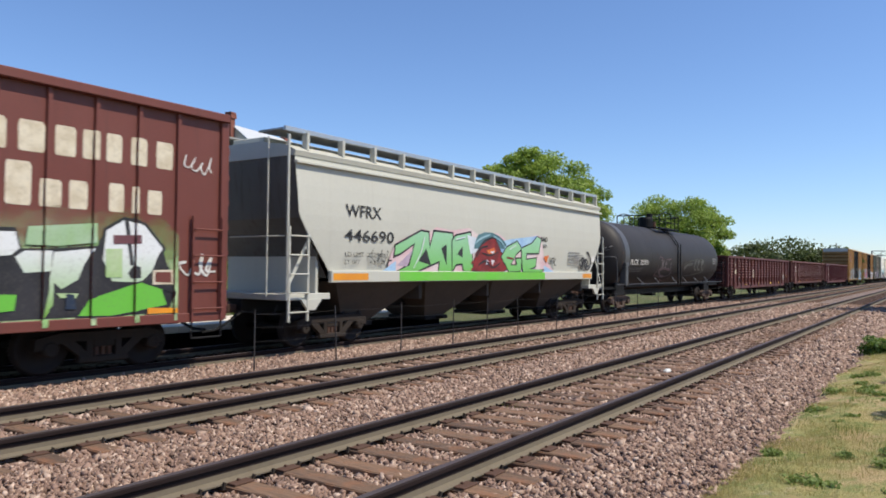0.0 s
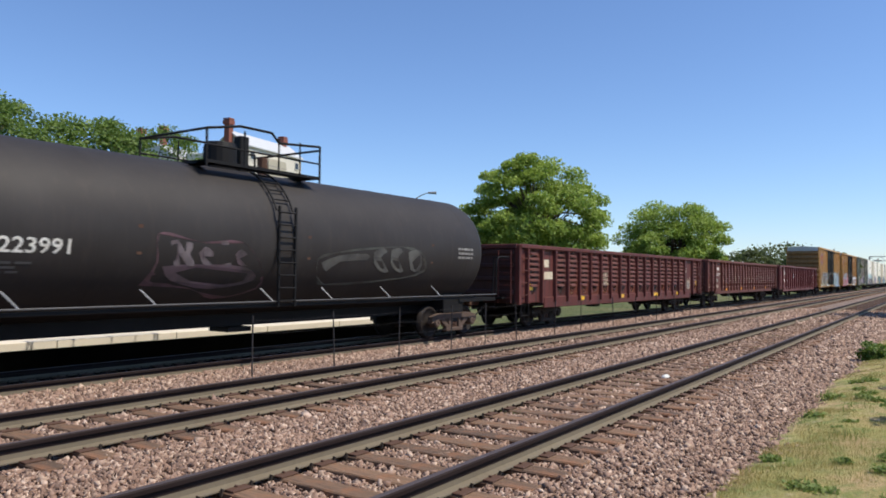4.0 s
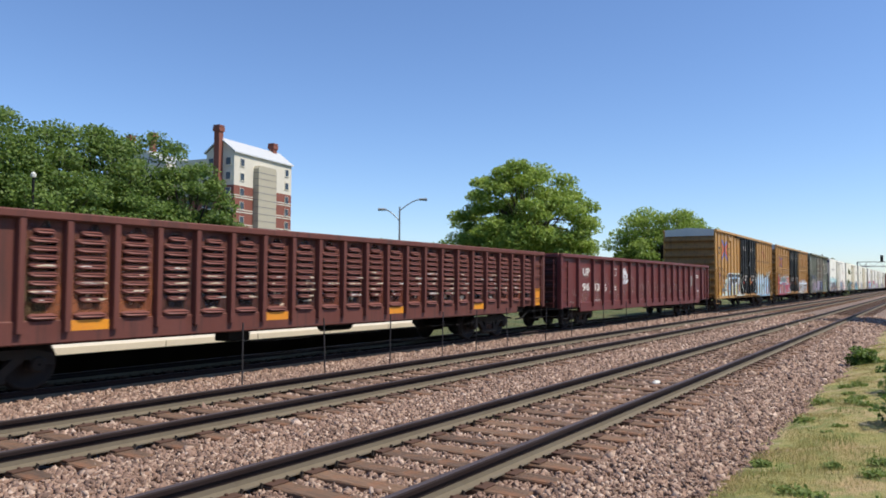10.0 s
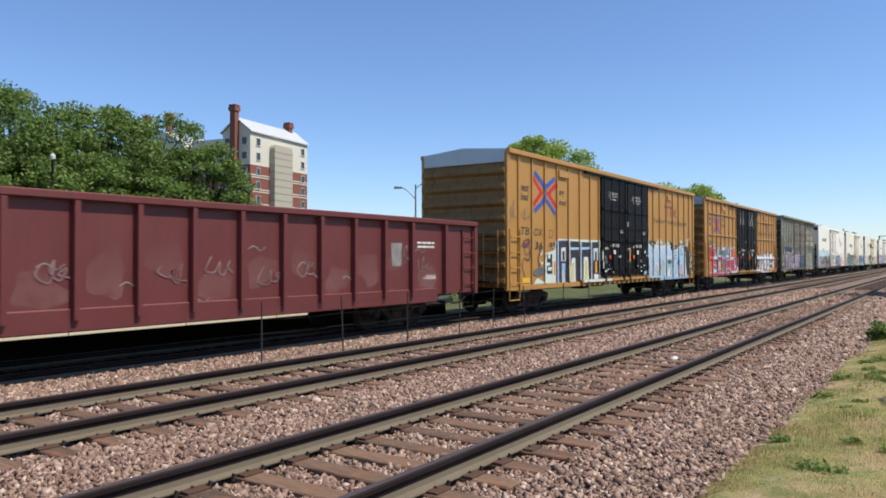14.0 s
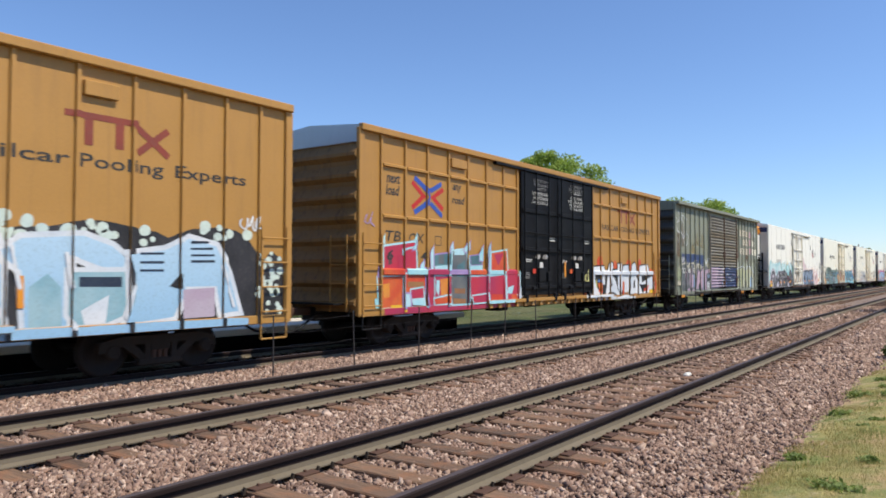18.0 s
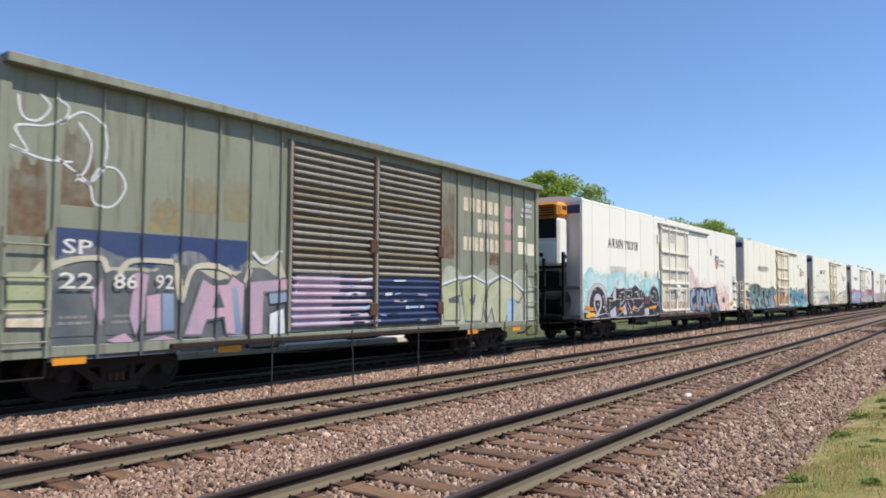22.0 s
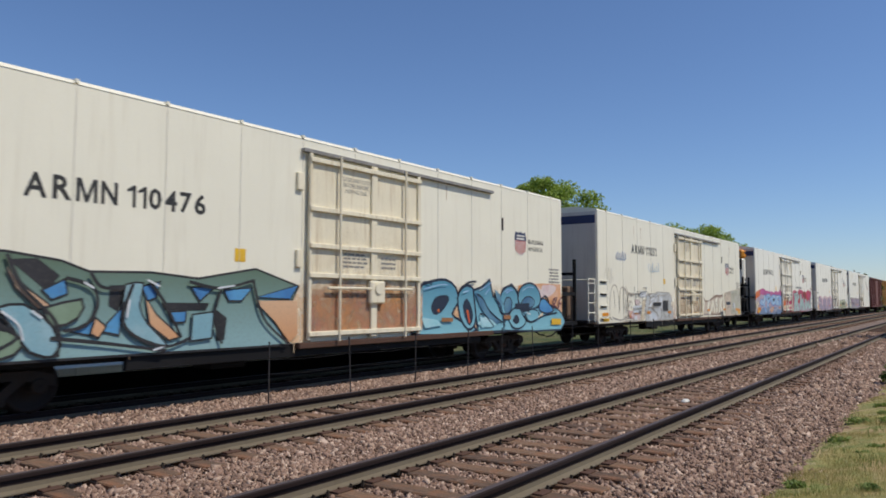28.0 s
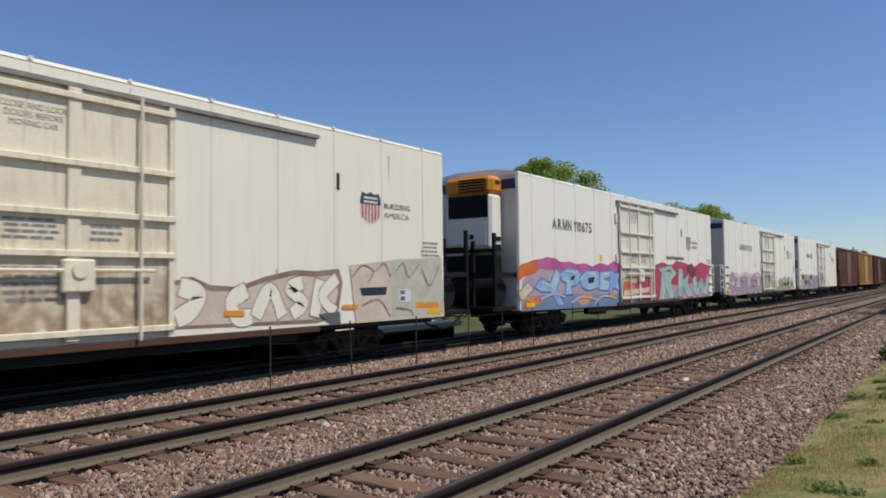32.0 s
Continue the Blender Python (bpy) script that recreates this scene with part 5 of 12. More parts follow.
S_AMBER = spray("spray_amber", (0.80, 0.36, 0.03), (0.7, 0.22, 0.04))
S_DTEAL = spray("spray_dark_teal", (0.05, 0.13, 0.16), (0.10, 0.22, 0.25))



def worn_block(x0, x1, z0, z1, k):
    """A plain painted bar in place of one letter of a company name."""
    w = (x1 - x0) * 0.12
    return [(x0 + w, z0), (x1 - w, z0), (x1 - w * 0.6, z0 + 0.06), (x1 - w * 0.6, z1 - 0.05), (x1 - w * 1.4, z1), (x0 + w, z1), (x0 + w * 0.6, z1 - 0.06), (x0 + w * 0.6, z0 + 0.05)], [tuple(range(8))]


LET = {   # letter skeletons in a unit cell
    "A": (((0.0, 0.0), (0.22, 1.0), (0.80, 1.0), (1.0, 0.0)), ((0.15, 0.38), (0.88, 0.38))),
    "B": (((0.08, 0.0), (0.08, 1.0), (0.75, 0.95), (0.8, 0.6), (0.15, 0.52), (0.95, 0.42), (0.9, 0.03), (0.1, 0.0)),),
    "C": (((1.0, 0.92), (0.12, 1.0), (0.02, 0.5), (0.12, 0.03), (1.0, 0.06)),),
    "D": (((0.08, 0.0), (0.08, 1.0), (0.65, 0.95), (0.95, 0.5), (0.65, 0.03), (0.1, 0.0)),),
    "E": (((0.98, 0.95), (0.15, 0.95), (0.08, 0.5), (0.1, 0.02), (1.0, 0.05)), ((0.15, 0.5), (0.78, 0.54))),
    "F": (((0.1, 0.0), (0.08, 0.95), (1.0, 1.0)), ((0.12, 0.5), (0.75, 0.52))),
    "G": (((1.0, 0.85), (0.5, 1.0), (0.05, 0.6), (0.18, 0.08), (0.75, 0.0), (0.98, 0.42), (0.58, 0.45)),),
    "H": (((0.08, 0.0), (0.08, 1.0)), ((0.92, 0.0), (0.92, 1.0)), ((0.1, 0.5), (0.9, 0.52))),
    "L": (((0.1, 1.0), (0.1, 0.05), (0.95, 0.0)),),
    "M": (((0.0, 0.0), (0.06, 1.0)), ((0.06, 1.0), (0.5, 0.42), (0.94, 1.0)), ((0.94, 1.0), (1.0, 0.0))),
    "N": (((0.05, 0.0), (0.02, 0.98)), ((0.02, 0.98), (0.95, 0.9), (1.0, 0.0))),
    "O": (((0.5, 0.0), (0.08, 0.28), (0.1, 0.75), (0.5, 1.0), (0.9, 0.72), (0.92, 0.25), (0.5, 0.0)),),
    "R": (((0.08, 0.0), (0.08, 1.0), (0.8, 0.95), (0.85, 0.62), (0.2, 0.48), (0.98, 0.0)),),
    "S": (((1.0, 0.98), (0.08, 0.96), (0.06, 0.55), (0.94, 0.48), (0.92, 0.05), (-0.02, 0.0)),),
    "T": (((0.5, 0.0), (0.52, 0.95)), ((-0.05, 1.0), (1.1, 0.92))),
    "U": (((0.05, 1.0), (0.1, 0.2), (0.5, 0.0), (0.9, 0.2), (0.95, 1.0)),),
    "W": (((0.0, 1.0), (0.2, 0.0), (0.5, 0.65), (0.8, 0.0), (1.0, 1.0)),),
    "Z": (((0.0, 0.95), (0.95, 1.0), (0.1, 0.05), (1.05, 0.0)),),
    "-": (((0.0, 0.5), (1.0, 0.52)),),
    "/": (((0.0, 1.0), (1.0, 0.0)),),
}


def burner(car, ribs, layout, w, outline, fills, accent, label, edge=0.045, y=SHEET, rib_y=RIB, curved=False, shade=None, drop=(0.10, -0.08), lean=0.0, base=0.006, halo=None, swell=0.16):
    """A sprayed piece, letter by letter: halo, thrown shade, outline, fill and a light line; layout gives letter, x0, x1, z0, z1."""
    kw = {"ribs": ribs, "y": y, "rib_y": rib_y}
    put = brush if curved else stroke
    for i, (ch, x0, x1, z0, z1) in enumerate(layout):
        t = min(w, (x1 - x0) * 0.42)
        lines = []
        for sk in LET[ch]:
            ln = [(x0 + t * 0.45 + (x1 - x0 - t * 0.9) * (p + lean * (q - 0.5)), z0 + t * 0.4 + (z1 - z0 - t * 0.8) * q) for p, q in sk]
            lines.append(smooth_line(ln, 6) if curved else ln)
        lift = base + 0.0035 * (i % 3)

        def all_(width, grow, dx=0.0, dz=0.0):
            if curved:
                return joined([brush([(p + dx, q + dz) for p, q in ln], width, swell, grow, i) for ln in lines])
            return joined([stroke([(p + dx, q + dz) for p, q in ln], width, grow) for ln in lines])
        if halo:
            lay("graffiti_halo", all_(t, edge + 0.09), car, halo, lift=base - 0.003, **kw)
        if shade:
            lay("graffiti_shade", all_(t, edge, *drop), car, shade, lift=base - 0.001, **kw)
        lay("graffiti_outline", all_(t, edge), car, outline, lift=lift, **kw)
        lay("graffiti_letter", all_(t, 0.0), car, fills[i % len(fills)], label, lift=lift + 0.002, **kw)
        if accent:
            ln = lines[0][:max(3, len(lines[0]) * 2 // 3)]
            lay("graffiti_highlight", stroke([(p - t * 0.28, q + t * 0.16) for p, q in ln], t * 0.055), car, accent, lift=lift + 0.004, **kw)


def row(word, x0, x1, z0, z1, seed=0, over=0.08, jump=0.08):
    """Spreads the letters of a piece over a stretch of the side, unevenly."""
    r = random.Random(seed)
    ws = [r.uniform(0.85, 1.15) * (0.6 if ch in "-/" else 1) for ch in word]
    k = (x1 - x0) / sum(ws)
    out, x = [], x0
    for ch, a in zip(word, ws):
        out.append((ch, x - over * a * k, x + a * k * (1 + over), z0 + r.uniform(0, jump) * (z1 - z0), z1 - r.uniform(0, jump) * (z1 - z0)))
        x += a * k
    return out


def dots(n, x0, x1, z0, z1, seed, lo=0.03, hi=0.09):
    r = random.Random(seed)
    return [blob(r.uniform(x0, x1), r.uniform(z0, z1), s_, s_ * 0.9, k, 12, 0.05) for k in range(n) for s_ in [r.uniform(lo, hi)]]


# ---- brown boxcar ----
rx_ = [8.0 - 1.02 - 0.735 * i for i in range(20)]
car, half = boxcar("boxcar", "brown-red boxcar with sprayed green and white graffiti", -7.21, 8.79, M_SP, 0.85, 4.50, rx_, None, 6.0, M_GALV, M_SP, ends=7)
R = ribs_span(rx_)
for k, (x0, x1) in enumerate(((3.38, 3.74), (3.84, 4.22), (4.32, 4.76), (4.85, 5.22), (5.28, 5.58), (5.66, 5.97), (6.08, 6.42), (6.54, 6.91))):   # blocks in place of the painted company name
    lay("lettering_block", worn_block(x0, x1, 3.35, 3.80, k), car, M_LETCREAM, "cream painted lettering block", R)
for k, (x0, x1, z1) in enumerate(((4.16, 4.58, 3.20), (4.64, 5.02, 2.98), (5.08, 5.42, 3.0), (5.72, 6.02, 3.02), (6.13, 6.25, 3.0), (6.40, 6.71, 2.97))):
    lay("lettering_block", worn_block(x0, x1, 2.57, z1, k + 2), car, M_LETCREAM, "cream painted lettering block", R)
lay("graffiti_cloud", hull(0.8, 7.0, 0.80, 2.75, 4, top=0.1), car, mist("green_mist", (0.20, 0.46, 0.10), (0.48, 0.62, 0.36), 1.5, 2.6), "hazy green sprayed background", R)
S_GW = spray("spray_green_to_white", (0.22, 0.46, 0.07), (0.80, 0.82, 0.82), 1.0, 1.95)
area, bar = mural(car, "white, green and black sprayed shape", R)
area([(3.70, 2.23), (4.35, 2.25), (4.44, 1.95), (4.84, 1.96), (5.53, 2.02), (5.80, 2.39), (6.19, 2.50), (6.72, 2.01), (6.96, 1.25), (6.85, 0.93), (3.73, 0.93)], S_BLACK)
area([(3.70, 2.17), (4.35, 2.19), (4.41, 1.95), (4.29, 1.85), (3.71, 1.81)], S_GW)
area([(4.35, 1.83), (4.48, 1.92), (4.88, 1.93), (4.86, 1.63), (4.48, 1.60)], S_GW)
area([(4.90, 1.91), (5.51, 1.98), (5.36, 1.72), (5.27, 1.50), (5.02, 1.36), (4.91, 1.46), (4.90, 1.13), (4.74, 0.93), (4.81, 1.30)], S_GW)
area([(5.66, 1.81), (5.71, 2.27), (6.01, 2.45), (6.37, 2.38), (6.72, 2.01), (6.64, 1.90), (6.52, 1.63), (6.33, 1.45), (5.82, 1.47)], S_GW, S_BLACK, 0.05)
area([(6.01, 2.46), (6.09, 2.43), (6.19, 1.73), (6.13, 1.72)], S_BLACK)
area([(6.09, 1.60), (6.19, 1.73), (6.31, 1.68), (6.29, 1.52), (6.15, 1.51)], S_BLACK)
area([(5.29, 0.95), (5.46, 1.20), (6.31, 1.45), (6.71, 1.33), (6.81, 1.07), (5.84, 0.93)], S_LIME, S_BLACK, 0.03)
area([(6.44, 1.45), (6.84, 1.73), (6.96, 1.25), (6.74, 1.33)], S_BLACK)
area([(6.54, 1.65), (6.92, 1.66), (6.93, 1.41), (6.54, 1.41)], M_LETCREAM)
area([(6.58, 1.62), (6.88, 1.62), (6.89, 1.44), (6.58, 1.45)], M_SP)
area([(5.82, 2.20), (6.30, 2.22), (6.30, 2.08), (5.83, 2.06)], S_MAROON)
area([(5.70, 1.98), (5.98, 1.99), (5.99, 1.53), (5.71, 1.53)], S_GREENW)
area([(3.72, 1.32), (4.38, 1.29), (4.35, 1.07), (3.73, 1.01)], S_LIME)
area([(4.94, 1.30), (5.28, 1.29), (5.24, 1.22), (5.00, 1.23)], S_GREENW)
area([(5.09, 1.29), (5.21, 1.27), (5.25, 1.05), (5.08, 1.06)], S_NIGHT)
area([(6.45, 1.03), (6.98, 1.01), (6.99, 0.93), (6.45, 0.93)], M_ORANGE)
area([(4.51, 2.27), (5.52, 2.37), (5.53, 2.07), (4.92, 2.00), (4.48, 2.01)], S_GREENMIST)
tag(car, R, 7.1, 7.75, 3.35, 3.7, M_LETWHITE, 21, 0.03)
tag(car, R, 7.1, 7.8, 1.55, 1.95, M_LETWHITE, 22, 0.05)

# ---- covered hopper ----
# Grimy, and much darker than the sides: the ends' shade is painted in.
M_HOPEND = paint("hopper_end_shade_grime", (0.11, 0.105, 0.10), (0.07, 0.05, 0.035), 1.2, 0.5, 0.8)
M_WALK = paint("walkway_grating", (0.34, 0.34, 0.32), (0.06, 0.05, 0.045), 0.6, 0.7, 0.3)
car, half = railcar("covered_hopper", "light grey covered hopper with bright green graffiti", 10.3, 26.7, 6.3, under=(0.75, 1.05))
SIDE_Y = 1.56
outline_xz = [(-7.98, 4.02), (-7.78, 2.74), (-6.95, 1.62), (6.95, 1.62), (7.72, 2.74), (7.86, 4.02)]
m = Mesh()
curve = [(-SIDE_Y, 0.0), (-SIDE_Y - 0.0, 1.0)]
for s in (-1, 1):   # gently curved side sheets
    rows_ = []
    for k in range(9):
        t = k / 8
        z = 1.62 + (4.02 - 1.62) * t
        if z < 2.74:
            f_ = (z - 1.62) / (2.74 - 1.62)
            xa, xb = -6.92 - 0.98 * f_, 6.95 + 0.83 * f_
        else:
            f_ = (z - 2.74) / (4.02 - 2.74)
            xa, xb = -7.90 - 0.08 * f_, 7.78 + 0.08 * f_
        y = s * (1.50 + 0.07 * math.sin(math.pi * min(1, t * 1.05)))
        rows_.append(((xa, y, z), (xb, y, z)))
    n0 = len(m.v)
    for a, c in rows_:
        m.v += [a, c]
    m.f += [(n0 + 2 * k, n0 + 2 * k + 1, n0 + 2 * k + 3, n0 + 2 * k + 2) for k in range(8)]
part("body", m, M_HOP, car, "curved grey side sheets")
part("end_sheet", Mesh().add([(-7.98, -1.5, 4.02), (-7.98, 1.5, 4.02), (-7.80, 1.5, 2.74), (-7.80, -1.5, 2.74), (-6.9, 1.4, 1.5), (-6.9, -1.4, 1.5)], [(0, 1, 2, 3), (3, 2, 4, 5)]), M_HOPEND, car, "stained end sheet, darkened for its shade")
part("end_sheet", Mesh().add([(7.86, -1.5, 4.02), (7.86, 1.5, 4.02), (7.74, 1.5, 2.74), (7.74, -1.5, 2.74), (6.9, 1.4, 1.5), (6.9, -1.4, 1.5)], [(3, 2, 1, 0), (5, 4, 2, 3)]), M_HOPEND, car, "stained end sheet, darkened for its shade")
part("roof", Mesh().prism([(-1.52, 4.0), (-1.55, 4.10), (-1.25, 4.24), (-0.5, 4.36), (0.5, 4.36), (1.25, 4.24), (1.55, 4.10), (1.52, 4.0)], -8.0, 7.9), M_HOP, car)
for s in (-1, 1):
    part("eave_rail", Mesh().box(-8.0, 7.9, min(s * 1.50, s * 1.60), max(s * 1.50, s * 1.60), 3.84, 3.90, 0.01), M_HOP, car)
    part("sill_band", Mesh().box(-6.95, 6.95, min(s * 1.49, s * 1.60), max(s * 1.49, s * 1.60), 1.40, 1.66, 0.015), M_HOP, car)
    part("walkway_edge", Mesh().box(-8.1, 7.95, min(s * 1.28, s * 1.36), max(s * 1.28, s * 1.36), 4.50, 4.60, 0.01), M_GALV, car)
    for i in range(15):
        x = -7.55 + 1.09 * i
        part("walkway_bracket", Mesh().box(x - 0.04, x + 0.04, min(s * 1.30, s * 1.46), max(s * 1.30, s * 1.46), 4.15, 4.52, 0.01), M_HOP, car)
for s in (-1, 1):
    part("roof_walkway", Mesh().box(-8.1, 7.95, min(s * 0.55, s * 1.28), max(s * 0.55, s * 1.28), 4.53, 4.57), M_WALK, car, "dark grated roof walkway")
part("roof_trough", Mesh().box(-7.9, 7.8, -0.5, 0.5, 4.36, 4.48, 0.02), M_HOP, car)
for i in range(4):   # discharge bays
    cx = -5.0 + 3.33 * i
    v = [(cx - 1.66, -1.45, 1.42), (cx + 1.66, -1.45, 1.42), (cx + 1.66, 1.45, 1.42), (cx - 1.66, 1.45, 1.42), (cx - 0.45, -0.55, 0.42), (cx + 0.45, -0.55, 0.42), (cx + 0.45, 0.55, 0.42), (cx - 0.45, 0.55, 0.42)]
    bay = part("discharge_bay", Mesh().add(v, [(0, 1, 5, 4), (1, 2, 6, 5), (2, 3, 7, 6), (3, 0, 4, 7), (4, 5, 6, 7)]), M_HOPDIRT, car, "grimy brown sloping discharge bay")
    part("outlet_gate", Mesh().box(cx - 0.55, cx + 0.55, -0.65, 0.65, 0.32, 0.43, 0.02).rod((cx, -0.9, 0.38), (cx, 0.9, 0.38), 0.03), M_BLACK, bay)
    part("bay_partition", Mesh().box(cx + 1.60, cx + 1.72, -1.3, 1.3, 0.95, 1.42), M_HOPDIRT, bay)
for s in (-1, 1):
    e = s * 8.18
    for sy in (-1, 1):
        part("corner_post", Mesh().box(min(e, e - s * 0.05), max(e, e - s * 0.05), min(sy * 1.49, sy * 1.54), max(sy * 1.49, sy * 1.54), 1.05, 4.40 if s < 0 else 3.0, 0.008), M_HOP, car)
    part("ladder", ladder(min(e - s * 0.05, e - s * 0.58), max(e - s * 0.05, e - s * 0.58), 0.62, 2.55, 5, -1.55), M_HOP, car)
    part("end_ladder", Mesh().pipe([(e, -0.95, 1.1), (e, -0.95, 4.4)], 0.02).pipe([(e, -1.45, 2.35), (e, 0.2, 2.35)], 0.015), M_HOP, car)
    part("end_platform", Mesh().box(min(e, e - s * 1.3), max(e, e - s * 1.3), -1.5, 1.5, 1.05, 1.18, 0.01), M_HOP, car)
    part("jacking_pad", Mesh().prism([(e - s * 0.4, 1.06), (e - s * 1.0, 1.06), (e - s * 0.8, 0.84), (e - s * 0.6, 0.84)], -1.55, -1.49, "y"), M_HOP, car)
    part("slope_stay", Mesh().box(min(e - s * 0.95, e - s * 1.02), max(e - s * 0.95, e - s * 1.02), -1.4, 1.4, 1.15, 2.1).add([(e, -1.45, 1.2), (e - s * 0.08, -1.45, 1.2), (e - s * 0.9, -1.45, 2.6), (e - s * 0.8, -1.45, 2.6)], [(0, 1, 2, 3)]), M_HOP, car)
HY = -1.575
letters("WFRX", -6.51, -5.28, 2.84, 3.12, car, M_LETBLACK, y=HY)
letters("446690", -6.53, -4.80, 2.31, 2.58, car, M_LETBLACK, y=HY)
for wd, xa_, xb_, z_ in (("LD LMT", -6.52, -5.88, 1.97), ("222900", -5.76, -5.14, 1.97), ("LT WT", -6.52, -6.02, 1.80), ("63700", -5.68, -5.14, 1.80)):
    letters(wd, xa_, xb_, z_, z_ + 0.10, car, M_LETBLACK, y=HY, fat=0.0)
lay("lettering_block", bars(4.9, 5.9, 1.9, 2.35, 5, 6), car, M_LETGREY, y=-1.57)
area, bar = mural(car, "bright green sprayed letter with black outline", y=-1.575, rib_y=-1.575)
area([(-4.95, 1.99), (-4.74, 2.33), (-3.65, 2.73), (-3.36, 2.64), (-3.06, 2.79), (-2.33, 2.74), (-1.49, 2.85), (-0.83, 2.63), (0.05, 2.79), (0.72, 2.55), (1.79, 2.73), (2.56, 2.84), (2.88, 2.78), (3.05, 2.14), (3.81, 1.66), (-5.06, 1.66)], S_PINKMIST)
area([(-5.23, 1.66), (-4.73, 1.90), (-4.72, 1.66)], S_PALEBLUE)
area([(0.05, 2.50), (0.72, 2.62), (2.56, 2.80), (2.18, 2.39), (0.06, 2.17)], S_PALEBLUE)
area([(3.05, 1.87), (3.81, 1.66), (3.06, 1.66)], S_PALEBLUE)
area([(-4.78, 2.03), (-4.74, 2.26), (-3.72, 2.65), (-3.41, 2.63), (-3.35, 2.23), (-3.16, 2.67), (-2.32, 2.65), (-2.27, 2.42), (-2.31, 1.66), (-2.94, 1.66), (-2.89, 1.93), (-3.58, 1.75), (-3.87, 1.66), (-4.64, 1.66), (-4.19, 1.80), (-3.97, 2.36), (-4.56, 2.09)], S_LIME, S_BLACK, 0.05)
area([(-3.83, 1.91), (-3.50, 2.23), (-3.29, 1.81)], S_BLACK)
area([(-4.69, 1.79), (-4.06, 2.19), (-4.29, 1.77)], S_LILAC)
area([(-2.84, 2.25), (-2.59, 2.37), (-2.58, 1.81)], S_BLACK)
area([(-2.32, 2.47), (-2.16, 2.60), (-1.43, 2.72), (-1.29, 1.66), (-1.75, 1.66), (-1.82, 1.88), (-2.15, 1.85), (-2.31, 1.66)], S_LIME, S_BLACK, 0.05)
area([(-2.10, 2.12), (-1.82, 2.34), (-1.82, 2.03)], S_BLACK)
area([(-1.60, 2.66), (-0.89, 2.56), (-1.01, 2.22), (-1.42, 2.13)], S_WHITE)
area([(-1.25, 2.29), (-1.04, 2.68), (-0.27, 2.78), (0.38, 2.59), (0.45, 2.34)], S_DTEAL, None, 0, 2)
area([(-1.30, 1.70), (-1.13, 2.17), (-0.58, 2.51), (-0.08, 2.59), (0.26, 2.21), (0.80, 1.98), (0.40, 1.66), (-0.88, 1.66)], S_DARKRED, S_BLACK, 0.03, 2)
area([(-0.58, 2.25), (-0.14, 2.36), (-0.07, 2.20), (-0.45, 2.16)], S_ORANGE)
area([(-0.39, 2.22), (-0.14, 2.26), (-0.20, 2.16)], S_WHITE)
area([(-0.64, 1.99), (-0.45, 1.96), (-0.57, 1.83)], S_WHITE)
area([(-0.32, 2.00), (-0.13, 1.97), (-0.26, 1.83)], S_WHITE)
area([(0.26, 2.09), (0.59, 2.38), (1.21, 2.57), (1.50, 2.37), (1.15, 2.19), (0.80, 1.85), (1.22, 1.85), (1.15, 2.05), (1.51, 2.06), (1.44, 1.68), (0.74, 1.66)], S_LIME, S_BLACK, 0.04)
area([(1.50, 2.37), (2.17, 2.54), (2.56, 2.77), (2.80, 2.70), (2.64, 2.26), (1.80, 2.24), (1.80, 2.03), (2.49, 2.08), (2.42, 1.82), (1.96, 1.75), (2.97, 1.72), (2.89, 1.66), (1.59, 1.66)], S_LIME, S_BLACK, 0.04)
area([(2.97, 2.14), (3.37, 2.20), (3.21, 1.94)], S_ORANGE)
bar([(-1.12, 2.06), (-0.89, 2.31), (-0.52, 2.38)], 0.05, S_BLACK, None, 0, 4)
bar([(-1.03, 1.83), (-0.64, 1.96), (-0.26, 1.77), (0.19, 1.91)], 0.05, S_BLACK, None, 0, 4)
bar([(-0.82, 2.18), (-0.39, 2.12), (0.06, 2.23)], 0.04, S_BLACK, None, 0, 4)
bar([(-1.25, 2.42), (-0.89, 2.59), (-0.40, 2.71)], 0.05, S_TEALPALE, None, 0, 4)
bar([(-1.01, 2.30), (-0.71, 2.53), (-0.21, 2.65)], 0.04, S_BLACK, None, 0, 4)
bar([(-0.21, 2.68), (0.25, 2.54), (0.45, 2.34)], 0.05, S_TEALPALE, None, 0, 4)
bar([(-1.18, 1.95), (-1.41, 1.89)], 0.05, S_DARKRED, None, 0, 4)
bar([(-1.12, 1.80), (-1.41, 1.70)], 0.05, S_DARKRED, None, 0, 4)
bar([(0.56, 2.08), (0.94, 2.05)], 0.05, S_DARKRED, None, 0, 4)
bar([(-3.60, 2.51), (-3.78, 2.08), (-4.06, 1.73)], 0.03, S_WHITE, None, 0, 4)
bar([(-2.19, 2.51), (-1.71, 2.59)], 0.03, S_WHITE, None, 0, 4)
bar([(0.73, 2.32), (1.14, 2.47)], 0.03, S_WHITE, None, 0, 4)
lay("sill_paint", rects((-4.6, 3.1, 1.42, 1.645)), car, spray("spray_sill_green", (0.16, 0.60, 0.05), (0.2, 0.55, 0.08)), "bright green sprayed sill", y=-1.60, lift=0.003)
for a, c in ((-6.9, -5.75), (6.1, 6.88)):
    lay("reflector", rects((a, c, 1.45, 1.60)), car, M_ORANGE, "orange reflector strip", y=-1.60, lift=0.004)
tag(car, (), -5.6, -4.9, 1.75, 2.3, M_LETBLACK, 51, 0.02, y=-1.58)
bar = mural(car, "black sprayed tag", y=-1.575)[1]
bar([(5.87, 2.09), (5.98, 1.83), (6.18, 2.00), (6.29, 2.10), (6.14, 2.15), (6.00, 2.07), (6.18, 1.93), (6.08, 1.78), (5.94, 1.81)], 0.075, S_BLACK, None, 0)
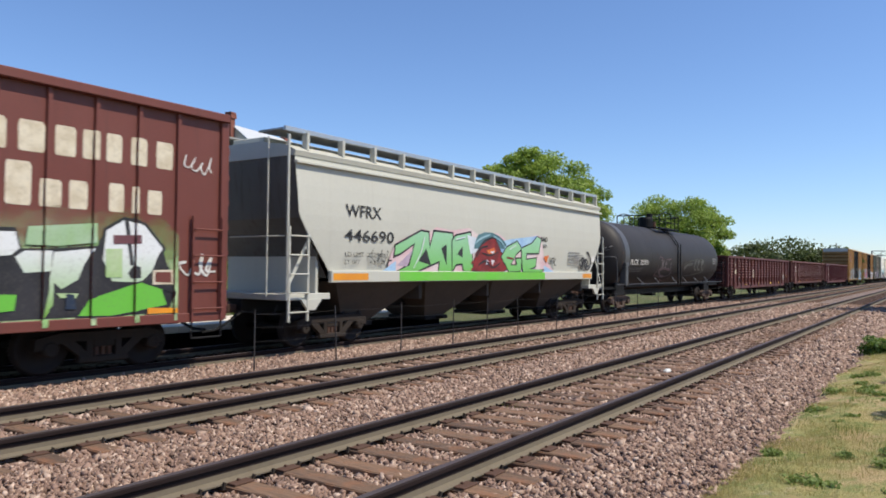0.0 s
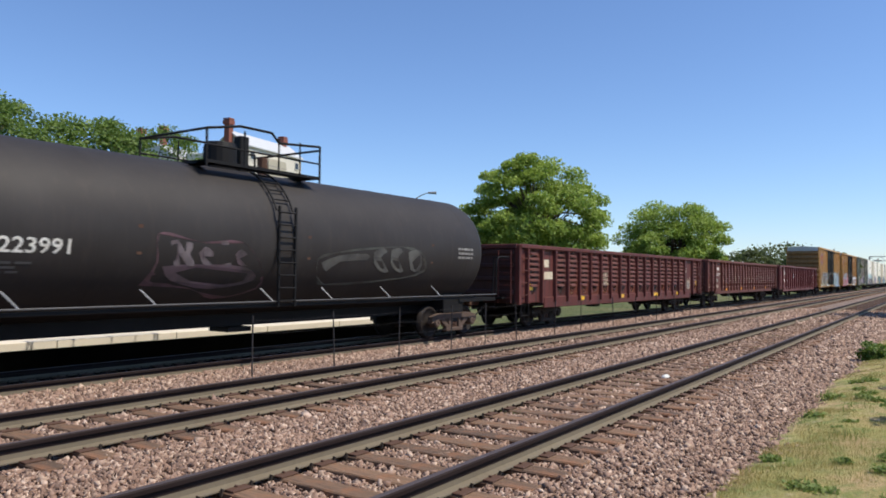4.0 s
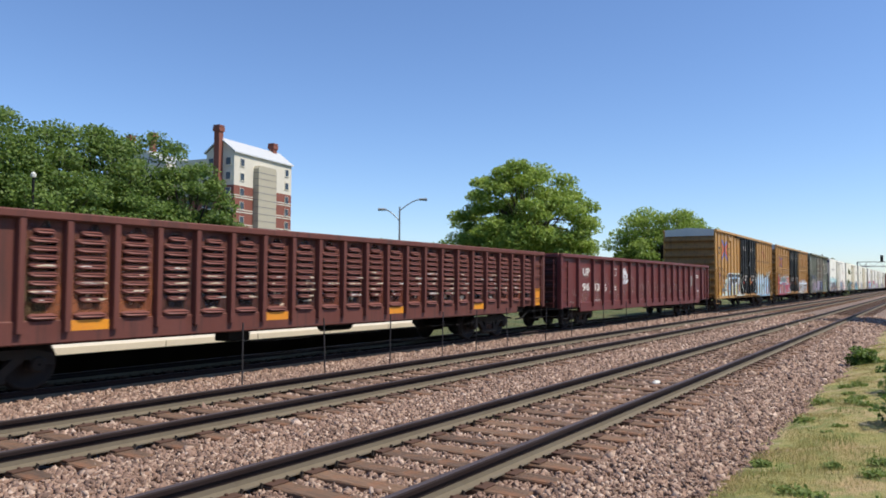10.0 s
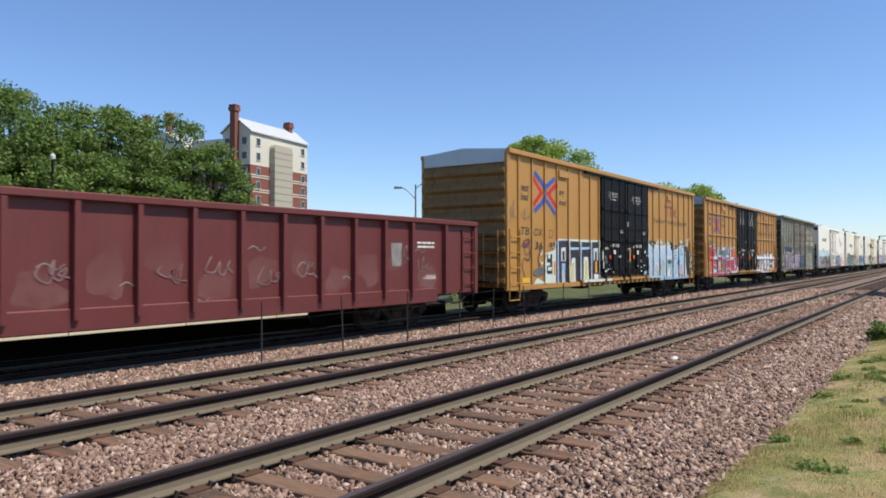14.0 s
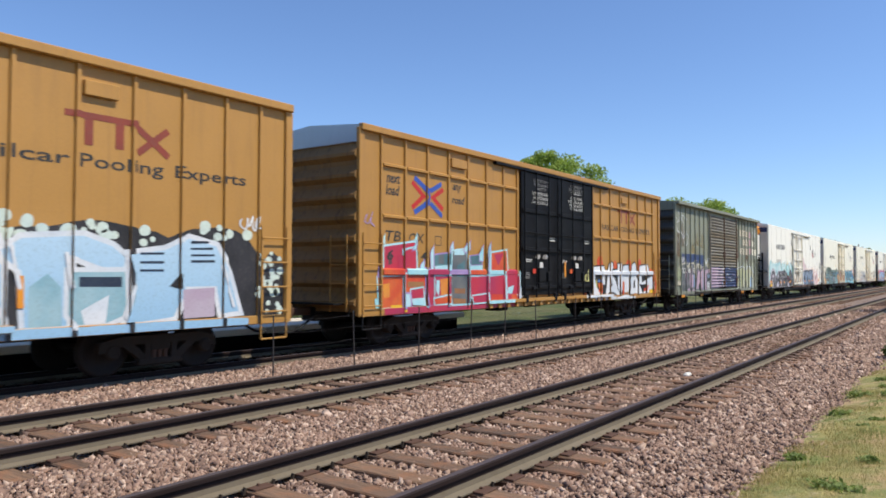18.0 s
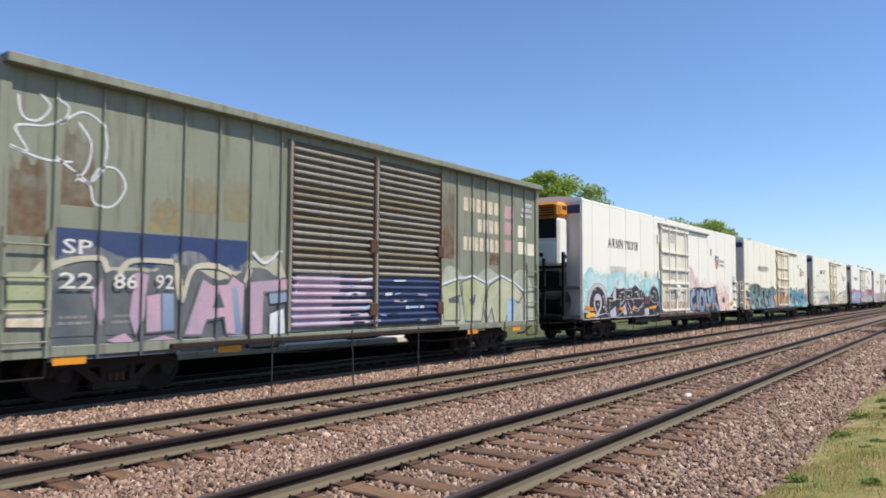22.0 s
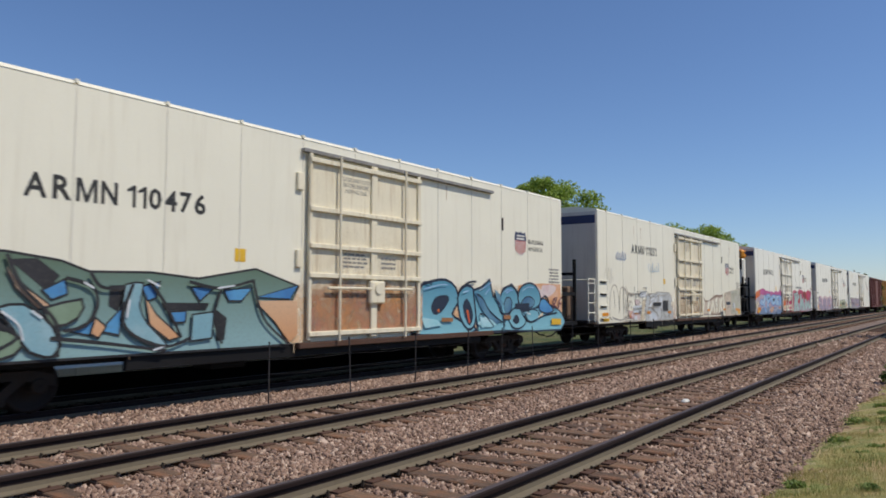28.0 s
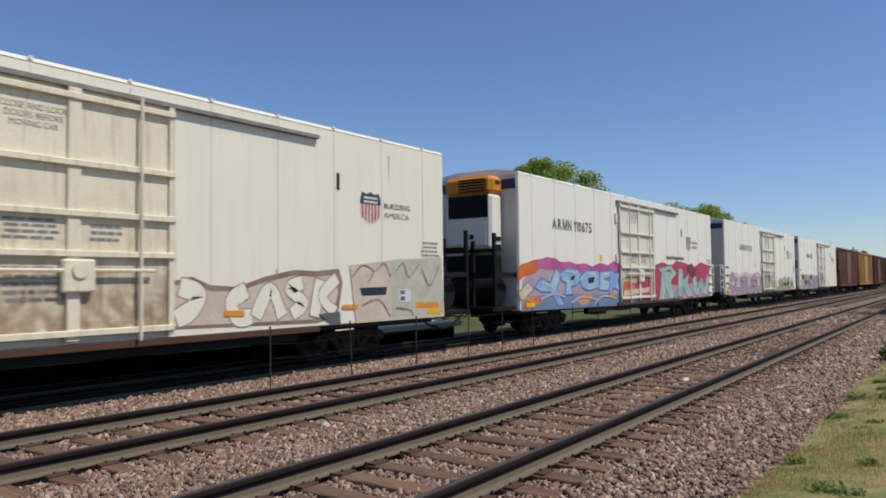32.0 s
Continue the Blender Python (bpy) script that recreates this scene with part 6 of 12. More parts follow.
bar([(6.18, 2.06), (6.54, 2.12)], 0.075, S_BLACK, None, 0)
bar([(6.36, 2.08), (6.29, 1.81)], 0.075, S_BLACK, None, 0)
bar([(6.43, 1.91), (6.58, 2.01), (6.47, 2.09), (6.34, 1.96), (6.40, 1.84), (6.66, 1.89)], 0.075, S_BLACK, None, 0)
bar([(6.53, 2.41), (6.76, 2.24), (6.84, 2.02), (6.73, 1.82), (6.51, 1.74), (6.33, 1.79)], 0.075, S_BLACK, None, 0)
lay("lettering_block", bars(5.30, 6.32, 1.86, 2.26, 6, 61), car, M_LETGREY, "faint stencilled notice", y=-1.575, lift=0.003)
lay("data_panel", rects((6.91, 7.18, 2.02, 2.24)), car, M_LETWHITE, "pale data panel", y=-1.575, lift=0.003)
letters("BAD", 2.81, 3.31, 2.64, 2.79, car, S_BLACK, y=-1.58, fat=0.02, shear=0.1, label="black sprayed word")
letters("SO", 2.98, 3.26, 2.44, 2.55, car, S_BLACK, y=-1.58, fat=0.02, shear=0.1, label="black sprayed word")
for ln_ in ([(3.49, 2.13), (3.56, 1.91), (3.64, 2.11)], [(3.61, 2.07), (3.80, 2.11), (3.72, 1.90)], [(3.92, 2.10), (3.83, 2.02), (3.83, 1.90), (3.94, 1.88)]):
    bar(ln_, 0.04, S_BLACK, None, 0)

# ---- tank car ----
car, half = railcar("tank_car", "black tank car with faded graffiti and top platform", 28.2, 44.8, 6.75, under=(0.62, 0.9), rusty=True)
TR, TZ = 1.50, 2.36
m = Mesh()
m.smooth = True
prof = [(0.0, -8.25)] + [(TR * math.sin(a), -7.55 - 0.70 * math.cos(a)) for a in [math.pi / 2 * k / 8 for k in range(1, 9)]]
prof += [(TR, x) for x in (-6.0, -3, 0, 3, 6.0)] + [(TR * math.cos(a), 7.35 + 0.70 * math.sin(a)) for a in [math.pi / 2 * k / 8 for k in range(0, 9)]]
m.lathe(prof, (0, 0, TZ), "x", 56)
part("tank_shell", m, M_TANK, car, "weathered black tank shell")
for x in (-6.75, -4.0, 0.0, 3.9, 6.7):
    ws_ = Mesh()
    ws_.smooth = True
    part("weld_seam", ws_.lathe([(TR - 0.01, x - 0.03), (TR + 0.006, x), (TR - 0.01, x + 0.03)], (0, 0, TZ), "x", 56), M_TANK, car)
gb = Mesh()
gb.smooth = True
gb.lathe([(TR + 0.006, -7.35), (TR + 0.006, -6.85)], (0, 0, TZ), "x", 56)
part("grey_band", gb, M_TANKGREY, car, "dull grey repainted band")
for s in (-1, 1):
    part("side_sill", Mesh().box(-7.2, 7.2, min(s * 1.38, s * 1.46), max(s * 1.38, s * 1.46), 1.06, 1.12), M_BLACK, car)
    hr = Mesh().pipe([(-8.28, s * 1.50, 1.16), (8.28, s * 1.50, 1.16)], 0.018)
    part("handrail", hr, M_TANKGREY, car)
    for x in (-5.2, -3.0, -0.4, 1.3, 3.3, 5.4):
        part("rail_bracket", Mesh().pipe([(x, s * 1.50, 1.16), (x - 0.18, s * 1.32, 1.42)], 0.016), M_STEEL, car)
    for e in (-1, 1):
        part("saddle", Mesh().box(e * 6.75 - 0.5, e * 6.75 + 0.5, min(s * 0.2, s * 1.02), max(s * 0.2, s * 1.02), 0.66, 1.2, 0.02), M_BLACK, car)
        part("end_rail", Mesh().pipe([(e * 8.28, s * 1.5, 1.16), (e * 8.28, s * 1.5, 2.08), (e * 8.36, s * 1.5, 2.22), (e * 8.52, s * 1.5, 2.27), (e * 9.0, s * 1.5, 2.27), (e * 9.0, s * 1.0, 2.27), (e * 9.0, s * 0.95, 1.04)], 0.02), M_TANKGREY if e < 0 else M_BLACK, car)
    part("ladder", ladder(-0.30, 0.14, 1.05, 3.05, 8, s * 1.54 if s < 0 else 1.52), M_BLACK, car)
def over(x, a):
    """A point a little off the shell, at the angle a above its middle."""
    return (x, -(TR + 0.07) * math.cos(a), TZ + (TR + 0.07) * math.sin(a))


part("ladder", [Mesh().pipe([over(x, 0.40 + 0.16 * k) for k in range(8)], 0.022) for x in (-0.30, 0.14)] + [Mesh().rod(over(-0.30, 0.56 + 0.16 * k), over(0.14, 0.56 + 0.16 * k), 0.016) for k in range(7)], M_BLACK, car, "ladder curving over the shell")
for a_, c_ in ((-9.0, -7.0), (7.0, 9.0)):
    part("end_platform", Mesh().box(a_, c_, -1.06, 1.06, 0.95, 1.05), M_BLACK, car)
top = part("top_platform", Mesh().box(-1.7, 1.3, -1.05, -0.75, 3.78, 3.84).box(-1.7, 1.3, 0.75, 1.05, 3.78, 3.84).box(-1.7, -1.4, -1.05, 1.05, 3.78, 3.84).box(1.0, 1.3, -1.05, 1.05, 3.78, 3.84), M_BLACK, car, "grated top platform")
rl = Mesh()
for y in (-1.05, 1.05):
    rl.pipe([(-1.7, y, 3.7), (-1.7, y, 4.42), (-0.9, y, 4.58), (-0.1, y, 4.58), (0.1, y, 4.4), (1.3, y, 4.5), (1.3, y, 3.7)], 0.026)
    rl.pipe([(-1.7, y, 4.12), (1.3, y, 4.12)], 0.018)
    for x in (-0.8, 0.1, 0.7):
        rl.pipe([(x, y, 3.8), (x, y, 4.5)], 0.02)
for x in (-1.7, 1.3):
    rl.pipe([(x, -1.05, 4.42), (x, 1.05, 4.42)], 0.024)
part("guard_rail", rl, M_BLACK, top)
part("valve_housing", Mesh().lathe([(0.02, 4.42), (0.30, 4.40), (0.34, 4.30), (0.34, 3.8)], (-0.55, 0, 0), "z", 18), M_BLACK, top)
part("vent_stack", Mesh().box(-0.12, 0.12, -0.12, 0.12, 3.8, 4.62, 0.02), M_BLACK, top)
part("relief_valve", Mesh().rod((0.6, 0, 3.8), (0.6, 0, 4.25), 0.12, 10), M_RUST, top)
part("outlet_valve", Mesh().rod((-0.2, 0, 0.55), (-0.2, 0, 0.95), 0.16, 10).box(-0.5, 0.1, -0.3, 0.3, 0.5, 0.6), M_BLACK, car)
part("brake_valve_box", Mesh().box(-7.45, -7.15, -1.56, -1.3, 1.1, 1.9, 0.03).box(-7.5, -7.08, -1.58, -1.4, 1.9, 2.05, 0.02), M_TANKGREY, car, "grey valve box")


def wrap(ob):
    """Bends flat paint work round the tank shell."""
    for p in ob.data.vertices:
        r_ = TR + (-p.co.y - 1.0) * 0.5
        a = (p.co.z - TZ) / TR
        p.co.y, p.co.z = -r_ * math.cos(a), TZ + r_ * math.sin(a)
    return ob


for w_, xa_, xb_ in (("PLCX", -6.66, -5.72), ("223991", -5.50, -4.46)):
    wrap(lay("lettering", (fit_box(word_mesh(w_, 0.012)[0], xa_, xb_, 1.97, 2.21), word_mesh(w_, 0.012)[1]), car, M_LETWHITE, y=-1.0, lift=0.01))
wrap(lay("lettering_block", bars(-6.65, -5.0, 1.62, 1.84, 3, 8), car, M_TANKGREY, y=-1.0, lift=0.01))
wrap(lay("lettering_block", bars(6.2, 7.0, 2.1, 2.45, 3, 9), car, M_LETGREY, y=-1.0, lift=0.01))
S_FADE1 = spray("faded_mauve_spray", (0.15, 0.10, 0.12), (0.05, 0.04, 0.045))
S_FADE2 = spray("faded_grey_spray", (0.12, 0.12, 0.11), (0.045, 0.042, 0.04))
S_FADE4 = spray("faded_white_spray", (0.20, 0.17, 0.18), (0.10, 0.075, 0.085), scale=3)
S_FADE5 = spray("faded_green_spray", (0.075, 0.082, 0.070), (0.038, 0.035, 0.031), scale=2.2)
S_FADE3 = spray("faded_brown_spray", (0.13, 0.062, 0.078), (0.045, 0.028, 0.032), scale=2.2)
def faded(pts, mat, k, up):
    """A soft-edged faded patch on the shell."""
    ln = smooth_line([*pts, pts[0]], k)[:-1] if k else pts
    wrap(lay("graffiti_fill", (ln, [tuple(range(len(ln)))]), car, mat, "faded sprayed patch", y=-1.0, lift=up))


faded([(-3.16, 1.43), (-2.96, 1.88), (-3.01, 2.30), (-2.79, 2.40), (-2.10, 2.26), (-1.17, 2.30), (-0.57, 1.73), (-0.56, 1.31), (-1.46, 1.07), (-2.08, 1.34)], S_FADE3, 3, 0.008)
faded([(-2.83, 1.80), (-2.25, 1.85), (-1.04, 1.82), (-0.73, 1.53), (-1.69, 1.34), (-2.57, 1.53)], S_FADE1, 3, 0.012)
faded([(-2.74, 2.25), (-2.60, 2.28), (-2.42, 2.07), (-2.43, 2.25), (-2.30, 2.24), (-2.19, 1.82), (-2.34, 1.82), (-2.56, 2.04), (-2.48, 1.82), (-2.60, 1.82)], S_FADE4, 0, 0.016)
faded([(-2.14, 2.06), (-2.02, 2.18), (-1.84, 2.09), (-1.84, 2.00), (-2.02, 2.00), (-1.81, 1.85), (-2.02, 1.86)], S_FADE4, 2, 0.016)
faded([(-1.69, 2.30), (-1.53, 2.30), (-1.37, 1.82), (-1.53, 1.81)], S_FADE4, 0, 0.016)
faded([(-1.33, 2.07), (-1.21, 2.16), (-1.05, 2.06), (-1.22, 1.98), (-1.00, 1.84), (-1.23, 1.87)], S_FADE1, 2, 0.016)
faded([(1.10, 1.42), (0.86, 2.03), (1.50, 2.20), (2.59, 2.33), (4.23, 2.38), (4.80, 2.02), (4.52, 1.66), (2.12, 1.41)], S_FADE5, 3, 0.008)
faded([(0.99, 1.95), (1.52, 2.12), (2.42, 2.18), (2.46, 2.04), (1.56, 1.98), (1.19, 1.75)], S_FADE2, 2, 0.012)
faded([(2.68, 2.23), (2.98, 2.34), (3.15, 2.24), (2.94, 2.11), (3.34, 1.77), (3.02, 1.77), (2.71, 1.98)], S_FADE2, 2, 0.016)
faded([(3.31, 2.29), (3.59, 2.36), (3.77, 2.26), (3.59, 2.11), (3.92, 1.78), (3.63, 1.78), (3.34, 1.99)], S_FADE2, 2, 0.016)
faded([(3.98, 2.26), (4.32, 2.34), (4.58, 2.13), (4.57, 1.79), (4.19, 1.83)], S_FADE2, 2, 0.016)
for n_, (x_, z_, w_) in enumerate(((-7.62, 2.80, 0.22), (-7.26, 2.80, 0.30), (-7.58, 2.66, 0.36))):   # stencils on the rounded head
    me_ = []
    for k in range(7):
        a_ = x_ + w_ * k / 6
        u_ = 0.62 + (a_ + 7.65) * 0.5
        me_.append((-7.57 - 0.70 * math.cos(u_) - 0.012, -(TR + 0.014) * math.sin(u_) * math.cos((z_ - TZ) / TR), TZ + (TR + 0.014) * math.sin(u_) * math.sin((z_ - TZ) / TR)))
    st_ = Mesh()
    for p_, r_ in zip(me_, me_[1:]):
        st_.rod(p_, r_, 0.020 if n_ < 2 else 0.008, 5)
    part("lettering_block", st_, M_LETGREY, car)
for x in (-3.35, -7.6, 0.55, 5.0):
    wrap(lay("reflector", rects((x, x + 0.09, 2.0, 2.5)), car, M_RUST, "", y=-1.0, lift=0.012))

# ---- gondolas ----
BLOOM = mist("rust_bloom", (0.20, 0.056, 0.024), (0.12, 0.035, 0.022), 1.6, 2.9, 0.65, 1.1, 1.1)
SOOT2 = mist("dark_grime_film", (0.03, 0.016, 0.013), (0.05, 0.02, 0.016), 1.5, 3.0, 0.7, 1.0, 1.3)
# Soot, plus the shadow in the gaps between ridges, painted as one film.
SOOT_SHADE = mist("soot_shade_film", (0.010, 0.006, 0.005), (0.022, 0.010, 0.008), 2.2, 3.4, 0.95, 0.5, 3.0)
# Gondola ends: dirty red paint, darkened further to hold the ends' shade.
M_GONDEND = paint("grimy_shaded_oxide", (0.060, 0.018, 0.014), (0.02, 0.012, 0.010), 1.0, 0.75, 0.7)


def gondola(name, label, left, right, mat, ribs, z0, z1, truck_x, louvred, plain=(), rib_w=0.13, rows_=7, low=False):
    car, half = railcar(name, label, left, right, truck_x)
    for s in (-1, 1):
        y0, y1 = sorted((s * 1.40, s * 1.46))
        part("side_wall", Mesh().box(-half, half, y0, y1, z0, z1 - 0.02), mat, car)
        y0, y1 = sorted((s * 1.38, s * 1.585))
        part("top_chord", Mesh().box(-half, half, y0, y1, z1 - 0.13, z1, 0.02), mat, car)
        y0, y1 = sorted((s * 1.42, s * 1.49))
        part("side_sill", Mesh().box(-half + 1.8, half - 1.8, y0, y1, z0 - 0.20, z0 + 0.16, 0.02), mat, car)
        x0, x1 = sorted((s * (half - 0.06), s * half))
        part("end_wall", Mesh().box(x0, x1, -1.4, 1.4, z0, z1 - 0.05), M_GONDEND, car)
        for k in range(4):
            z = z0 + 0.25 + 0.42 * k
            part("end_ridge", Mesh().box(min(s * half, s * (half + 0.07)), max(s * half, s * (half + 0.07)), -1.35, 1.35, z, z + 0.16, 0.03), M_GONDEND, car)
        part("end_cap", Mesh().box(min(s * (half - 0.08), s * (half + 0.09)), max(s * (half - 0.08), s * (half + 0.09)), -1.45, 1.45, z1 - 0.14, z1, 0.02), mat, car)
        xa, xb = sorted((s * (half - 0.15), s * (half - 0.65)))
        part("ladder", ladder(xa, xb, z0 + 0.05, z1 - 0.25, 4, -1.50), mat, car)
        for sy in (-1, 1):
            part("corner_post", Mesh().box(min(s * (half - 0.12), s * (half + 0.04)), max(s * (half - 0.12), s * (half + 0.04)), min(sy * 1.38, sy * 1.55), max(sy * 1.38, sy * 1.55), z0 - 0.05, z1 - 0.02, 0.015), mat, car)
        xe = s * (half + 0.15)
        part("end_ladder", [Mesh().rod((xe, y, z0), (xe, y, z1 - 0.2), 0.02) for y in (-1.3, -0.85)] + [Mesh().rod((xe, -1.30, z0 + 0.15 + 0.4 * k), (xe, -0.85, z0 + 0.15 + 0.4 * k), 0.016) for k in range(4)], mat, car)
        part("step", step(xa, xb, z0 - 0.4, z0, -1.5), M_BLACK, car)
        part("end_platform", Mesh().box(min(s * half, s * (half + 0.35)), max(s * half, s * (half + 0.35)), -1.1, 1.1, 0.98, 1.04), M_BLACK, car)
    part("floor", Mesh().box(-half + 0.02, half - 0.02, -1.4, 1.4, z0 - 0.02, z0 + 0.08), M_RUST, car)
    rib_me = Mesh().prism([(-rib_w / 2, -1.455), (-rib_w / 2 + 0.02, -1.57), (rib_w / 2 - 0.02, -1.57), (rib_w / 2, -1.455)], z0 - 0.02, z1 - 0.12, "z").data("rib", mat)
    for x in ribs:
        part("rib", rib_me, None, car, at=(x, 0, 0))
        part("rib", rib_me, None, car, at=pose(x, 0, 0, 0, 0, 180))
    if louvred:
        shared, wear = {}, random.Random(int(left))
        for a, c in zip(ribs, ribs[1:]):
            if any(p0 <= (a + c) / 2 <= p1 for p0, p1 in plain):
                continue
            hw = round((c - a) / 2 - rib_w / 2 - 0.06, 3)
            if hw not in shared:
                made = []
                for k_ in (0.72, 1.0):   # short end ridges, long middle ones
                    w_ = hw * k_
                    made.append(Mesh().add([(-w_, -1.455, -0.02), (-w_ * 0.7, -1.455, -0.045), (w_ * 0.7, -1.455, -0.045), (w_, -1.455, -0.02), (w_, -1.455, 0.02), (w_ * 0.7, -1.455, 0.05), (-w_ * 0.7, -1.455, 0.05), (-w_, -1.455, 0.02),
                                            (-w_ * 0.92, -1.52, -0.012), (-w_ * 0.65, -1.548, -0.03), (w_ * 0.65, -1.548, -0.03), (w_ * 0.92, -1.52, -0.012), (w_ * 0.92, -1.52, 0.008), (w_ * 0.65, -1.54, 0.012), (-w_ * 0.65, -1.54, 0.012), (-w_ * 0.92, -1.52, 0.008)],
                                           [(q, (q + 1) % 8, 8 + (q + 1) % 8, 8 + q) for q in range(8)] + [tuple(range(8, 16))]).data("pressed_ridge", M_RIDGE))
                shared[hw] = made
            # Darkens the sheet behind the ridges: soot and their painted-in shadow.
            lay("soot_stain", blob((a + c) / 2, 1.84, hw * 0.98, 0.74, int(a * 10), 20, 0.08), car, SOOT_SHADE, "", (), y=-1.459)
            if wear.random() < 0.75:
                lay("rust_film", rects((a + rib_w / 2 + 0.01, c - rib_w / 2 - 0.01, z0 + 0.2, z1 - 0.15)), car, wear.choice((BLOOM, BLOOM, SOOT2)), "", (), y=-1.4605)
            for k in range(rows_):
                part("pressed_ridge", shared[hw][0 if k in (0, rows_ - 1) else 1], None, car, at=((a + c) / 2, 0, 1.40 + 1.02 * k / (rows_ - 1)))
            if low:
                part("pressed_ridge", shared[hw][1], None, car, at=((a + c) / 2, 0, 1.16))
    part("underframe", Mesh().box(-half + 0.3, half - 0.3, -0.9, 0.9, 0.72, z0 - 0.02), M_BLACK, car)
    part("air_reservoir", Mesh().rod((1.5, 0.5, 0.62), (2.5, 0.5, 0.62), 0.19, 12), M_BLACK, car)
    part("brake_valve", Mesh().box(-2.6, -2.0, -0.8, -0.4, 0.5, 0.8, 0.03), M_BLACK, car)
    return car, half


GY = -1.462
g1r = [-9.7, -8.7] + [-7.7 + 0.998 * i for i in range(15)] + [7.25, 8.7, 9.7]
car, half = gondola("gondola", "rust-red gondola with pressed ridges and yellow labels", 46.17, 66.68, M_GOND, g1r, 0.86, 2.70, 7.4, True, plain=((7.3, 8.6), (-8.6, -7.8)))
GR = ribs_span(g1r, 0.13)
for x, z in ((-5.7, 0.86), (-1.65, 0.86), (2.6, 0.86), (6.0, 0.86)):
    lay("reflector", rects((x, x + 0.5, z, z + 0.13)), car, M_YELREF, "yellow reflector label", (), y=-1.49)
lay("reflector", rects((9.25, 9.65, 1.32, 1.52)), car, M_YELREF, "yellow reflector label", (), y=GY, lift=0.012)
lay("reflector", rects((-9.65, -9.25, 1.25, 1.45)), car, M_YELREF, "yellow reflector label", (), y=GY, lift=0.012)
lay("lettering_block", rects((-8.55, -8.1, 2.0, 2.25), (-8.5, -7.8, 1.6, 1.85)), car, M_LETCREAM, "worn pale lettering", (), y=GY)
tag(car, (), 7.9, 8.45, 1.25, 1.75, M_LETCREAM, 71, 0.045, y=GY)
lay("paint_patch", rects((7.85, 8.25, 1.16, 1.46)), car, M_LETGREY, "grey painted patch", (), y=GY, lift=0.014)
lay("paint_patch", joined([stroke([(7.82, 1.14), (8.28, 1.14), (8.28, 1.48), (7.82, 1.48), (7.82, 1.14)], 0.03)]), car, M_LETCREAM, "pale frame of a patch", (), y=GY, lift=0.017)
lay("lettering_block", bars(7.4, 7.8, 1.9, 2.15, 3, 8), car, M_LETCREAM, "worn pale lettering", (), y=GY)
tag(car, (), -3.5, -3.0, 1.3, 2.0, M_LETCREAM, 72, 0.05, y=GY - 0.06)

g2r = [-9.2, -8.45, -6.95] + [-6.25 + 0.782 * i for i in range(20)] + [9.35]
car, half = gondola("gondola", "faded rust-brown gondola with close-set ribs", 68.11, 88.32, M_GOND2, g2r, 0.95, 2.72, 7.3, True, plain=((-8.4, -7.0),), rows_=9, low=True)
lay("lettering_block", rects((-7.85, -7.62, 2.12, 2.3), (-7.56, -7.4, 2.12, 2.3)), car, M_LETWHITE, "worn white lettering", (), y=GY)
letters("650305", -8.22, -7.28, 1.80, 1.98, car, M_LETWHITE, y=GY)
lay("lettering_block", bars(-8.25, -7.6, 1.42, 1.62, 2, 11), car, spray("mint_stencil", (0.42, 0.56, 0.46), (0.5, 0.6, 0.5)), "pale green stencil", (), y=GY)
for x in (-9.95, -8.2):
    tag(car, (), x, x + 0.6, 1.1, 1.35, M_LETCREAM, 73 + int(x), 0.05, y=GY)
lay("paint_patch", rects((-6.92, -6.55, 1.0, 2.3)), car, spray("ochre_primer", (0.50, 0.36, 0.18), (0.26, 0.12, 0.06)), "ochre primer patch", (), y=GY)
lay("paint_patch", rects((9.42, 9.98, 0.95, 1.5)), car, M_ORANGE, "orange primer patch", (), y=GY)
for k in (3, 8, 13, 18):
    lay("reflector", rects(((g2r[k] + g2r[k + 1]) / 2 - 0.31, (g2r[k] + g2r[k + 1]) / 2 + 0.31, 0.93, 1.09)), car, M_ORANGE, "orange reflector label", (), y=-1.49)
lay("rust_film", rects((-6.88, -4.7, 1.1, 2.5)), car, mist("orange_rust_film", (0.30, 0.10, 0.035), (0.24, 0.07, 0.03), 1.4, 2.6, 0.8, 0.6, 1.5), "orange rust bloom", (), y=GY)
r6 = random.Random(6)
for k in range(120):   # paint scraped pale along the ridges
    q = r6.randrange(1, len(g2r) - 2)
    x = (g2r[q] + g2r[q + 1]) / 2 + r6.uniform(-0.16, 0.16)
    z = 1.40 + 1.02 * r6.choice((0, 1, 2, 2, 3, 3, 4)) / 8 + 0.004
    lay("worn_mark", blob(x, z, r6.uniform(0.03, 0.13), r6.uniform(0.008, 0.018), 700 + k, 10, 0.4), car, M_LETCREAM if k % 3 else M_LETWHITE, "", (), y=-1.552)
for k in range(26):   # and in patches on the sheet
    q = r6.randrange(1, len(g2r) - 2)
    x = (g2r[q] + g2r[q + 1]) / 2 + r6.uniform(-0.2, 0.2)
    lay("worn_mark", blob(x, r6.uniform(1.02, 1.75), r6.uniform(0.03, 0.12), r6.uniform(0.02, 0.08), 900 + k, 12, 0.6), car, M_LETCREAM, "", (), y=GY)
g3r = [-8.75 + 1.0 * 0] + [-7.3 + 1.045 * i for i in range(15)] + [8.75]
car, half = gondola("gondola", "maroon gondola with white lettering and smooth panels", 89.74, 110.24, M_GOND3, g3r, 0.82, 2.74, 7.4, False)
GR = ribs_span(g3r, 0.13)
letters("UP", -8.17, -7.52, 1.97, 2.26, car, M_LETWHITE, y=GY, fat=0.02)
letters("96", -8.22, -7.52, 1.40, 1.69, car, M_LETWHITE, y=GY, fat=0.02)
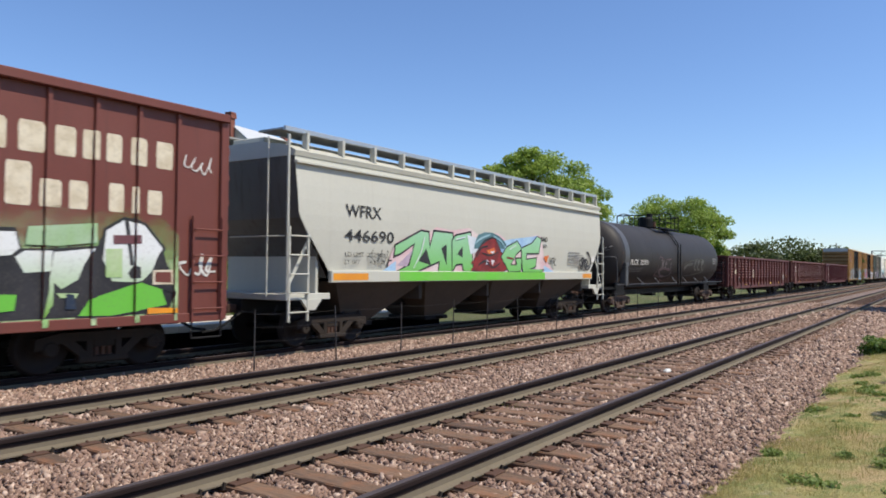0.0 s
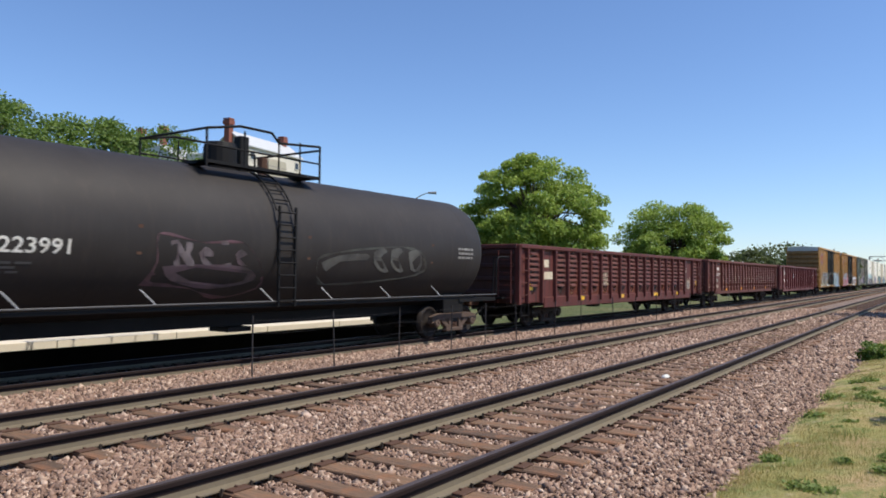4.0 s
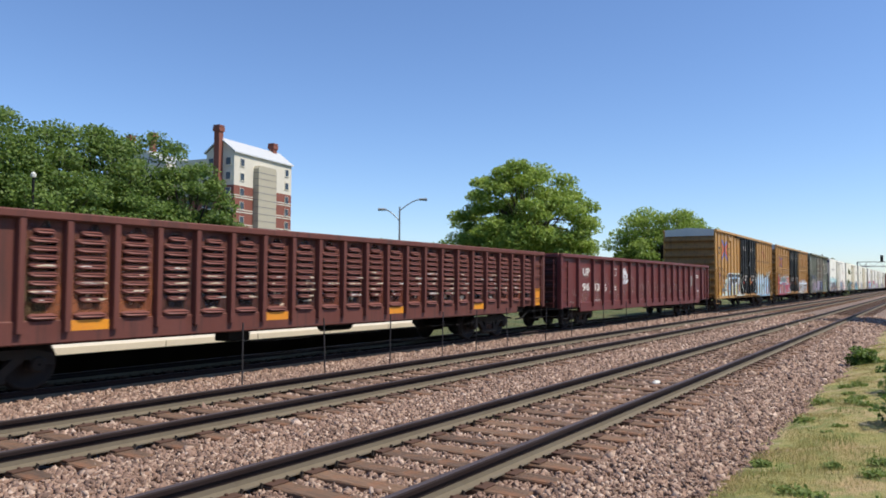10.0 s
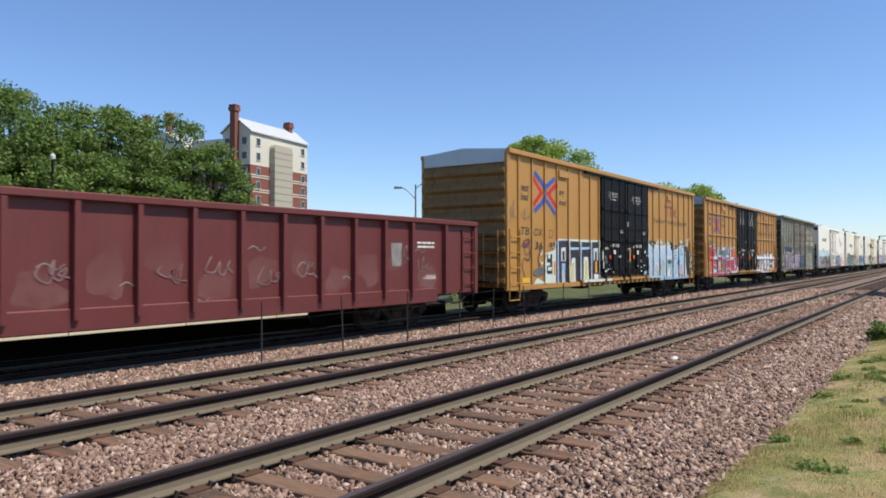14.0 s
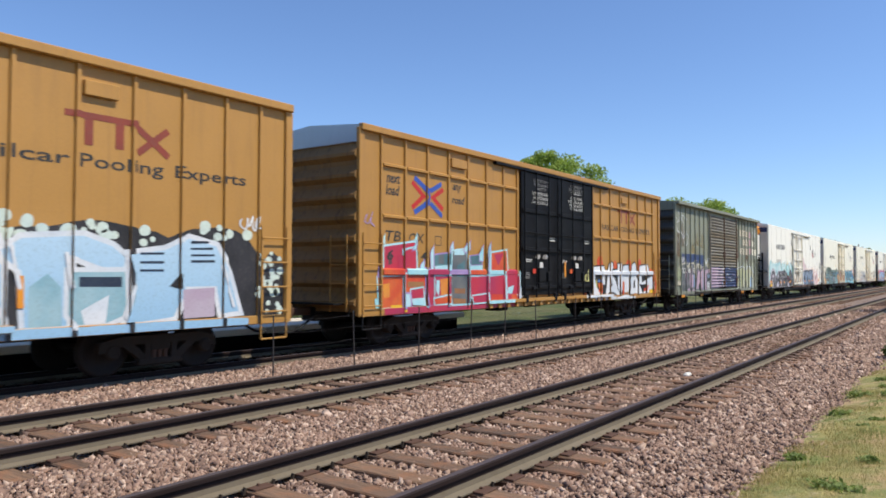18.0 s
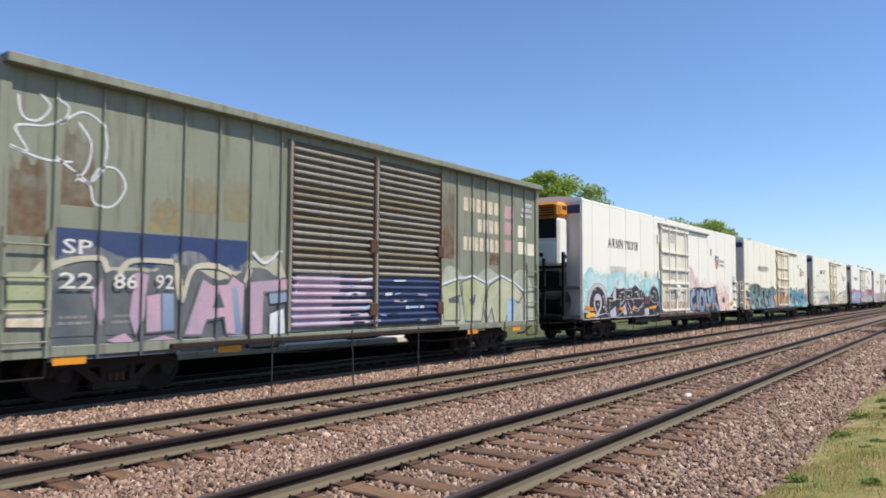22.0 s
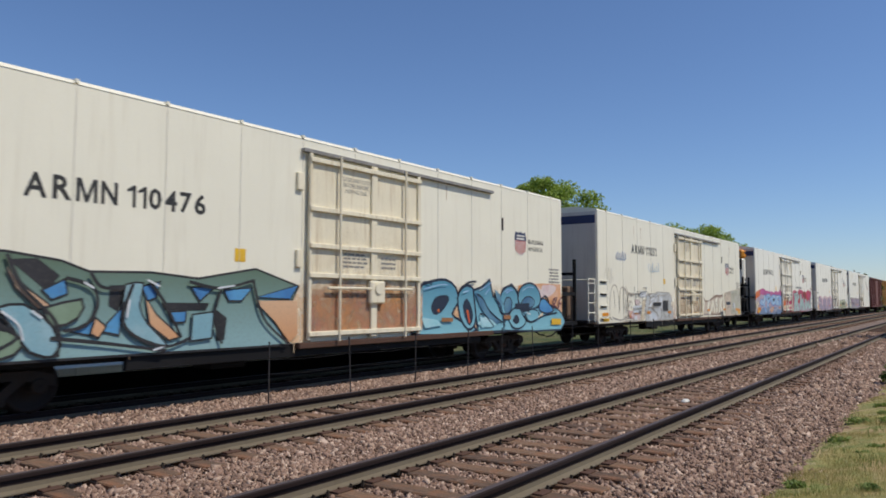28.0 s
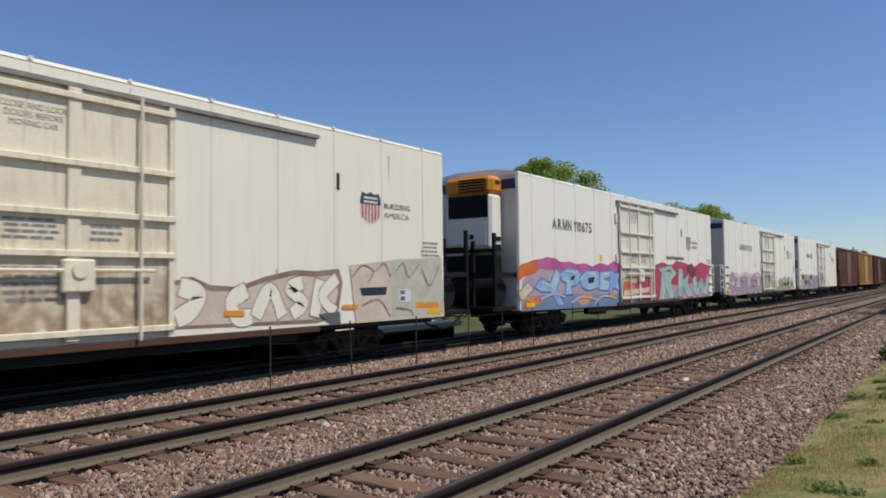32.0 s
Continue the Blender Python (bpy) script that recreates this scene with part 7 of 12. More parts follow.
letters("33", -7.12, -6.50, 1.39, 1.68, car, M_LETWHITE, y=GY, fat=0.02)
letters("6", -6.05, -5.76, 1.37, 1.66, car, M_LETWHITE, y=GY, fat=0.02)
lay("lettering_block", bars(-7.1, -6.45, 0.92, 1.05, 2, 12), car, M_LETWHITE, "small white stencil", (), y=GY)
lay("lettering_block", bars(-5.1, -4.6, 1.35, 1.55, 2, 13), car, M_LETWHITE, "small white stencil", (), y=GY)
lay("stencil_box", joined([stroke([(-4.95, 2.02), (-4.65, 2.02), (-4.65, 2.28), (-4.95, 2.28), (-4.95, 2.02)], 0.03)]), car, M_LETWHITE, "small white stencilled square", (), y=GY)
lay("graffiti_fill", joined([blob(-3.62, 2.05, 0.28, 0.22, 3, 20, 0.3), blob(-3.62, 1.8, 0.36, 0.16, 4), blob(-3.6, 2.26, 0.12, 0.1, 6)]), car, S_WHITE, "white painted shape", (), y=GY)
for p_ in (((-3.8, 2.1), (-3.62, 2.0), (-3.45, 2.12)), ((-3.85, 1.84), (-3.62, 1.92), (-3.4, 1.82)), ((-3.7, 2.24), (-3.6, 2.32), (-3.5, 2.22)), ((-3.75, 1.95), (-3.7, 1.72), (-3.5, 1.7)), ((-3.55, 2.05), (-3.52, 1.8), (-3.35, 1.9))):
    lay("scrawl", brush(smooth_line(p_, 5), 0.035, 0.2), car, M_GOND3, "", (), y=GY, lift=0.007)
for k_ in range(14):   # thin pale scratches
    x_, z_ = -9.4 + 1.3 * k_, 0.98 + 0.31 * ((k_ * 7) % 4)
    lay("scrawl", brush(smooth_line([(x_, z_), (x_ + 0.14, z_ + 0.06), (x_ + 0.3, z_ - 0.03), (x_ + 0.42, z_ + 0.05)], 4), 0.018, 0.4), car, M_LETGREY, "", (), y=GY, lift=0.006)
for i, (x, z) in enumerate(((-2.9, 1.15), (-1.6, 1.35), (0.4, 1.3), (1.4, 1.4), (2.6, 1.2), (3.6, 1.3), (-6.9, 0.95), (-9.2, 1.2), (6.9, 1.7), (7.6, 1.4))):
    tag(car, (), x, x + 0.6, z, z + 0.4, spray("chalk_scrawl", (0.30, 0.20, 0.19), (0.2, 0.1, 0.1)) if i == 0 else bpy.data.materials["chalk_scrawl"], 80 + i, 0.03, y=GY)
lay("emblem", joined([([(6.62, 1.55), (6.95, 1.55), (7.0, 2.1), (6.57, 2.1)], [(0, 1, 2, 3)])]), car, M_LETGREY, "faded shield emblem", (), y=GY)
lay("lettering_block", bars(7.6, 8.4, 1.95, 2.15, 2, 14), car, M_LETWHITE, "white slogan lettering", (), y=GY)
PALEFILM = mist("pale_scuff_film", (0.40, 0.24, 0.22), (0.30, 0.14, 0.13), 1.3, 2.2, 0.32, 0.9, 5.0)
for k, (a_, c_) in enumerate(zip(g3r, g3r[1:])):
    lay("scuff", blob((a_ + c_) / 2, 1.25 + 0.25 * (k % 3), 0.36, 0.3 + 0.08 * (k % 2), 400 + k, 20, 0.3), car, PALEFILM, "", (), y=GY, lift=0.002)
letters("-006", 7.85, 8.4, 1.2, 1.32, car, M_LETWHITE, y=GY)

# ---- yellow boxcars ----
TB_RIBS = [-8.72, -7.85, -6.97, -6.08, -5.20, -4.28, -3.38, -2.60, 2.72, 3.40, 4.25, 5.18, 6.10, 7.0, 7.88, 8.66]


def arrows(car, cx, cz, w, h, ribs):
    """The crossed arrows: two chevrons, red and blue."""
    t = w * 0.095

    def at_(*pts):
        return [(cx + w * p, cz + h * q) for p, q in pts]
    lay("emblem", joined([stroke(at_((-0.48, 0.34), (-0.14, 0.0), (-0.48, -0.34)), t), stroke(at_((0.48, 0.26), (0.16, 0.0), (0.48, -0.30)), t)]), car, M_RED, "red chevron emblem", ribs, lift=0.004)
    lay("emblem", joined([brush(smooth_line(at_((-0.44, 0.50), (-0.10, 0.24), (0.03, 0.0), (-0.10, -0.24), (-0.44, -0.50))), t * 1.05), stroke(at_((0.42, 0.42), (0.10, 0.20)), t), stroke(at_((0.10, -0.20), (0.44, -0.50)), t)]), car, M_BLUE, "blue chevron emblem", ribs, lift=0.007)


def yellow_boxcar(label, left, right, mat, slogan_caps, mark2, banded):
    car, half = boxcar("boxcar", label, left, right, mat, 0.86, 5.03, TB_RIBS, None, 6.95, M_GALV, M_YELEND)
    R = ribs_span(TB_RIBS)
    DY = -1.60
    for a, c in ((-2.44, -0.10), (-0.04, 2.50)):
        d = part("door", Mesh().box(a, c, DY, SHEET, 1.06, 4.76, 0.015), M_DOOR, car, "black plug door leaf")
        for z in (3.60, 2.45, 1.30):
            part("door_bar", Mesh().box(a + 0.02, c - 0.02, DY - 0.045, DY + 0.01, z - 0.06, z + 0.06, 0.012), M_DOOR, d)
        for x in (a + 0.10, (a + c) / 2 - 0.35, (a + c) / 2 + 0.45, c - 0.12):
            part("lock_rod", Mesh().rod((x, DY - 0.06, 1.0), (x, DY - 0.06, 4.8), 0.024, 8), M_DOOR, d)
        part("lock_box", Mesh().box((a + c) / 2 - 0.2, (a + c) / 2 + 0.25, DY - 0.08, DY, 1.45, 1.9, 0.02), M_DOOR, d)
        cx = (a + c) / 2
        for z_ in (2.95, 2.42):   # thin operating rods and their guides
            part("operating_rod", Mesh().rod((a + 0.05, DY - 0.07, z_), (c - 0.05, DY - 0.07, z_ - 0.02), 0.016, 6), M_DOOR, d)
        for x_, z_ in ((cx - 0.25, 2.24), (cx + 0.22, 2.24)):
            part("latch_ear", Mesh().prism([(x_ - 0.10, z_ - 0.06), (x_ + 0.02, z_ - 0.08), (x_ + 0.08, z_ + 0.02), (x_ - 0.02, z_ + 0.06)], DY - 0.10, DY, "y"), S_SILVER, d, "bare metal latch ear")
        for x_, z_, w_, h_ in ((cx - 0.02, 1.35, 0.42, 0.16), (cx + 0.42, 1.62, 0.16, 0.30), (cx - 0.5, 1.28, 0.22, 0.10)):
            part("latch_block", Mesh().box(x_ - w_ / 2, x_ + w_ / 2, DY - 0.10, DY, z_ - h_ / 2, z_ + h_ / 2, 0.02), M_DOOR, d)
        part("door_guide", Mesh().box(cx - 1.0, cx - 0.84, DY - 0.08, DY, 0.86, 1.12, 0.02).box(cx + 0.84, cx + 1.0, DY - 0.08, DY, 0.86, 1.12, 0.02), M_DOOR, d)
        if banded:
            
            for ln, xa_, xb_, z_ in (("CLOSE THIS DOOR", -1.72, -0.74, 4.52), ("BEFORE CLOSING", -1.70, -0.76, 4.40), ("MAIN DOOR", -1.55, -0.90, 4.28)) if a < -1 else (("CLOSE AND LOCK", 0.80, 1.70, 4.58), ("BOTH DOORS BEFORE", 0.70, 1.80, 4.46)):
                letters(ln, xa_, xb_, z_, z_ + 0.085, car, M_LETGREY, y=DY, fat=0.0)
            if a < -1:
                lines = (("CIERRE ESTA PUERTA", -1.79, -0.67, 4.12), ("ANTES DE CERRAR", -1.72, -0.74, 3.98), ("LA PUERTA PRINCIPAL", -1.80, -0.66, 3.84))
            else:
                lines = (("MOVING CAR", 0.89, 1.58, 4.35), ("CIERRE Y PONGA", 0.80, 1.71, 4.18), ("EL SEGURO EN AMBAS", 0.68, 1.88, 4.06), ("PUERTAS ANTES DE", 0.75, 1.85, 3.94), ("MOVER EL CARRO", 0.80, 1.79, 3.82))
            for ln, xa_, xb_, z_ in lines:
                letters(ln, xa_, xb_, z_, z_ + 0.092, car, M_LETWHITE, y=DY, fat=0.0)
        else:
            lines = ("CLOSE THIS DOOR", "BEFORE CLOSING", "MAIN DOOR") if a < -1 else ("CLOSE AND LOCK", "BOTH DOORS BEFORE", "MOVING CAR")
            for k, ln in enumerate(lines):
                w_ = 0.032 * len(ln)
                letters(ln, cx - 0.05 - w_, cx - 0.05 + w_, 4.19 - 0.115 * k, 4.27 - 0.115 * k, car, M_LETWHITE, y=DY, fat=0.0)
        lay("placard", rects((cx - 0.13, cx + 0.08, 1.84, 2.06)), car, M_LETWHITE, "white placard", (), y=DY, lift=0.05)
        lay("placard", rects((cx - 0.56, cx - 0.38, 1.72, 1.86)), car, S_FLAME, "orange-red placard", (), y=DY, lift=0.05)
        lay("lettering_block", bars(a + 0.15, a + 0.62, 2.05, 2.15, 2, int(a * 7)), car, M_LETWHITE, "", (), y=DY)
        lay("lettering_block", bars(a + 0.15, a + 0.50, 1.55, 1.75, 4, int(a * 5)), car, M_LETGREY, "", (), y=DY)
        lay("lettering_block", bars(c - 0.6, c - 0.2, 2.7, 2.85, 2, int(a * 9)), car, M_LETWHITE, "", (), y=DY)
    lay("reflector", rects((0.28, 0.38, 1.62, 2.1)), car, M_ORANGE, "orange reflector strip", (), y=DY, lift=0.05)
    part("door_track", Mesh().box(-3.9, 3.9, -1.64, -1.50, 4.78, 4.86, 0.01), M_DOOR, car)
    part("lower_track", Mesh().box(-4.3, 4.3, -1.66, -1.50, 0.88, 0.98, 0.01), mat, car)
    tabs = Mesh()
    for i in range(18):
        tabs.box(-4.2 + 0.48 * i, -4.05 + 0.48 * i, -1.62, -1.5, 0.76, 0.88)
    part("track_brackets", tabs, mat, car, kind="stuff")
    if banded:
        for k, (a, c) in enumerate(list(zip(TB_RIBS[:7], TB_RIBS[1:8])) + list(zip(TB_RIBS[8:15], TB_RIBS[9:16]))):   # low ribs, sprayed over
            part("cross_rib", Mesh().prism([(-1.60, 1.69), (SHEET, 1.66), (SHEET, 1.84), (-1.60, 1.80)], a + 0.05, c - 0.05), S_WHITE if k >= 7 else (S_FLAME, S_CYAN, S_CRIM, S_PURPLE)[k % 4], car, "cross rib sprayed over with paint")
        for z in (4.20, 3.02):
            for a, c in list(zip(TB_RIBS[:7], TB_RIBS[1:8])) + list(zip(TB_RIBS[8:15], TB_RIBS[9:16])):
                part("cross_rib", Mesh().prism([(RIB - 0.02, z - 0.03), (SHEET, z - 0.05), (SHEET, z + 0.05), (RIB - 0.02, z + 0.02)], a + 0.05, c - 0.05), mat, car)
    letters("next", -8.52, -8.02, 3.80, 4.02, car, M_LETBLACK, R, shear=0.2, fat=0.02)
    letters("load", -8.54, -8.04, 3.52, 3.76, car, M_LETBLACK, R, shear=0.2, fat=0.02)
    letters("any", -5.88, -5.48, 3.80, 4.02, car, M_LETBLACK, R, shear=0.2, fat=0.02)
    letters("road", -5.90, -5.32, 3.52, 3.72, car, M_LETBLACK, R, shear=0.2, fat=0.02)
    arrows(car, -6.93, 3.84 if not banded else 3.60, 1.62 if not banded else 1.25, 1.22 if not banded else 0.84, R)
    letters("TB", -8.55, -7.98, 2.46, 2.70, car, M_LETBLACK, R, shear=0.15)
    letters("OX", -7.68, -7.08, 2.44, 2.68, car, M_LETBLACK, R, shear=0.15)
    if mark2:
        for wd, x0, x1 in mark2:
            letters(wd, x0, x1, 2.02, 2.26, car, M_LETBLACK, R, shear=0.15, lift=0.013)
    lay("stencil_box", joined([stroke([(-6.62, 2.42), (-6.38, 2.42), (-6.38, 2.64), (-6.62, 2.64), (-6.62, 2.42)], 0.02)]), car, M_LETBLACK, "small stencilled square", R)
    words = ("RAILCAR", "POOLING", "EXPERTS") if slogan_caps else ("Railcar", "Pooling", "Experts")
    for wd, x0, x1 in zip(words, (3.52, 5.22, 6.86), (5.08, 6.64, 8.34)):
        letters(wd, x0, x1, 3.32 - (0.07 if wd == "Pooling" or wd == "Experts" else 0), 3.52, car, M_LETBLACK, R)
    lay("emblem", joined([stroke([(5.02, 4.10), (6.15, 4.10)], 0.10), stroke([(5.36, 4.08), (5.36, 3.70)], 0.14), stroke([(5.86, 4.08), (5.86, 3.70)], 0.14), stroke([(6.15, 4.05), (6.70, 3.66)], 0.11), stroke([(6.68, 4.05), (6.20, 3.66)], 0.11)]), car, M_OXRED, "dark red emblem", R, lift=0.005)
    for x0, x1, z in ((-6.0, -5.3, 4.45), (5.25, 5.8, 4.40)):
        part("route_board", Mesh().box(x0, x1, -1.60, -1.5, z, z + 0.23, 0.01), mat, car)
    return car, R


car, R = yellow_boxcar("yellow boxcar with black doors and white block graffiti", 111.9, 130.72, M_YEL, False, (("36", -7.64, -7.10), ("93", -6.62, -6.18)), False)
area, bar = mural(car, "pale blue and black sprayed block letter", R)
area([(-7.03, 0.93), (-7.00, 1.69), (-6.84, 1.92), (-6.39, 1.97), (-6.19, 2.28), (-5.95, 2.39), (-2.59, 2.41), (-2.45, 1.95), (-2.48, 0.93)], S_MINT)
area([(-6.80, 1.87), (-6.41, 1.87), (-6.40, 1.22), (-6.79, 1.23)], S_BLACK)
area([(-6.71, 1.87), (-6.54, 1.87), (-6.54, 1.73), (-6.71, 1.73)], S_MINT)
area([(-6.80, 1.60), (-6.58, 1.60), (-6.57, 1.50), (-6.80, 1.50)], S_MINT)
area([(-6.71, 1.46), (-6.46, 1.46), (-6.46, 1.33), (-6.71, 1.34)], S_MINT)
area([(-6.31, 1.62), (-6.18, 1.62), (-6.18, 1.18), (-6.31, 1.19)], M_ORANGE)
area([(-6.13, 2.29), (-5.97, 2.30), (-5.95, 0.95), (-6.11, 0.96)], S_PALEBLUE, S_WHITE, 0.03)
area([(-5.94, 2.31), (-5.24, 2.34), (-5.19, 0.93), (-5.91, 0.93)], S_BLACK, S_PURPLE, 0.03)
area([(-5.75, 2.09), (-5.42, 2.11), (-5.41, 1.64), (-5.75, 1.64)], S_WHITE)
area([(-5.67, 1.98), (-5.49, 1.99), (-5.49, 1.66), (-5.66, 1.66)], S_BLACK)
area([(-5.72, 1.57), (-5.45, 1.56), (-5.44, 0.93), (-5.71, 0.93)], S_PALEBLUE)
area([(-5.66, 1.32), (-5.57, 1.32), (-5.56, 0.93), (-5.65, 0.93)], S_YELLOW)
area([(-5.20, 2.31), (-5.05, 2.31), (-5.03, 1.11), (-5.18, 1.11)], S_LILAC, S_WHITE, 0.03)
area([(-5.04, 2.32), (-4.33, 2.33), (-4.32, 0.93), (-5.02, 0.93)], S_BLACK)
area([(-5.05, 2.11), (-4.33, 2.13), (-4.32, 2.04), (-5.05, 2.02)], S_PALEBLUE)
area([(-5.11, 0.93), (-5.09, 1.31), (-4.91, 1.74), (-4.66, 1.75), (-4.62, 0.93)], S_WHITE)
area([(-5.04, 0.96), (-4.98, 1.55), (-4.77, 1.60), (-4.76, 0.95)], S_YELLOW)
area([(-4.32, 2.31), (-4.16, 2.31), (-4.14, 0.96), (-4.29, 0.96)], S_PALEBLUE, S_WHITE, 0.03)
area([(-4.13, 2.31), (-3.44, 2.32), (-3.41, 0.93), (-4.11, 0.93)], S_BLACK)
area([(-4.14, 2.13), (-3.43, 2.15), (-3.43, 2.06), (-4.14, 2.04)], S_PALEBLUE)
area([(-3.97, 0.99), (-3.95, 1.79), (-3.58, 1.78), (-3.53, 0.98)], S_WHITE)
area([(-3.86, 1.01), (-3.86, 1.67), (-3.65, 1.66), (-3.63, 1.00)], S_YELLOW)
area([(-3.41, 2.32), (-3.26, 2.33), (-3.24, 0.97), (-3.39, 0.97)], S_PALEBLUE, S_WHITE, 0.03)
area([(-3.22, 2.33), (-2.63, 2.33), (-2.59, 0.93), (-3.20, 0.96)], S_BLACK)
area([(-3.10, 2.10), (-2.72, 2.11), (-2.71, 1.66), (-3.09, 1.66)], S_WHITE)
area([(-2.99, 1.98), (-2.81, 1.99), (-2.81, 1.60), (-2.99, 1.60)], S_BLACK)
area([(-2.96, 1.62), (-2.79, 1.63), (-2.78, 1.21), (-2.95, 1.21)], M_ORANGE)
area([(-3.07, 1.16), (-2.61, 1.15), (-2.61, 0.93), (-3.06, 0.93)], S_WHITE)
area, bar = mural(car, "dark thin sprayed scribble", R, base=0.012)
bar([(-8.45, 2.11), (-8.33, 2.26), (-8.05, 2.33), (-7.99, 2.23), (-8.18, 2.10), (-8.43, 2.12)], 0.07, S_MAROON, None, 0)
bar([(-8.41, 2.19), (-8.22, 2.17), (-8.03, 2.26)], 0.09, S_MAROON, None, 0)
bar([(-8.03, 2.17), (-7.94, 1.85), (-8.05, 1.67), (-8.33, 1.75), (-8.44, 1.59), (-8.39, 1.33), (-8.16, 1.01)], 0.035, S_MAROON, None, 0)
bar([(-8.33, 2.07), (-8.24, 1.84), (-8.01, 1.93)], 0.03, S_MAROON, None, 0)
bar([(-8.25, 1.67), (-8.02, 1.72), (-7.98, 1.97)], 0.03, S_MAROON, None, 0)
bar([(-7.34, 2.07), (-7.27, 1.93), (-7.41, 1.77), (-7.32, 1.43)], 0.06, S_MAROON, None, 0)
area([(-7.72, 1.36), (-7.37, 1.44), (-7.00, 1.41), (-7.03, 1.24), (-7.36, 1.17), (-7.68, 1.21)], S_SLATE, None, 0, 2)
area([(-7.27, 1.86), (-7.22, 1.91), (-7.17, 1.86), (-7.22, 1.81)], S_MINT, None, 0, 2)
area([(-7.18, 1.93), (-7.13, 1.97), (-7.09, 1.93), (-7.13, 1.89)], S_MINT, None, 0, 2)
area([(-7.24, 1.57), (-7.18, 1.63), (-7.12, 1.57), (-7.18, 1.51)], S_MINT, None, 0, 2)
area([(-7.13, 1.60), (-7.09, 1.64), (-7.06, 1.60), (-7.09, 1.57)], S_MINT, None, 0, 2)
area([(-7.32, 1.64), (-7.29, 1.67), (-7.25, 1.64), (-7.29, 1.60)], S_MINT, None, 0, 2)
area([(-7.73, 0.93), (-7.53, 1.10), (-7.28, 1.05), (-6.97, 0.95), (-6.96, 0.93)], S_MINT, None, 0, 2)
tag(car, R, -9.35, -8.85, 2.8, 3.6, S_SLATE, 45, 0.025)
tag(car, R, -8.5, -7.9, 2.85, 3.3, S_SLATE, 46, 0.02)
lay("placard", rects((-8.45, -7.98, 0.98, 1.14)), car, M_YELREF, "yellow label", R, lift=0.016)
lay("graffiti_cloud", hull(2.6, 8.6, 0.76, 2.52, 9, top=0.10), car, S_BLACK, "black sprayed background", R)
lay("graffiti_cloud", hull(8.2, 9.28, 0.78, 2.12, 5, top=0.1), car, S_BLACK, "black sprayed background", R, lift=0.0035)
area, bar = mural(car, "sky blue sprayed letter with white edge", R)
area([(2.09, 1.50), (2.86, 1.77), (3.30, 1.24), (3.00, 1.41), (2.59, 1.17), (2.48, 0.93), (3.96, 0.93), (3.34, 1.33)], S_SKY, S_WHITE, 0.075)
area([(2.68, 2.37), (3.27, 2.16), (3.50, 2.06), (3.54, 1.86), (3.85, 0.95), (3.57, 0.93), (3.09, 1.60), (2.81, 1.77), (2.63, 2.03)], S_SKY, S_WHITE, 0.085)
area([(3.08, 2.04), (3.32, 2.00), (3.25, 1.69)], S_WHITE)
area([(3.64, 2.13), (3.82, 2.26), (4.06, 2.26), (4.15, 2.06), (4.17, 1.08), (3.95, 1.46), (3.79, 1.51), (3.55, 1.83)], S_SKY, S_WHITE, 0.075)
area([(3.76, 1.43), (3.95, 1.46), (4.17, 1.05), (4.17, 0.93), (3.87, 0.93)], S_TEALPALE, S_WHITE, 0.07)
area([(4.15, 2.03), (4.42, 2.20), (5.31, 2.27), (5.77, 2.12), (5.98, 1.95), (5.95, 1.73), (5.58, 1.81), (5.10, 1.98), (5.07, 0.93), (4.48, 0.93), (4.42, 1.74), (4.20, 1.89)], S_SKY, S_WHITE, 0.085)
area([(4.52, 1.50), (4.78, 1.70), (4.98, 1.50), (5.00, 0.93), (4.53, 0.93)], S_TEALPALE)
area([(5.10, 1.72), (5.98, 1.73), (6.02, 1.06), (5.67, 0.93), (5.22, 0.93), (5.09, 1.09)], S_TEALPALE, S_WHITE, 0.075)
area([(5.23, 1.65), (5.93, 1.65), (5.93, 1.49), (5.23, 1.50)], S_NIGHT)
area([(5.28, 1.14), (5.72, 1.37), (5.67, 0.93), (5.34, 0.93)], S_WHITE)
area([(6.04, 2.00), (6.69, 2.09), (7.14, 2.30), (7.70, 2.18), (7.96, 1.72), (8.20, 1.02), (7.81, 1.00), (7.71, 1.48), (7.08, 1.48), (6.86, 0.98), (6.42, 0.94), (6.28, 0.93), (6.00, 0.93), (6.19, 1.49)], S_SKY, S_WHITE, 0.085)
area([(7.00, 1.43), (7.67, 1.46), (7.68, 0.95), (7.01, 0.94)], S_LILAC)
area([(6.77, 1.49), (6.99, 1.71), (7.00, 1.43)], S_BLACK)
area([(7.17, 2.26), (7.54, 2.27), (7.54, 2.23), (7.17, 2.21)], S_NIGHT)
area([(7.17, 2.14), (7.62, 2.16), (7.62, 2.12), (7.17, 2.11)], S_NIGHT)
area([(7.17, 2.03), (7.65, 2.04), (7.66, 2.01), (7.17, 2.00)], S_NIGHT)
area([(7.18, 1.93), (7.66, 1.94), (7.66, 1.90), (7.18, 1.89)], S_NIGHT)
area([(6.23, 2.04), (6.66, 2.05), (6.66, 2.02), (6.23, 2.01)], S_NIGHT)
area([(6.23, 1.90), (6.66, 1.91), (6.66, 1.87), (6.23, 1.87)], S_NIGHT)
area([(6.23, 1.77), (6.66, 1.77), (6.66, 1.74), (6.23, 1.74)], S_NIGHT)
area([(4.36, 1.67), (4.45, 1.67), (4.46, 1.21), (4.37, 1.21)], M_ORANGE)
bar([(3.20, 2.18), (3.29, 1.78)], 0.06, S_WHITE, None, 0, 0)
bar([(3.47, 1.96), (3.79, 1.23)], 0.06, S_WHITE, None, 0, 0)
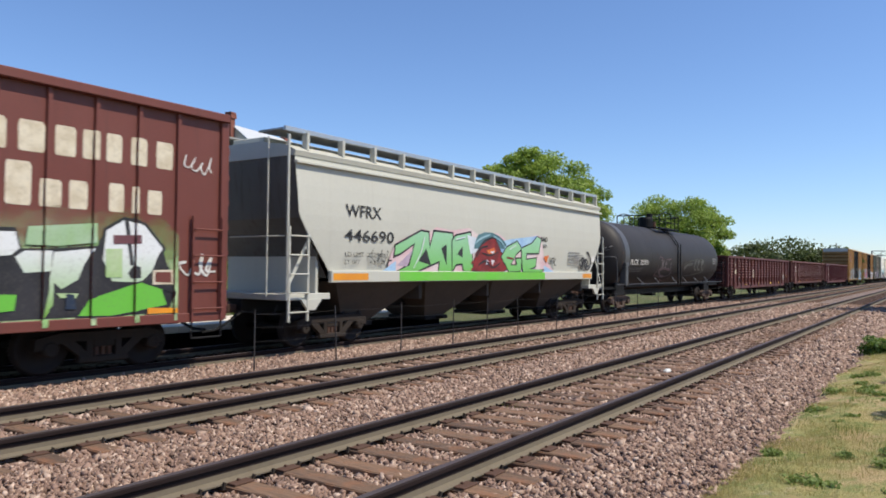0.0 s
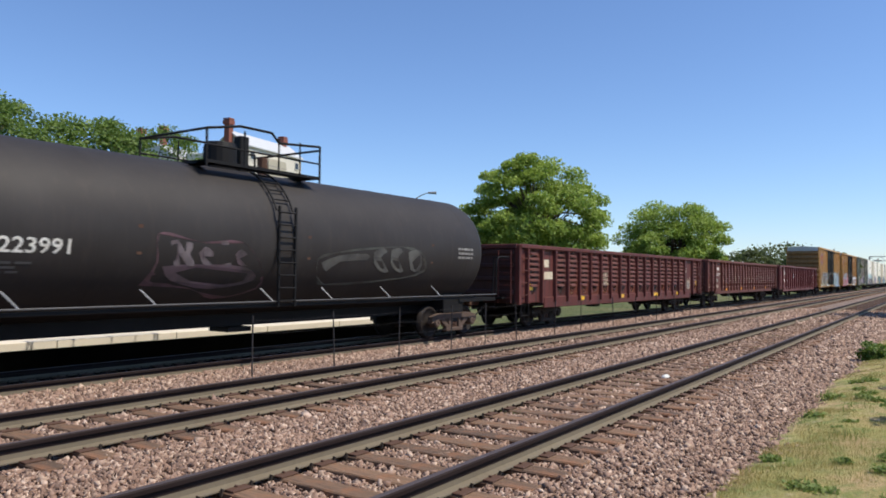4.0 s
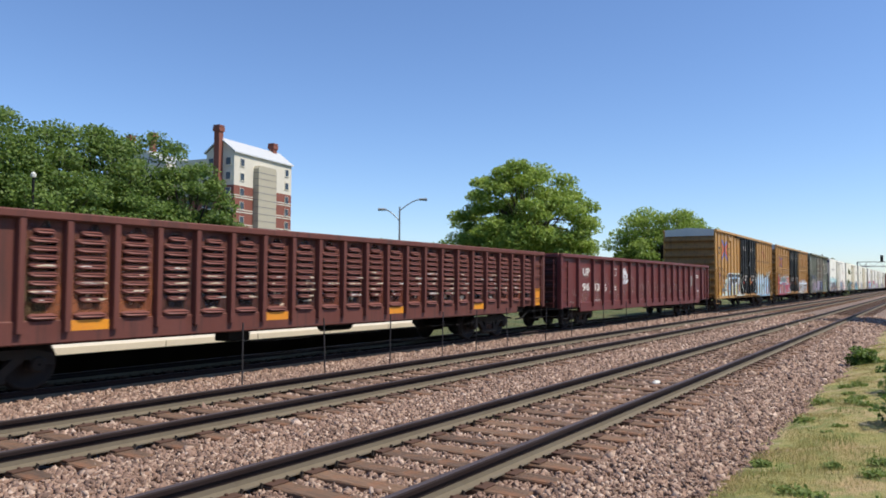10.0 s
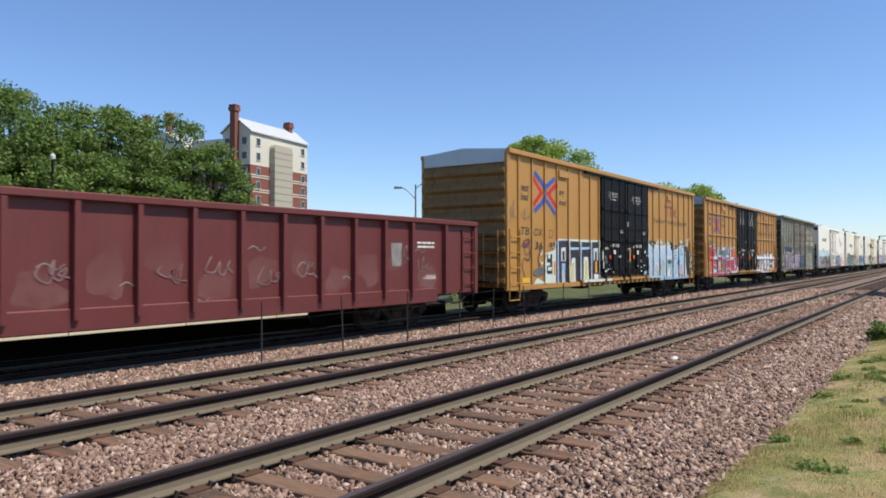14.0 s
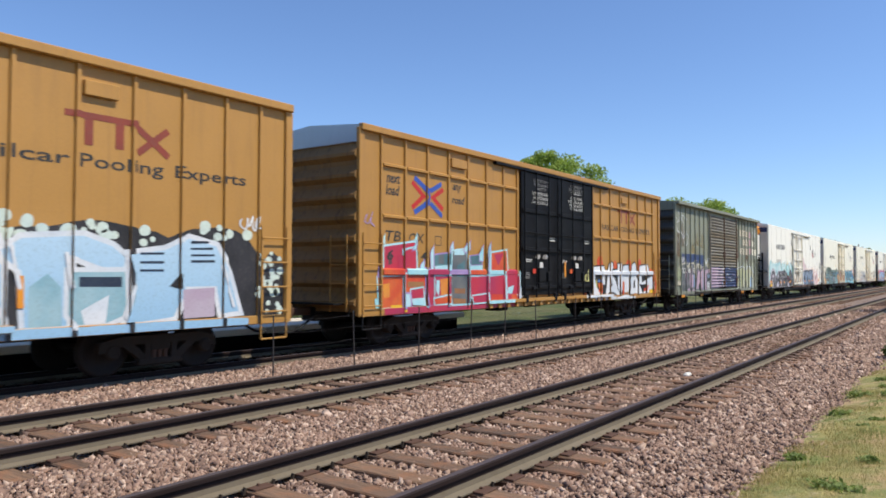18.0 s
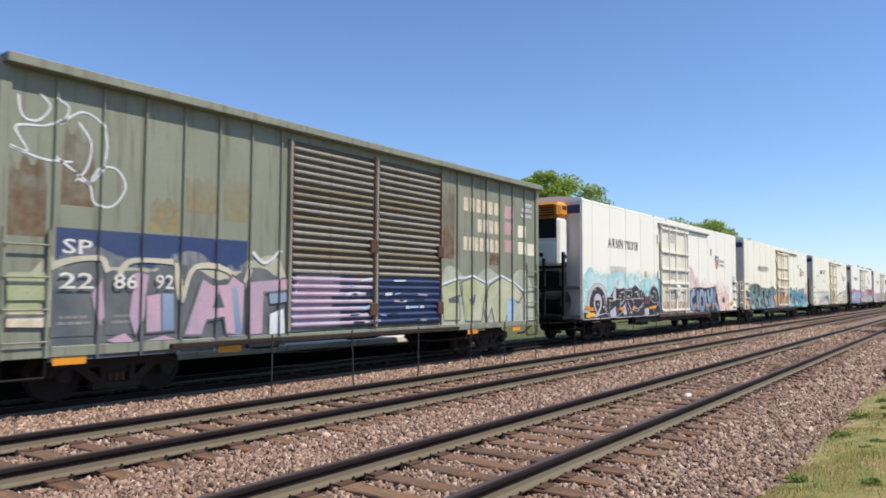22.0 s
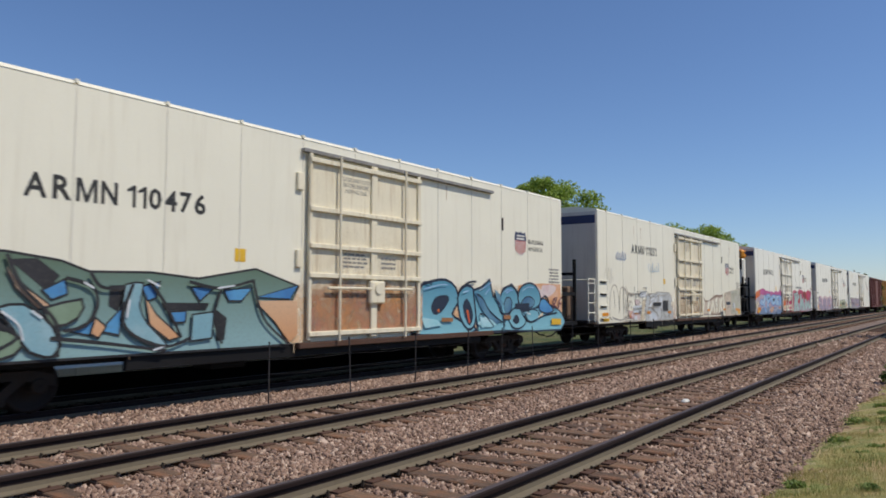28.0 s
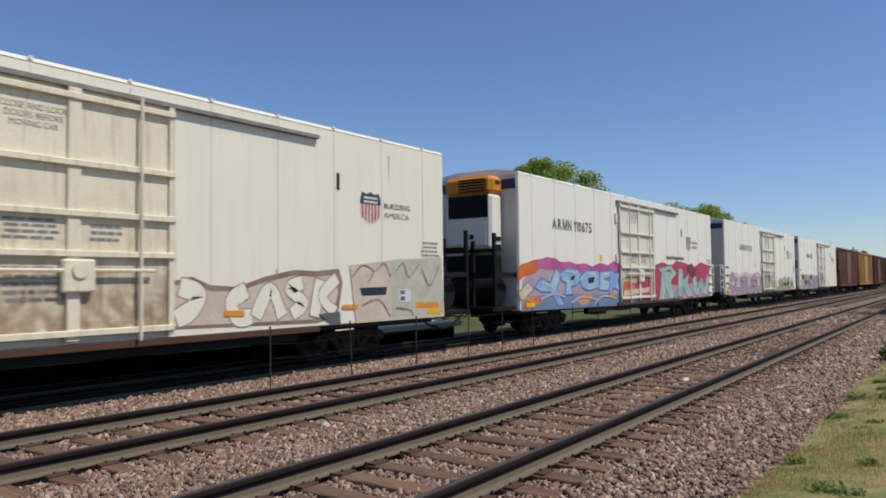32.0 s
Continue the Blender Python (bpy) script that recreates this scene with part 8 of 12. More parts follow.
bar([(4.26, 2.08), (4.40, 1.50)], 0.06, S_WHITE, None, 0, 0)
bar([(5.05, 2.00), (5.13, 1.50)], 0.06, S_WHITE, None, 0, 0)
bar([(6.12, 1.49), (6.00, 1.01)], 0.06, S_WHITE, None, 0, 0)
bar([(7.82, 1.83), (8.08, 1.12)], 0.06, S_WHITE, None, 0, 0)
bar([(3.00, 1.38), (3.06, 0.94)], 0.06, S_WHITE, None, 0, 0)
lay("graffiti_accent", joined(dots(40, 2.7, 8.5, 2.2, 2.52, 71, 0.05, 0.12) + dots(34, 8.62, 9.2, 0.95, 2.1, 72, 0.04, 0.10)), car, S_MINT, "pale mint dots", R, lift=0.0036)
lay("graffiti_fill", hull(2.7, 8.4, 0.77, 0.915, 12, n=30, top=0.1), car, S_SKY, "sky blue spray over the sill", (), y=-1.562)
lay("graffiti_fill", rects((2.7, 4.3, 0.885, 0.975)), car, S_SKY, "", (), y=-1.66)
tag(car, R, 8.2, 8.75, 2.5, 2.85, S_WHITE, 48, 0.04)
area, bar = mural(car, "paint dab on the black doors", y=-1.60, rib_y=-1.60, base=0.052)
area([(-2.32, 1.80), (-2.25, 1.82), (-2.19, 1.81), (-2.21, 1.78), (-2.28, 1.76), (-2.32, 1.78)], S_MINT, None, 0, 2)
area([(-1.85, 1.49), (-1.82, 1.51), (-1.79, 1.50), (-1.80, 1.46), (-1.83, 1.45), (-1.85, 1.47)], S_WHITE, None, 0, 2)
area([(-1.83, 1.34), (-1.79, 1.36), (-1.76, 1.34), (-1.76, 1.31), (-1.80, 1.29), (-1.83, 1.32)], S_MINT, None, 0, 2)
area([(-1.52, 1.39), (-1.48, 1.40), (-1.45, 1.39), (-1.46, 1.35), (-1.50, 1.34), (-1.52, 1.36)], S_WHITE, None, 0, 2)
area([(-1.47, 1.22), (-1.42, 1.24), (-1.39, 1.22), (-1.40, 1.19), (-1.44, 1.17), (-1.47, 1.20)], S_MINT, None, 0, 2)
area([(-1.09, 1.49), (-1.07, 1.52), (-1.06, 1.50), (-1.06, 1.44), (-1.08, 1.42), (-1.09, 1.45)], S_WHITE, None, 0, 2)
area([(-0.90, 1.82), (-0.77, 1.87), (-0.68, 1.83), (-0.70, 1.74), (-0.82, 1.70), (-0.90, 1.75)], S_MINT, None, 0, 2)
area([(1.96, 2.02), (2.06, 2.07), (2.13, 2.04), (2.11, 1.96), (2.02, 1.94), (1.96, 1.97)], S_MINT, None, 0, 2)
area([(2.21, 1.87), (2.27, 1.90), (2.31, 1.88), (2.30, 1.83), (2.25, 1.81), (2.21, 1.83)], S_WHITE, None, 0, 2)
area([(1.52, 1.41), (1.62, 1.44), (1.68, 1.42), (1.67, 1.36), (1.58, 1.34), (1.52, 1.37)], S_TEALPALE, None, 0, 2)
area([(1.06, 1.45), (1.15, 1.47), (1.21, 1.45), (1.19, 1.40), (1.11, 1.39), (1.06, 1.41)], S_MINT, None, 0, 2)
area([(1.87, 1.45), (1.96, 1.47), (2.01, 1.46), (2.00, 1.42), (1.92, 1.41), (1.87, 1.43)], S_WHITE, None, 0, 2)
area([(1.55, 1.23), (1.61, 1.25), (1.66, 1.23), (1.65, 1.19), (1.59, 1.18), (1.55, 1.20)], S_WHITE, None, 0, 2)
area([(-2.30, 1.28), (-2.19, 1.30), (-2.11, 1.28), (-2.13, 1.22), (-2.23, 1.21), (-2.30, 1.24)], S_MINT, None, 0, 2)
area([(-2.06, 1.33), (-1.99, 1.35), (-1.95, 1.33), (-1.96, 1.30), (-2.02, 1.28), (-2.06, 1.30)], S_MINT, None, 0, 2)
area([(-2.55, 1.92), (-2.49, 2.04), (-2.44, 1.95), (-2.45, 1.73), (-2.51, 1.65), (-2.55, 1.76)], S_MINT, None, 0, 2)
area([(-2.47, 1.55), (-2.42, 1.65), (-2.39, 1.57), (-2.39, 1.39), (-2.43, 1.33), (-2.46, 1.42)], S_MINT, None, 0, 2)
area([(0.61, 2.22), (0.68, 2.24), (0.73, 2.22), (0.72, 2.17), (0.66, 2.15), (0.61, 2.18)], S_SILVER)
area([(1.90, 1.16), (2.09, 1.22), (2.22, 1.17), (2.19, 1.05), (2.02, 1.01), (1.91, 1.08)], S_TEALPALE, None, 0, 2)
area([(-0.00, 3.15), (0.06, 3.25), (0.11, 3.18), (0.10, 2.99), (0.04, 2.92), (0.00, 3.02)], S_WHITE, None, 0, 2)
area([(1.49, 1.67), (1.66, 1.73), (1.79, 1.68), (1.76, 1.58), (1.59, 1.54), (1.49, 1.60)], S_SILVER)
lay("graffiti_fill", rects((-4.2, -1.6, 0.885, 0.975)), car, S_MINT, "mint spray over the lower track", (), y=-1.66)

car, R = yellow_boxcar("ochre boxcar with red and cyan block graffiti", 132.72, 151.63, M_YEL2, True, (("6", -8.50, -8.26), ("4", -7.98, -7.76), ("2", -7.55, -7.32), ("4", -7.22, -6.98)), True)
area, bar = mural(car, "crimson and cyan sprayed block", R)
area([(-8.55, 0.93), (-2.45, 0.93), (-2.45, 1.64), (-8.55, 1.64)], S_CRIM, S_CYAN, 0.06)
area([(-8.59, 2.32), (-7.45, 2.46), (-7.38, 1.81), (-8.58, 1.74)], S_CRIM, S_CYAN, 0.05)
area([(-8.45, 2.19), (-8.32, 2.22), (-8.31, 1.93), (-8.44, 1.90)], S_MAROON)
area([(-8.80, 1.62), (-7.92, 1.65), (-7.94, 0.93), (-8.76, 0.93)], S_FLAME, S_CYAN, 0.05)
area([(-8.63, 1.46), (-8.39, 1.49), (-8.39, 1.17), (-8.60, 1.15)], S_AMBER)
area([(-8.91, 1.16), (-8.73, 1.10), (-8.70, 0.93), (-8.88, 0.93)], S_CYAN)
area([(-8.69, 2.44), (-8.56, 2.63), (-8.56, 2.36)], S_CYAN)
area([(-7.51, 2.48), (-7.36, 2.71), (-7.36, 2.37)], S_CYAN)
area([(-8.84, 1.62), (-8.78, 1.92), (-8.69, 1.62)], S_PURPLE)
area([(-7.89, 2.25), (-7.43, 2.33), (-7.39, 1.81), (-7.88, 1.73)], S_CRIM, S_CYAN, 0.05)
area([(-8.09, 2.13), (-7.51, 2.14), (-7.50, 1.83), (-8.08, 1.83)], S_CRIM)
area([(-7.78, 1.89), (-7.40, 1.78), (-7.78, 1.73)], S_FLAME)
area([(-7.55, 2.27), (-7.41, 2.46), (-7.41, 2.31)], S_CYAN, S_PURPLE, 0.03)
area([(-7.24, 1.90), (-7.10, 2.03), (-7.10, 1.76), (-7.21, 1.74)], S_CYAN, S_PURPLE, 0.03)
area([(-7.88, 1.70), (-7.03, 1.73), (-7.03, 1.26), (-7.88, 1.23)], S_FLAME, S_CYAN, 0.04)
area([(-7.74, 1.52), (-7.12, 1.51), (-7.12, 1.37), (-7.74, 1.39)], S_BROWN)
area([(-7.62, 1.32), (-7.14, 1.36), (-7.10, 1.12), (-7.57, 1.06)], S_CRIM, S_CYAN, 0.04)
area([(-7.57, 1.11), (-7.07, 1.13), (-7.01, 0.93), (-7.54, 0.96)], S_CYAN)
area([(-7.89, 1.23), (-7.66, 1.22), (-7.63, 0.93), (-7.88, 0.93)], S_CYAN, S_PURPLE, 0.05)
area([(-7.01, 1.81), (-6.72, 1.71), (-6.66, 1.29), (-6.74, 0.93), (-6.92, 0.93), (-7.02, 1.30)], S_CRIM, S_PURPLE, 0.05)
area([(-6.70, 2.16), (-5.95, 2.24), (-5.88, 1.95), (-6.69, 1.90)], S_DTEAL, S_PURPLE, 0.04)
area([(-6.52, 2.19), (-6.29, 2.19), (-6.29, 1.96), (-6.52, 1.96)], S_SLATE)
area([(-6.85, 2.23), (-6.73, 2.39), (-6.74, 1.80), (-6.83, 1.76)], S_CYAN, S_PURPLE, 0.03)
area([(-6.03, 2.35), (-5.89, 2.52), (-5.89, 2.22), (-6.00, 2.18)], S_CYAN, S_PURPLE, 0.03)
area([(-6.68, 1.90), (-6.03, 1.94), (-6.02, 1.79), (-6.67, 1.77)], S_CYAN)
area([(-6.72, 1.75), (-6.02, 1.77), (-6.01, 1.66), (-6.72, 1.65)], S_PURPLE)
area([(-6.67, 1.64), (-5.94, 1.65), (-5.90, 1.19), (-6.67, 1.11)], S_CRIM, S_CYAN, 0.04)
area([(-6.46, 1.57), (-6.10, 1.60), (-6.14, 1.18), (-6.43, 1.17)], S_AMBER)
area([(-6.63, 1.55), (-6.48, 1.55), (-6.51, 1.14), (-6.64, 1.29)], S_CYAN)
area([(-6.71, 1.08), (-5.94, 1.17), (-5.87, 0.97), (-6.67, 0.94)], S_FLAME, S_CYAN, 0.04)
area([(-5.91, 2.28), (-5.31, 2.34), (-5.17, 1.62), (-5.18, 0.93), (-5.93, 0.93), (-6.00, 1.45)], S_SLATE, S_CYAN, 0.05)
area([(-5.87, 2.30), (-5.40, 2.32), (-5.40, 2.20), (-5.87, 2.19)], S_CYAN)
area([(-5.84, 1.33), (-5.35, 1.32), (-5.35, 1.19), (-5.84, 1.20)], S_BROWN)
area([(-5.90, 1.08), (-5.32, 1.05), (-5.32, 0.93), (-5.89, 0.93)], S_BROWN)
area([(-5.74, 1.91), (-5.36, 2.06), (-5.41, 1.63), (-5.74, 1.63)], S_DTEAL)
area([(-5.42, 2.33), (-5.20, 2.56), (-5.20, 2.36), (-5.35, 2.26)], S_CYAN, S_PURPLE, 0.03)
area([(-5.17, 2.17), (-4.56, 2.22), (-4.55, 1.96), (-5.15, 1.94)], S_DTEAL, S_PURPLE, 0.03)
area([(-4.68, 2.22), (-4.48, 2.47), (-4.50, 2.06), (-4.66, 2.06)], S_CYAN, S_PURPLE, 0.03)
area([(-5.17, 1.92), (-4.53, 1.94), (-4.50, 1.80), (-5.15, 1.77)], S_CYAN)
area([(-5.12, 1.75), (-4.36, 1.78), (-4.36, 1.67), (-5.12, 1.64)], S_PURPLE)
area([(-5.12, 1.62), (-4.28, 1.65), (-4.23, 1.12), (-5.09, 1.08)], S_CRIM, S_CYAN, 0.04)
area([(-5.00, 1.11), (-4.30, 1.15), (-4.25, 0.94), (-4.95, 0.93)], S_CRIM, S_CYAN, 0.04)
area([(-4.26, 2.32), (-4.11, 2.55), (-4.10, 1.76), (-4.26, 1.75)], S_CYAN, S_PURPLE, 0.04)
area([(-4.08, 2.28), (-3.27, 2.37), (-3.21, 1.80), (-4.08, 1.72)], S_FLAME, S_CYAN, 0.05)
area([(-3.95, 2.24), (-3.43, 2.30), (-3.71, 1.93)], S_CRIM)
area([(-4.21, 1.62), (-3.43, 1.67), (-3.38, 0.93), (-4.12, 0.93)], S_CRIM, S_CYAN, 0.05)
area([(-4.07, 1.15), (-3.48, 1.13), (-3.48, 0.93), (-4.07, 0.93)], S_FLAME)
area([(-3.26, 1.69), (-2.61, 1.74), (-2.61, 0.93), (-3.20, 0.93)], S_CRIM, S_CYAN, 0.05)
area([(-3.20, 1.32), (-2.85, 1.38), (-2.97, 1.14), (-3.23, 1.15)], S_CYAN)
area([(-3.00, 1.11), (-2.62, 1.15), (-2.62, 0.93), (-2.97, 0.93)], S_FLAME)
area([(-2.70, 1.10), (-2.39, 1.37), (-2.30, 1.08), (-2.58, 0.93)], S_WHITE)
lay("placard", rects((-8.35, -7.75, 0.80, 0.98)), car, M_YELREF, "yellow label", R, lift=0.018)
tag(car, R, -9.4, -8.9, 2.75, 3.15, S_PURPLE, 61, 0.03)
area, bar = mural(car, "bold white sprayed letter with black outline", R)
area([(3.11, 1.92), (3.10, 2.20), (3.33, 2.35), (3.55, 2.21), (3.69, 1.88)], S_FLAME, None, 0, 3)
area([(4.57, 1.94), (4.63, 2.19), (4.81, 2.19), (4.93, 1.90)], S_FLAME, None, 0, 3)
area([(5.67, 1.98), (5.95, 2.25), (6.27, 2.19), (6.33, 1.86)], S_FLAME, None, 0, 3)
area([(6.89, 1.86), (7.01, 2.27), (7.34, 2.27), (7.37, 1.93)], S_FLAME, None, 0, 3)
area([(8.21, 1.87), (8.50, 1.94), (9.06, 1.62), (9.07, 0.93), (8.49, 0.93)], S_FLAME, None, 0, 3)
area([(1.91, 1.15), (2.39, 1.26), (2.72, 0.93), (1.92, 0.93)], S_FLAME)
area([(2.29, 1.95), (3.69, 2.01), (3.82, 1.86), (3.78, 1.65), (5.14, 1.64), (8.58, 1.63), (8.58, 0.93), (2.86, 0.93), (2.53, 1.04), (2.32, 1.40)], S_BLACK)
area([(2.31, 1.95), (3.67, 1.99), (3.78, 1.86), (3.77, 1.32), (3.59, 1.33), (3.53, 1.54), (3.50, 1.69), (2.94, 1.69), (2.90, 1.52), (3.06, 1.24), (3.52, 0.96), (4.08, 0.93), (2.86, 0.93), (2.58, 1.04), (2.34, 1.39)], S_WHITE, S_BLACK, 0.05)
area([(3.00, 1.51), (3.08, 1.50), (3.08, 1.18), (3.00, 1.29)], S_YELLOW)
area([(3.12, 1.38), (3.51, 1.39), (3.51, 1.18), (3.25, 1.19)], S_ORANGE)
area([(3.18, 1.14), (3.53, 1.18), (3.54, 0.97), (3.36, 1.00)], S_FLAME)
area([(3.12, 1.50), (3.51, 1.52), (3.51, 1.41), (3.14, 1.41)], S_BLUE)
area([(4.00, 1.65), (4.02, 1.86), (4.16, 2.08), (4.34, 2.17), (4.51, 2.09), (4.52, 1.69), (5.18, 0.93), (4.92, 0.93), (4.55, 1.04), (4.13, 1.04), (3.95, 0.93), (3.80, 0.93), (3.92, 1.26)], S_WHITE, S_BLACK, 0.05)
area([(4.24, 1.51), (4.19, 1.23), (4.47, 1.31)], S_BLACK)
area([(4.49, 1.84), (4.93, 1.87), (4.95, 2.09), (5.21, 2.10), (5.27, 1.70), (5.25, 0.99), (4.97, 1.18), (4.94, 1.66), (4.52, 1.66)], S_WHITE, S_BLACK, 0.05)
area([(5.30, 1.43), (5.48, 2.02), (5.98, 2.05), (6.07, 1.70), (6.05, 0.93), (5.60, 0.93), (5.60, 1.43), (5.41, 1.01)], S_WHITE, S_BLACK, 0.05)
area([(5.41, 1.43), (5.57, 1.43), (5.58, 0.93), (5.41, 0.93)], S_FLAME)
area([(5.60, 1.00), (5.96, 1.03), (5.97, 0.93), (5.60, 0.93)], S_BROWN)
area([(6.02, 0.93), (6.31, 1.64), (6.36, 2.06), (6.63, 2.17), (6.79, 2.00), (6.79, 1.63), (7.38, 1.07), (7.52, 0.93), (6.87, 0.93), (6.68, 0.96), (6.40, 0.93)], S_WHITE, S_BLACK, 0.05)
area([(6.52, 1.41), (6.67, 1.50), (6.70, 1.18), (6.49, 1.16)], S_BLACK)
area([(6.49, 0.94), (6.80, 0.97), (6.74, 0.93), (6.50, 0.93)], S_FLAME)
area([(7.17, 2.03), (8.06, 2.09), (8.21, 1.87), (8.21, 1.68), (7.37, 1.63), (7.41, 1.37), (8.58, 1.63), (8.66, 1.12), (8.14, 0.93), (7.52, 0.93), (8.10, 1.34), (7.48, 1.28), (7.11, 1.33)], S_WHITE, S_BLACK, 0.05)
area([(7.58, 1.10), (8.21, 1.28), (8.03, 1.04), (7.62, 1.01)], S_FLAME)
area([(8.21, 1.09), (8.66, 1.07), (8.66, 0.93), (8.21, 0.93)], M_YELREF)
lay("graffiti_fill", rects((1.95, 4.3, 0.885, 0.975)), car, S_WHITE, "", (), y=-1.66)
lay("graffiti_fill", hull(2.9, 6.7, 0.77, 0.915, 5, n=30, top=0.5), car, S_WHITE, "white spray over the sill", (), y=-1.562)
lay("graffiti_fill", rects((-4.3, -2.9, 0.885, 0.975)), car, S_CYAN, "", (), y=-1.66)
lay("graffiti_fill", rects((-8.6, -2.6, 0.77, 0.915)), car, S_CRIM, "crimson spray over the sill", (), y=-1.562)
tag(car, (), 1.7, 2.2, 1.35, 1.9, S_YELLOW, 63, 0.05, y=-1.65)

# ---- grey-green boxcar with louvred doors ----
# Door sheet darkened to paint the shadow gaps between its ridges.
M_LOUVBACK = paint("gap_shade_door_sheet", (0.10, 0.088, 0.07), (0.05, 0.028, 0.018), 1.0, 0.75, 0.7)
M_LOUV2 = paint("stained_door_ridge", (0.24, 0.20, 0.13), (0.09, 0.045, 0.025), 1.2, 0.7, 0.7)
RUSTFILM = mist("rust_film", (0.16, 0.065, 0.028), (0.09, 0.05, 0.03), 3.2, 5.6, 0.75, 1.2, 3.0)
DOORRUST = mist("door_rust_film", (0.34, 0.17, 0.07), (0.26, 0.13, 0.06), 0.9, 2.3, 0.5, 0.8, 2.2)
GRIME = mist("brown_grime_film", (0.42, 0.29, 0.16), (0.34, 0.22, 0.12), 0.9, 3.2, 0.28, 0.9, 1.2)
gwr = [-6.96 + 0.722 * i for i in range(7)] + [2.70 + 0.705 * i for i in range(7)]
car, half = boxcar("boxcar", "grey-green boxcar with ridged doors and layered graffiti", 153.73, 169.21, M_GREEN, 0.86, 5.05, gwr, None, 5.6, M_GREEN, M_GREENEND, rib_w=0.05, ends=7, eave=1.74)
R = ribs_span(gwr, 0.05)
for a, c in ((-2.42, 0.10), (0.16, 2.62)):
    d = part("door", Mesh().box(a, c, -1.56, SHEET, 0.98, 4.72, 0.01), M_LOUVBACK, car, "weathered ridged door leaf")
    prof_ = [(-1.555, -0.05), (-1.625, -0.03), (-1.63, 0.0), (-1.60, 0.025), (-1.555, 0.04)]
    rd = [Mesh().prism(prof_, a + 0.06, c - 0.10).data("door_ridge", mt_) for mt_ in (M_LOUV, S_LILAC if a < -1 else M_BLUEBAND, M_LOUV2)]
    for k in range(24):
        part("door_ridge", rd[1 if k < 7 else 2 if k in (9, 10, 14, 17, 18) else 0], None, d, at=(0, 0, 1.08 + 0.152 * k))
    part("door_frame", Mesh().box(a - 0.02, a + 0.05, -1.61, -1.5, 0.95, 4.75, 0.01), M_LOUV, d)
    part("lock_rod", Mesh().rod((c - 0.05, -1.62, 0.95), (c - 0.05, -1.62, 4.75), 0.03, 8).box(c - 0.2, c + 0.05, -1.66, -1.58, 2.6, 2.9, 0.02).box(c - 0.2, c + 0.05, -1.66, -1.58, 1.2, 1.5, 0.02), M_RUST, d, "rusty lock rod")
part("lower_track", Mesh().box(-5.0, 3.4, -1.64, -1.5, 0.78, 0.86, 0.01), M_TRUCK, car)
lay("paint_band", rects((-6.9, -3.4, 2.10, 2.66)), car, M_BLUEBAND, "blue painted band", R)
for a_, c_ in ((-2.40, 0.08), (0.18, 2.60)):
    lay("paint_band", hull(a_, c_, 1.02, 2.12, 6, n=26, top=0.10), car, M_BLUEBAND, "blue sprayed lower door", (), y=-1.56)
letters("SP", -6.80, -6.34, 2.28, 2.50, car, M_LETWHITE, R, lift=0.006)
lay("graffiti_cloud", hull(-7.25, -2.45, 1.2, 2.42, 8, n=40, top=0.25), car, spray("spray_cream_haze", (0.55, 0.52, 0.40), (0.40, 0.40, 0.30)), "cream sprayed edge", R)
lay("graffiti_fill", hull(-6.95, -2.45, 0.70, 2.18, 3, n=40, top=0.14), car, S_SLATE, "dark sprayed ground", R, lift=0.004)
for wd, x0, x1 in (("22", -6.86, -6.34), ("86", -6.02, -5.62), ("92", -5.30, -4.96)):
    lay("number_panel", rects((x0 - 0.1, x1 + 0.1, 1.05, 2.05)), car, S_SLATE, "dark number panel", R, lift=0.014)
    letters(wd, x0, x1, 1.76, 2.0, car, M_LETWHITE, R, lift=0.062)
    lay("lettering_block", bars(x0, x1, 1.18, 1.36, 2, 15), car, M_LETGREY, "", R, lift=0.018)
area, bar = mural(car, "dusty rose sprayed letter with dark outline", R, base=0.019)
bar([(-7.01, 2.06), (-6.65, 2.19), (-6.21, 2.22), (-6.10, 2.02)], 0.09, S_CREAMHAZE, None, 0)
bar([(-5.91, 1.99), (-5.69, 2.21), (-4.95, 2.22)], 0.09, S_CREAMHAZE, None, 0)
bar([(-4.89, 2.20), (-4.78, 1.57), (-4.53, 2.14), (-3.79, 2.08), (-3.60, 1.57), (-3.36, 2.15)], 0.09, S_CREAMHAZE, None, 0)
bar([(-3.29, 2.47), (-2.99, 2.27), (-2.63, 2.52)], 0.06, S_WHITE, None, 0)
area([(-6.34, 1.67), (-6.20, 1.95), (-6.13, 1.34), (-6.23, 1.20)], S_ROSE, S_SLATE, 0.03)
area([(-5.64, 2.03), (-5.40, 1.99), (-5.50, 1.33), (-5.61, 1.04), (-5.72, 1.33)], S_ROSE, S_SLATE, 0.03)
area([(-5.43, 1.65), (-5.17, 1.69), (-5.15, 1.08), (-5.41, 1.07)], S_ROSE, S_SLATE, 0.03)
area([(-5.15, 1.69), (-4.94, 1.69), (-4.92, 1.09), (-5.13, 1.08)], S_SLATEBLUE, S_SLATE, 0.03)
area([(-4.70, 1.00), (-4.37, 1.94), (-4.17, 1.83), (-3.84, 1.85), (-3.74, 2.00), (-3.48, 1.86), (-3.51, 0.95), (-3.84, 0.99), (-3.90, 1.29), (-4.28, 1.24), (-4.38, 0.99)], S_ROSE, S_SLATE, 0.04)
area([(-4.16, 1.44), (-4.05, 1.79), (-3.90, 1.44)], S_SLATE)
area([(-3.76, 1.79), (-3.64, 1.84), (-3.51, 0.97), (-3.66, 0.98)], S_SLATEBLUE)
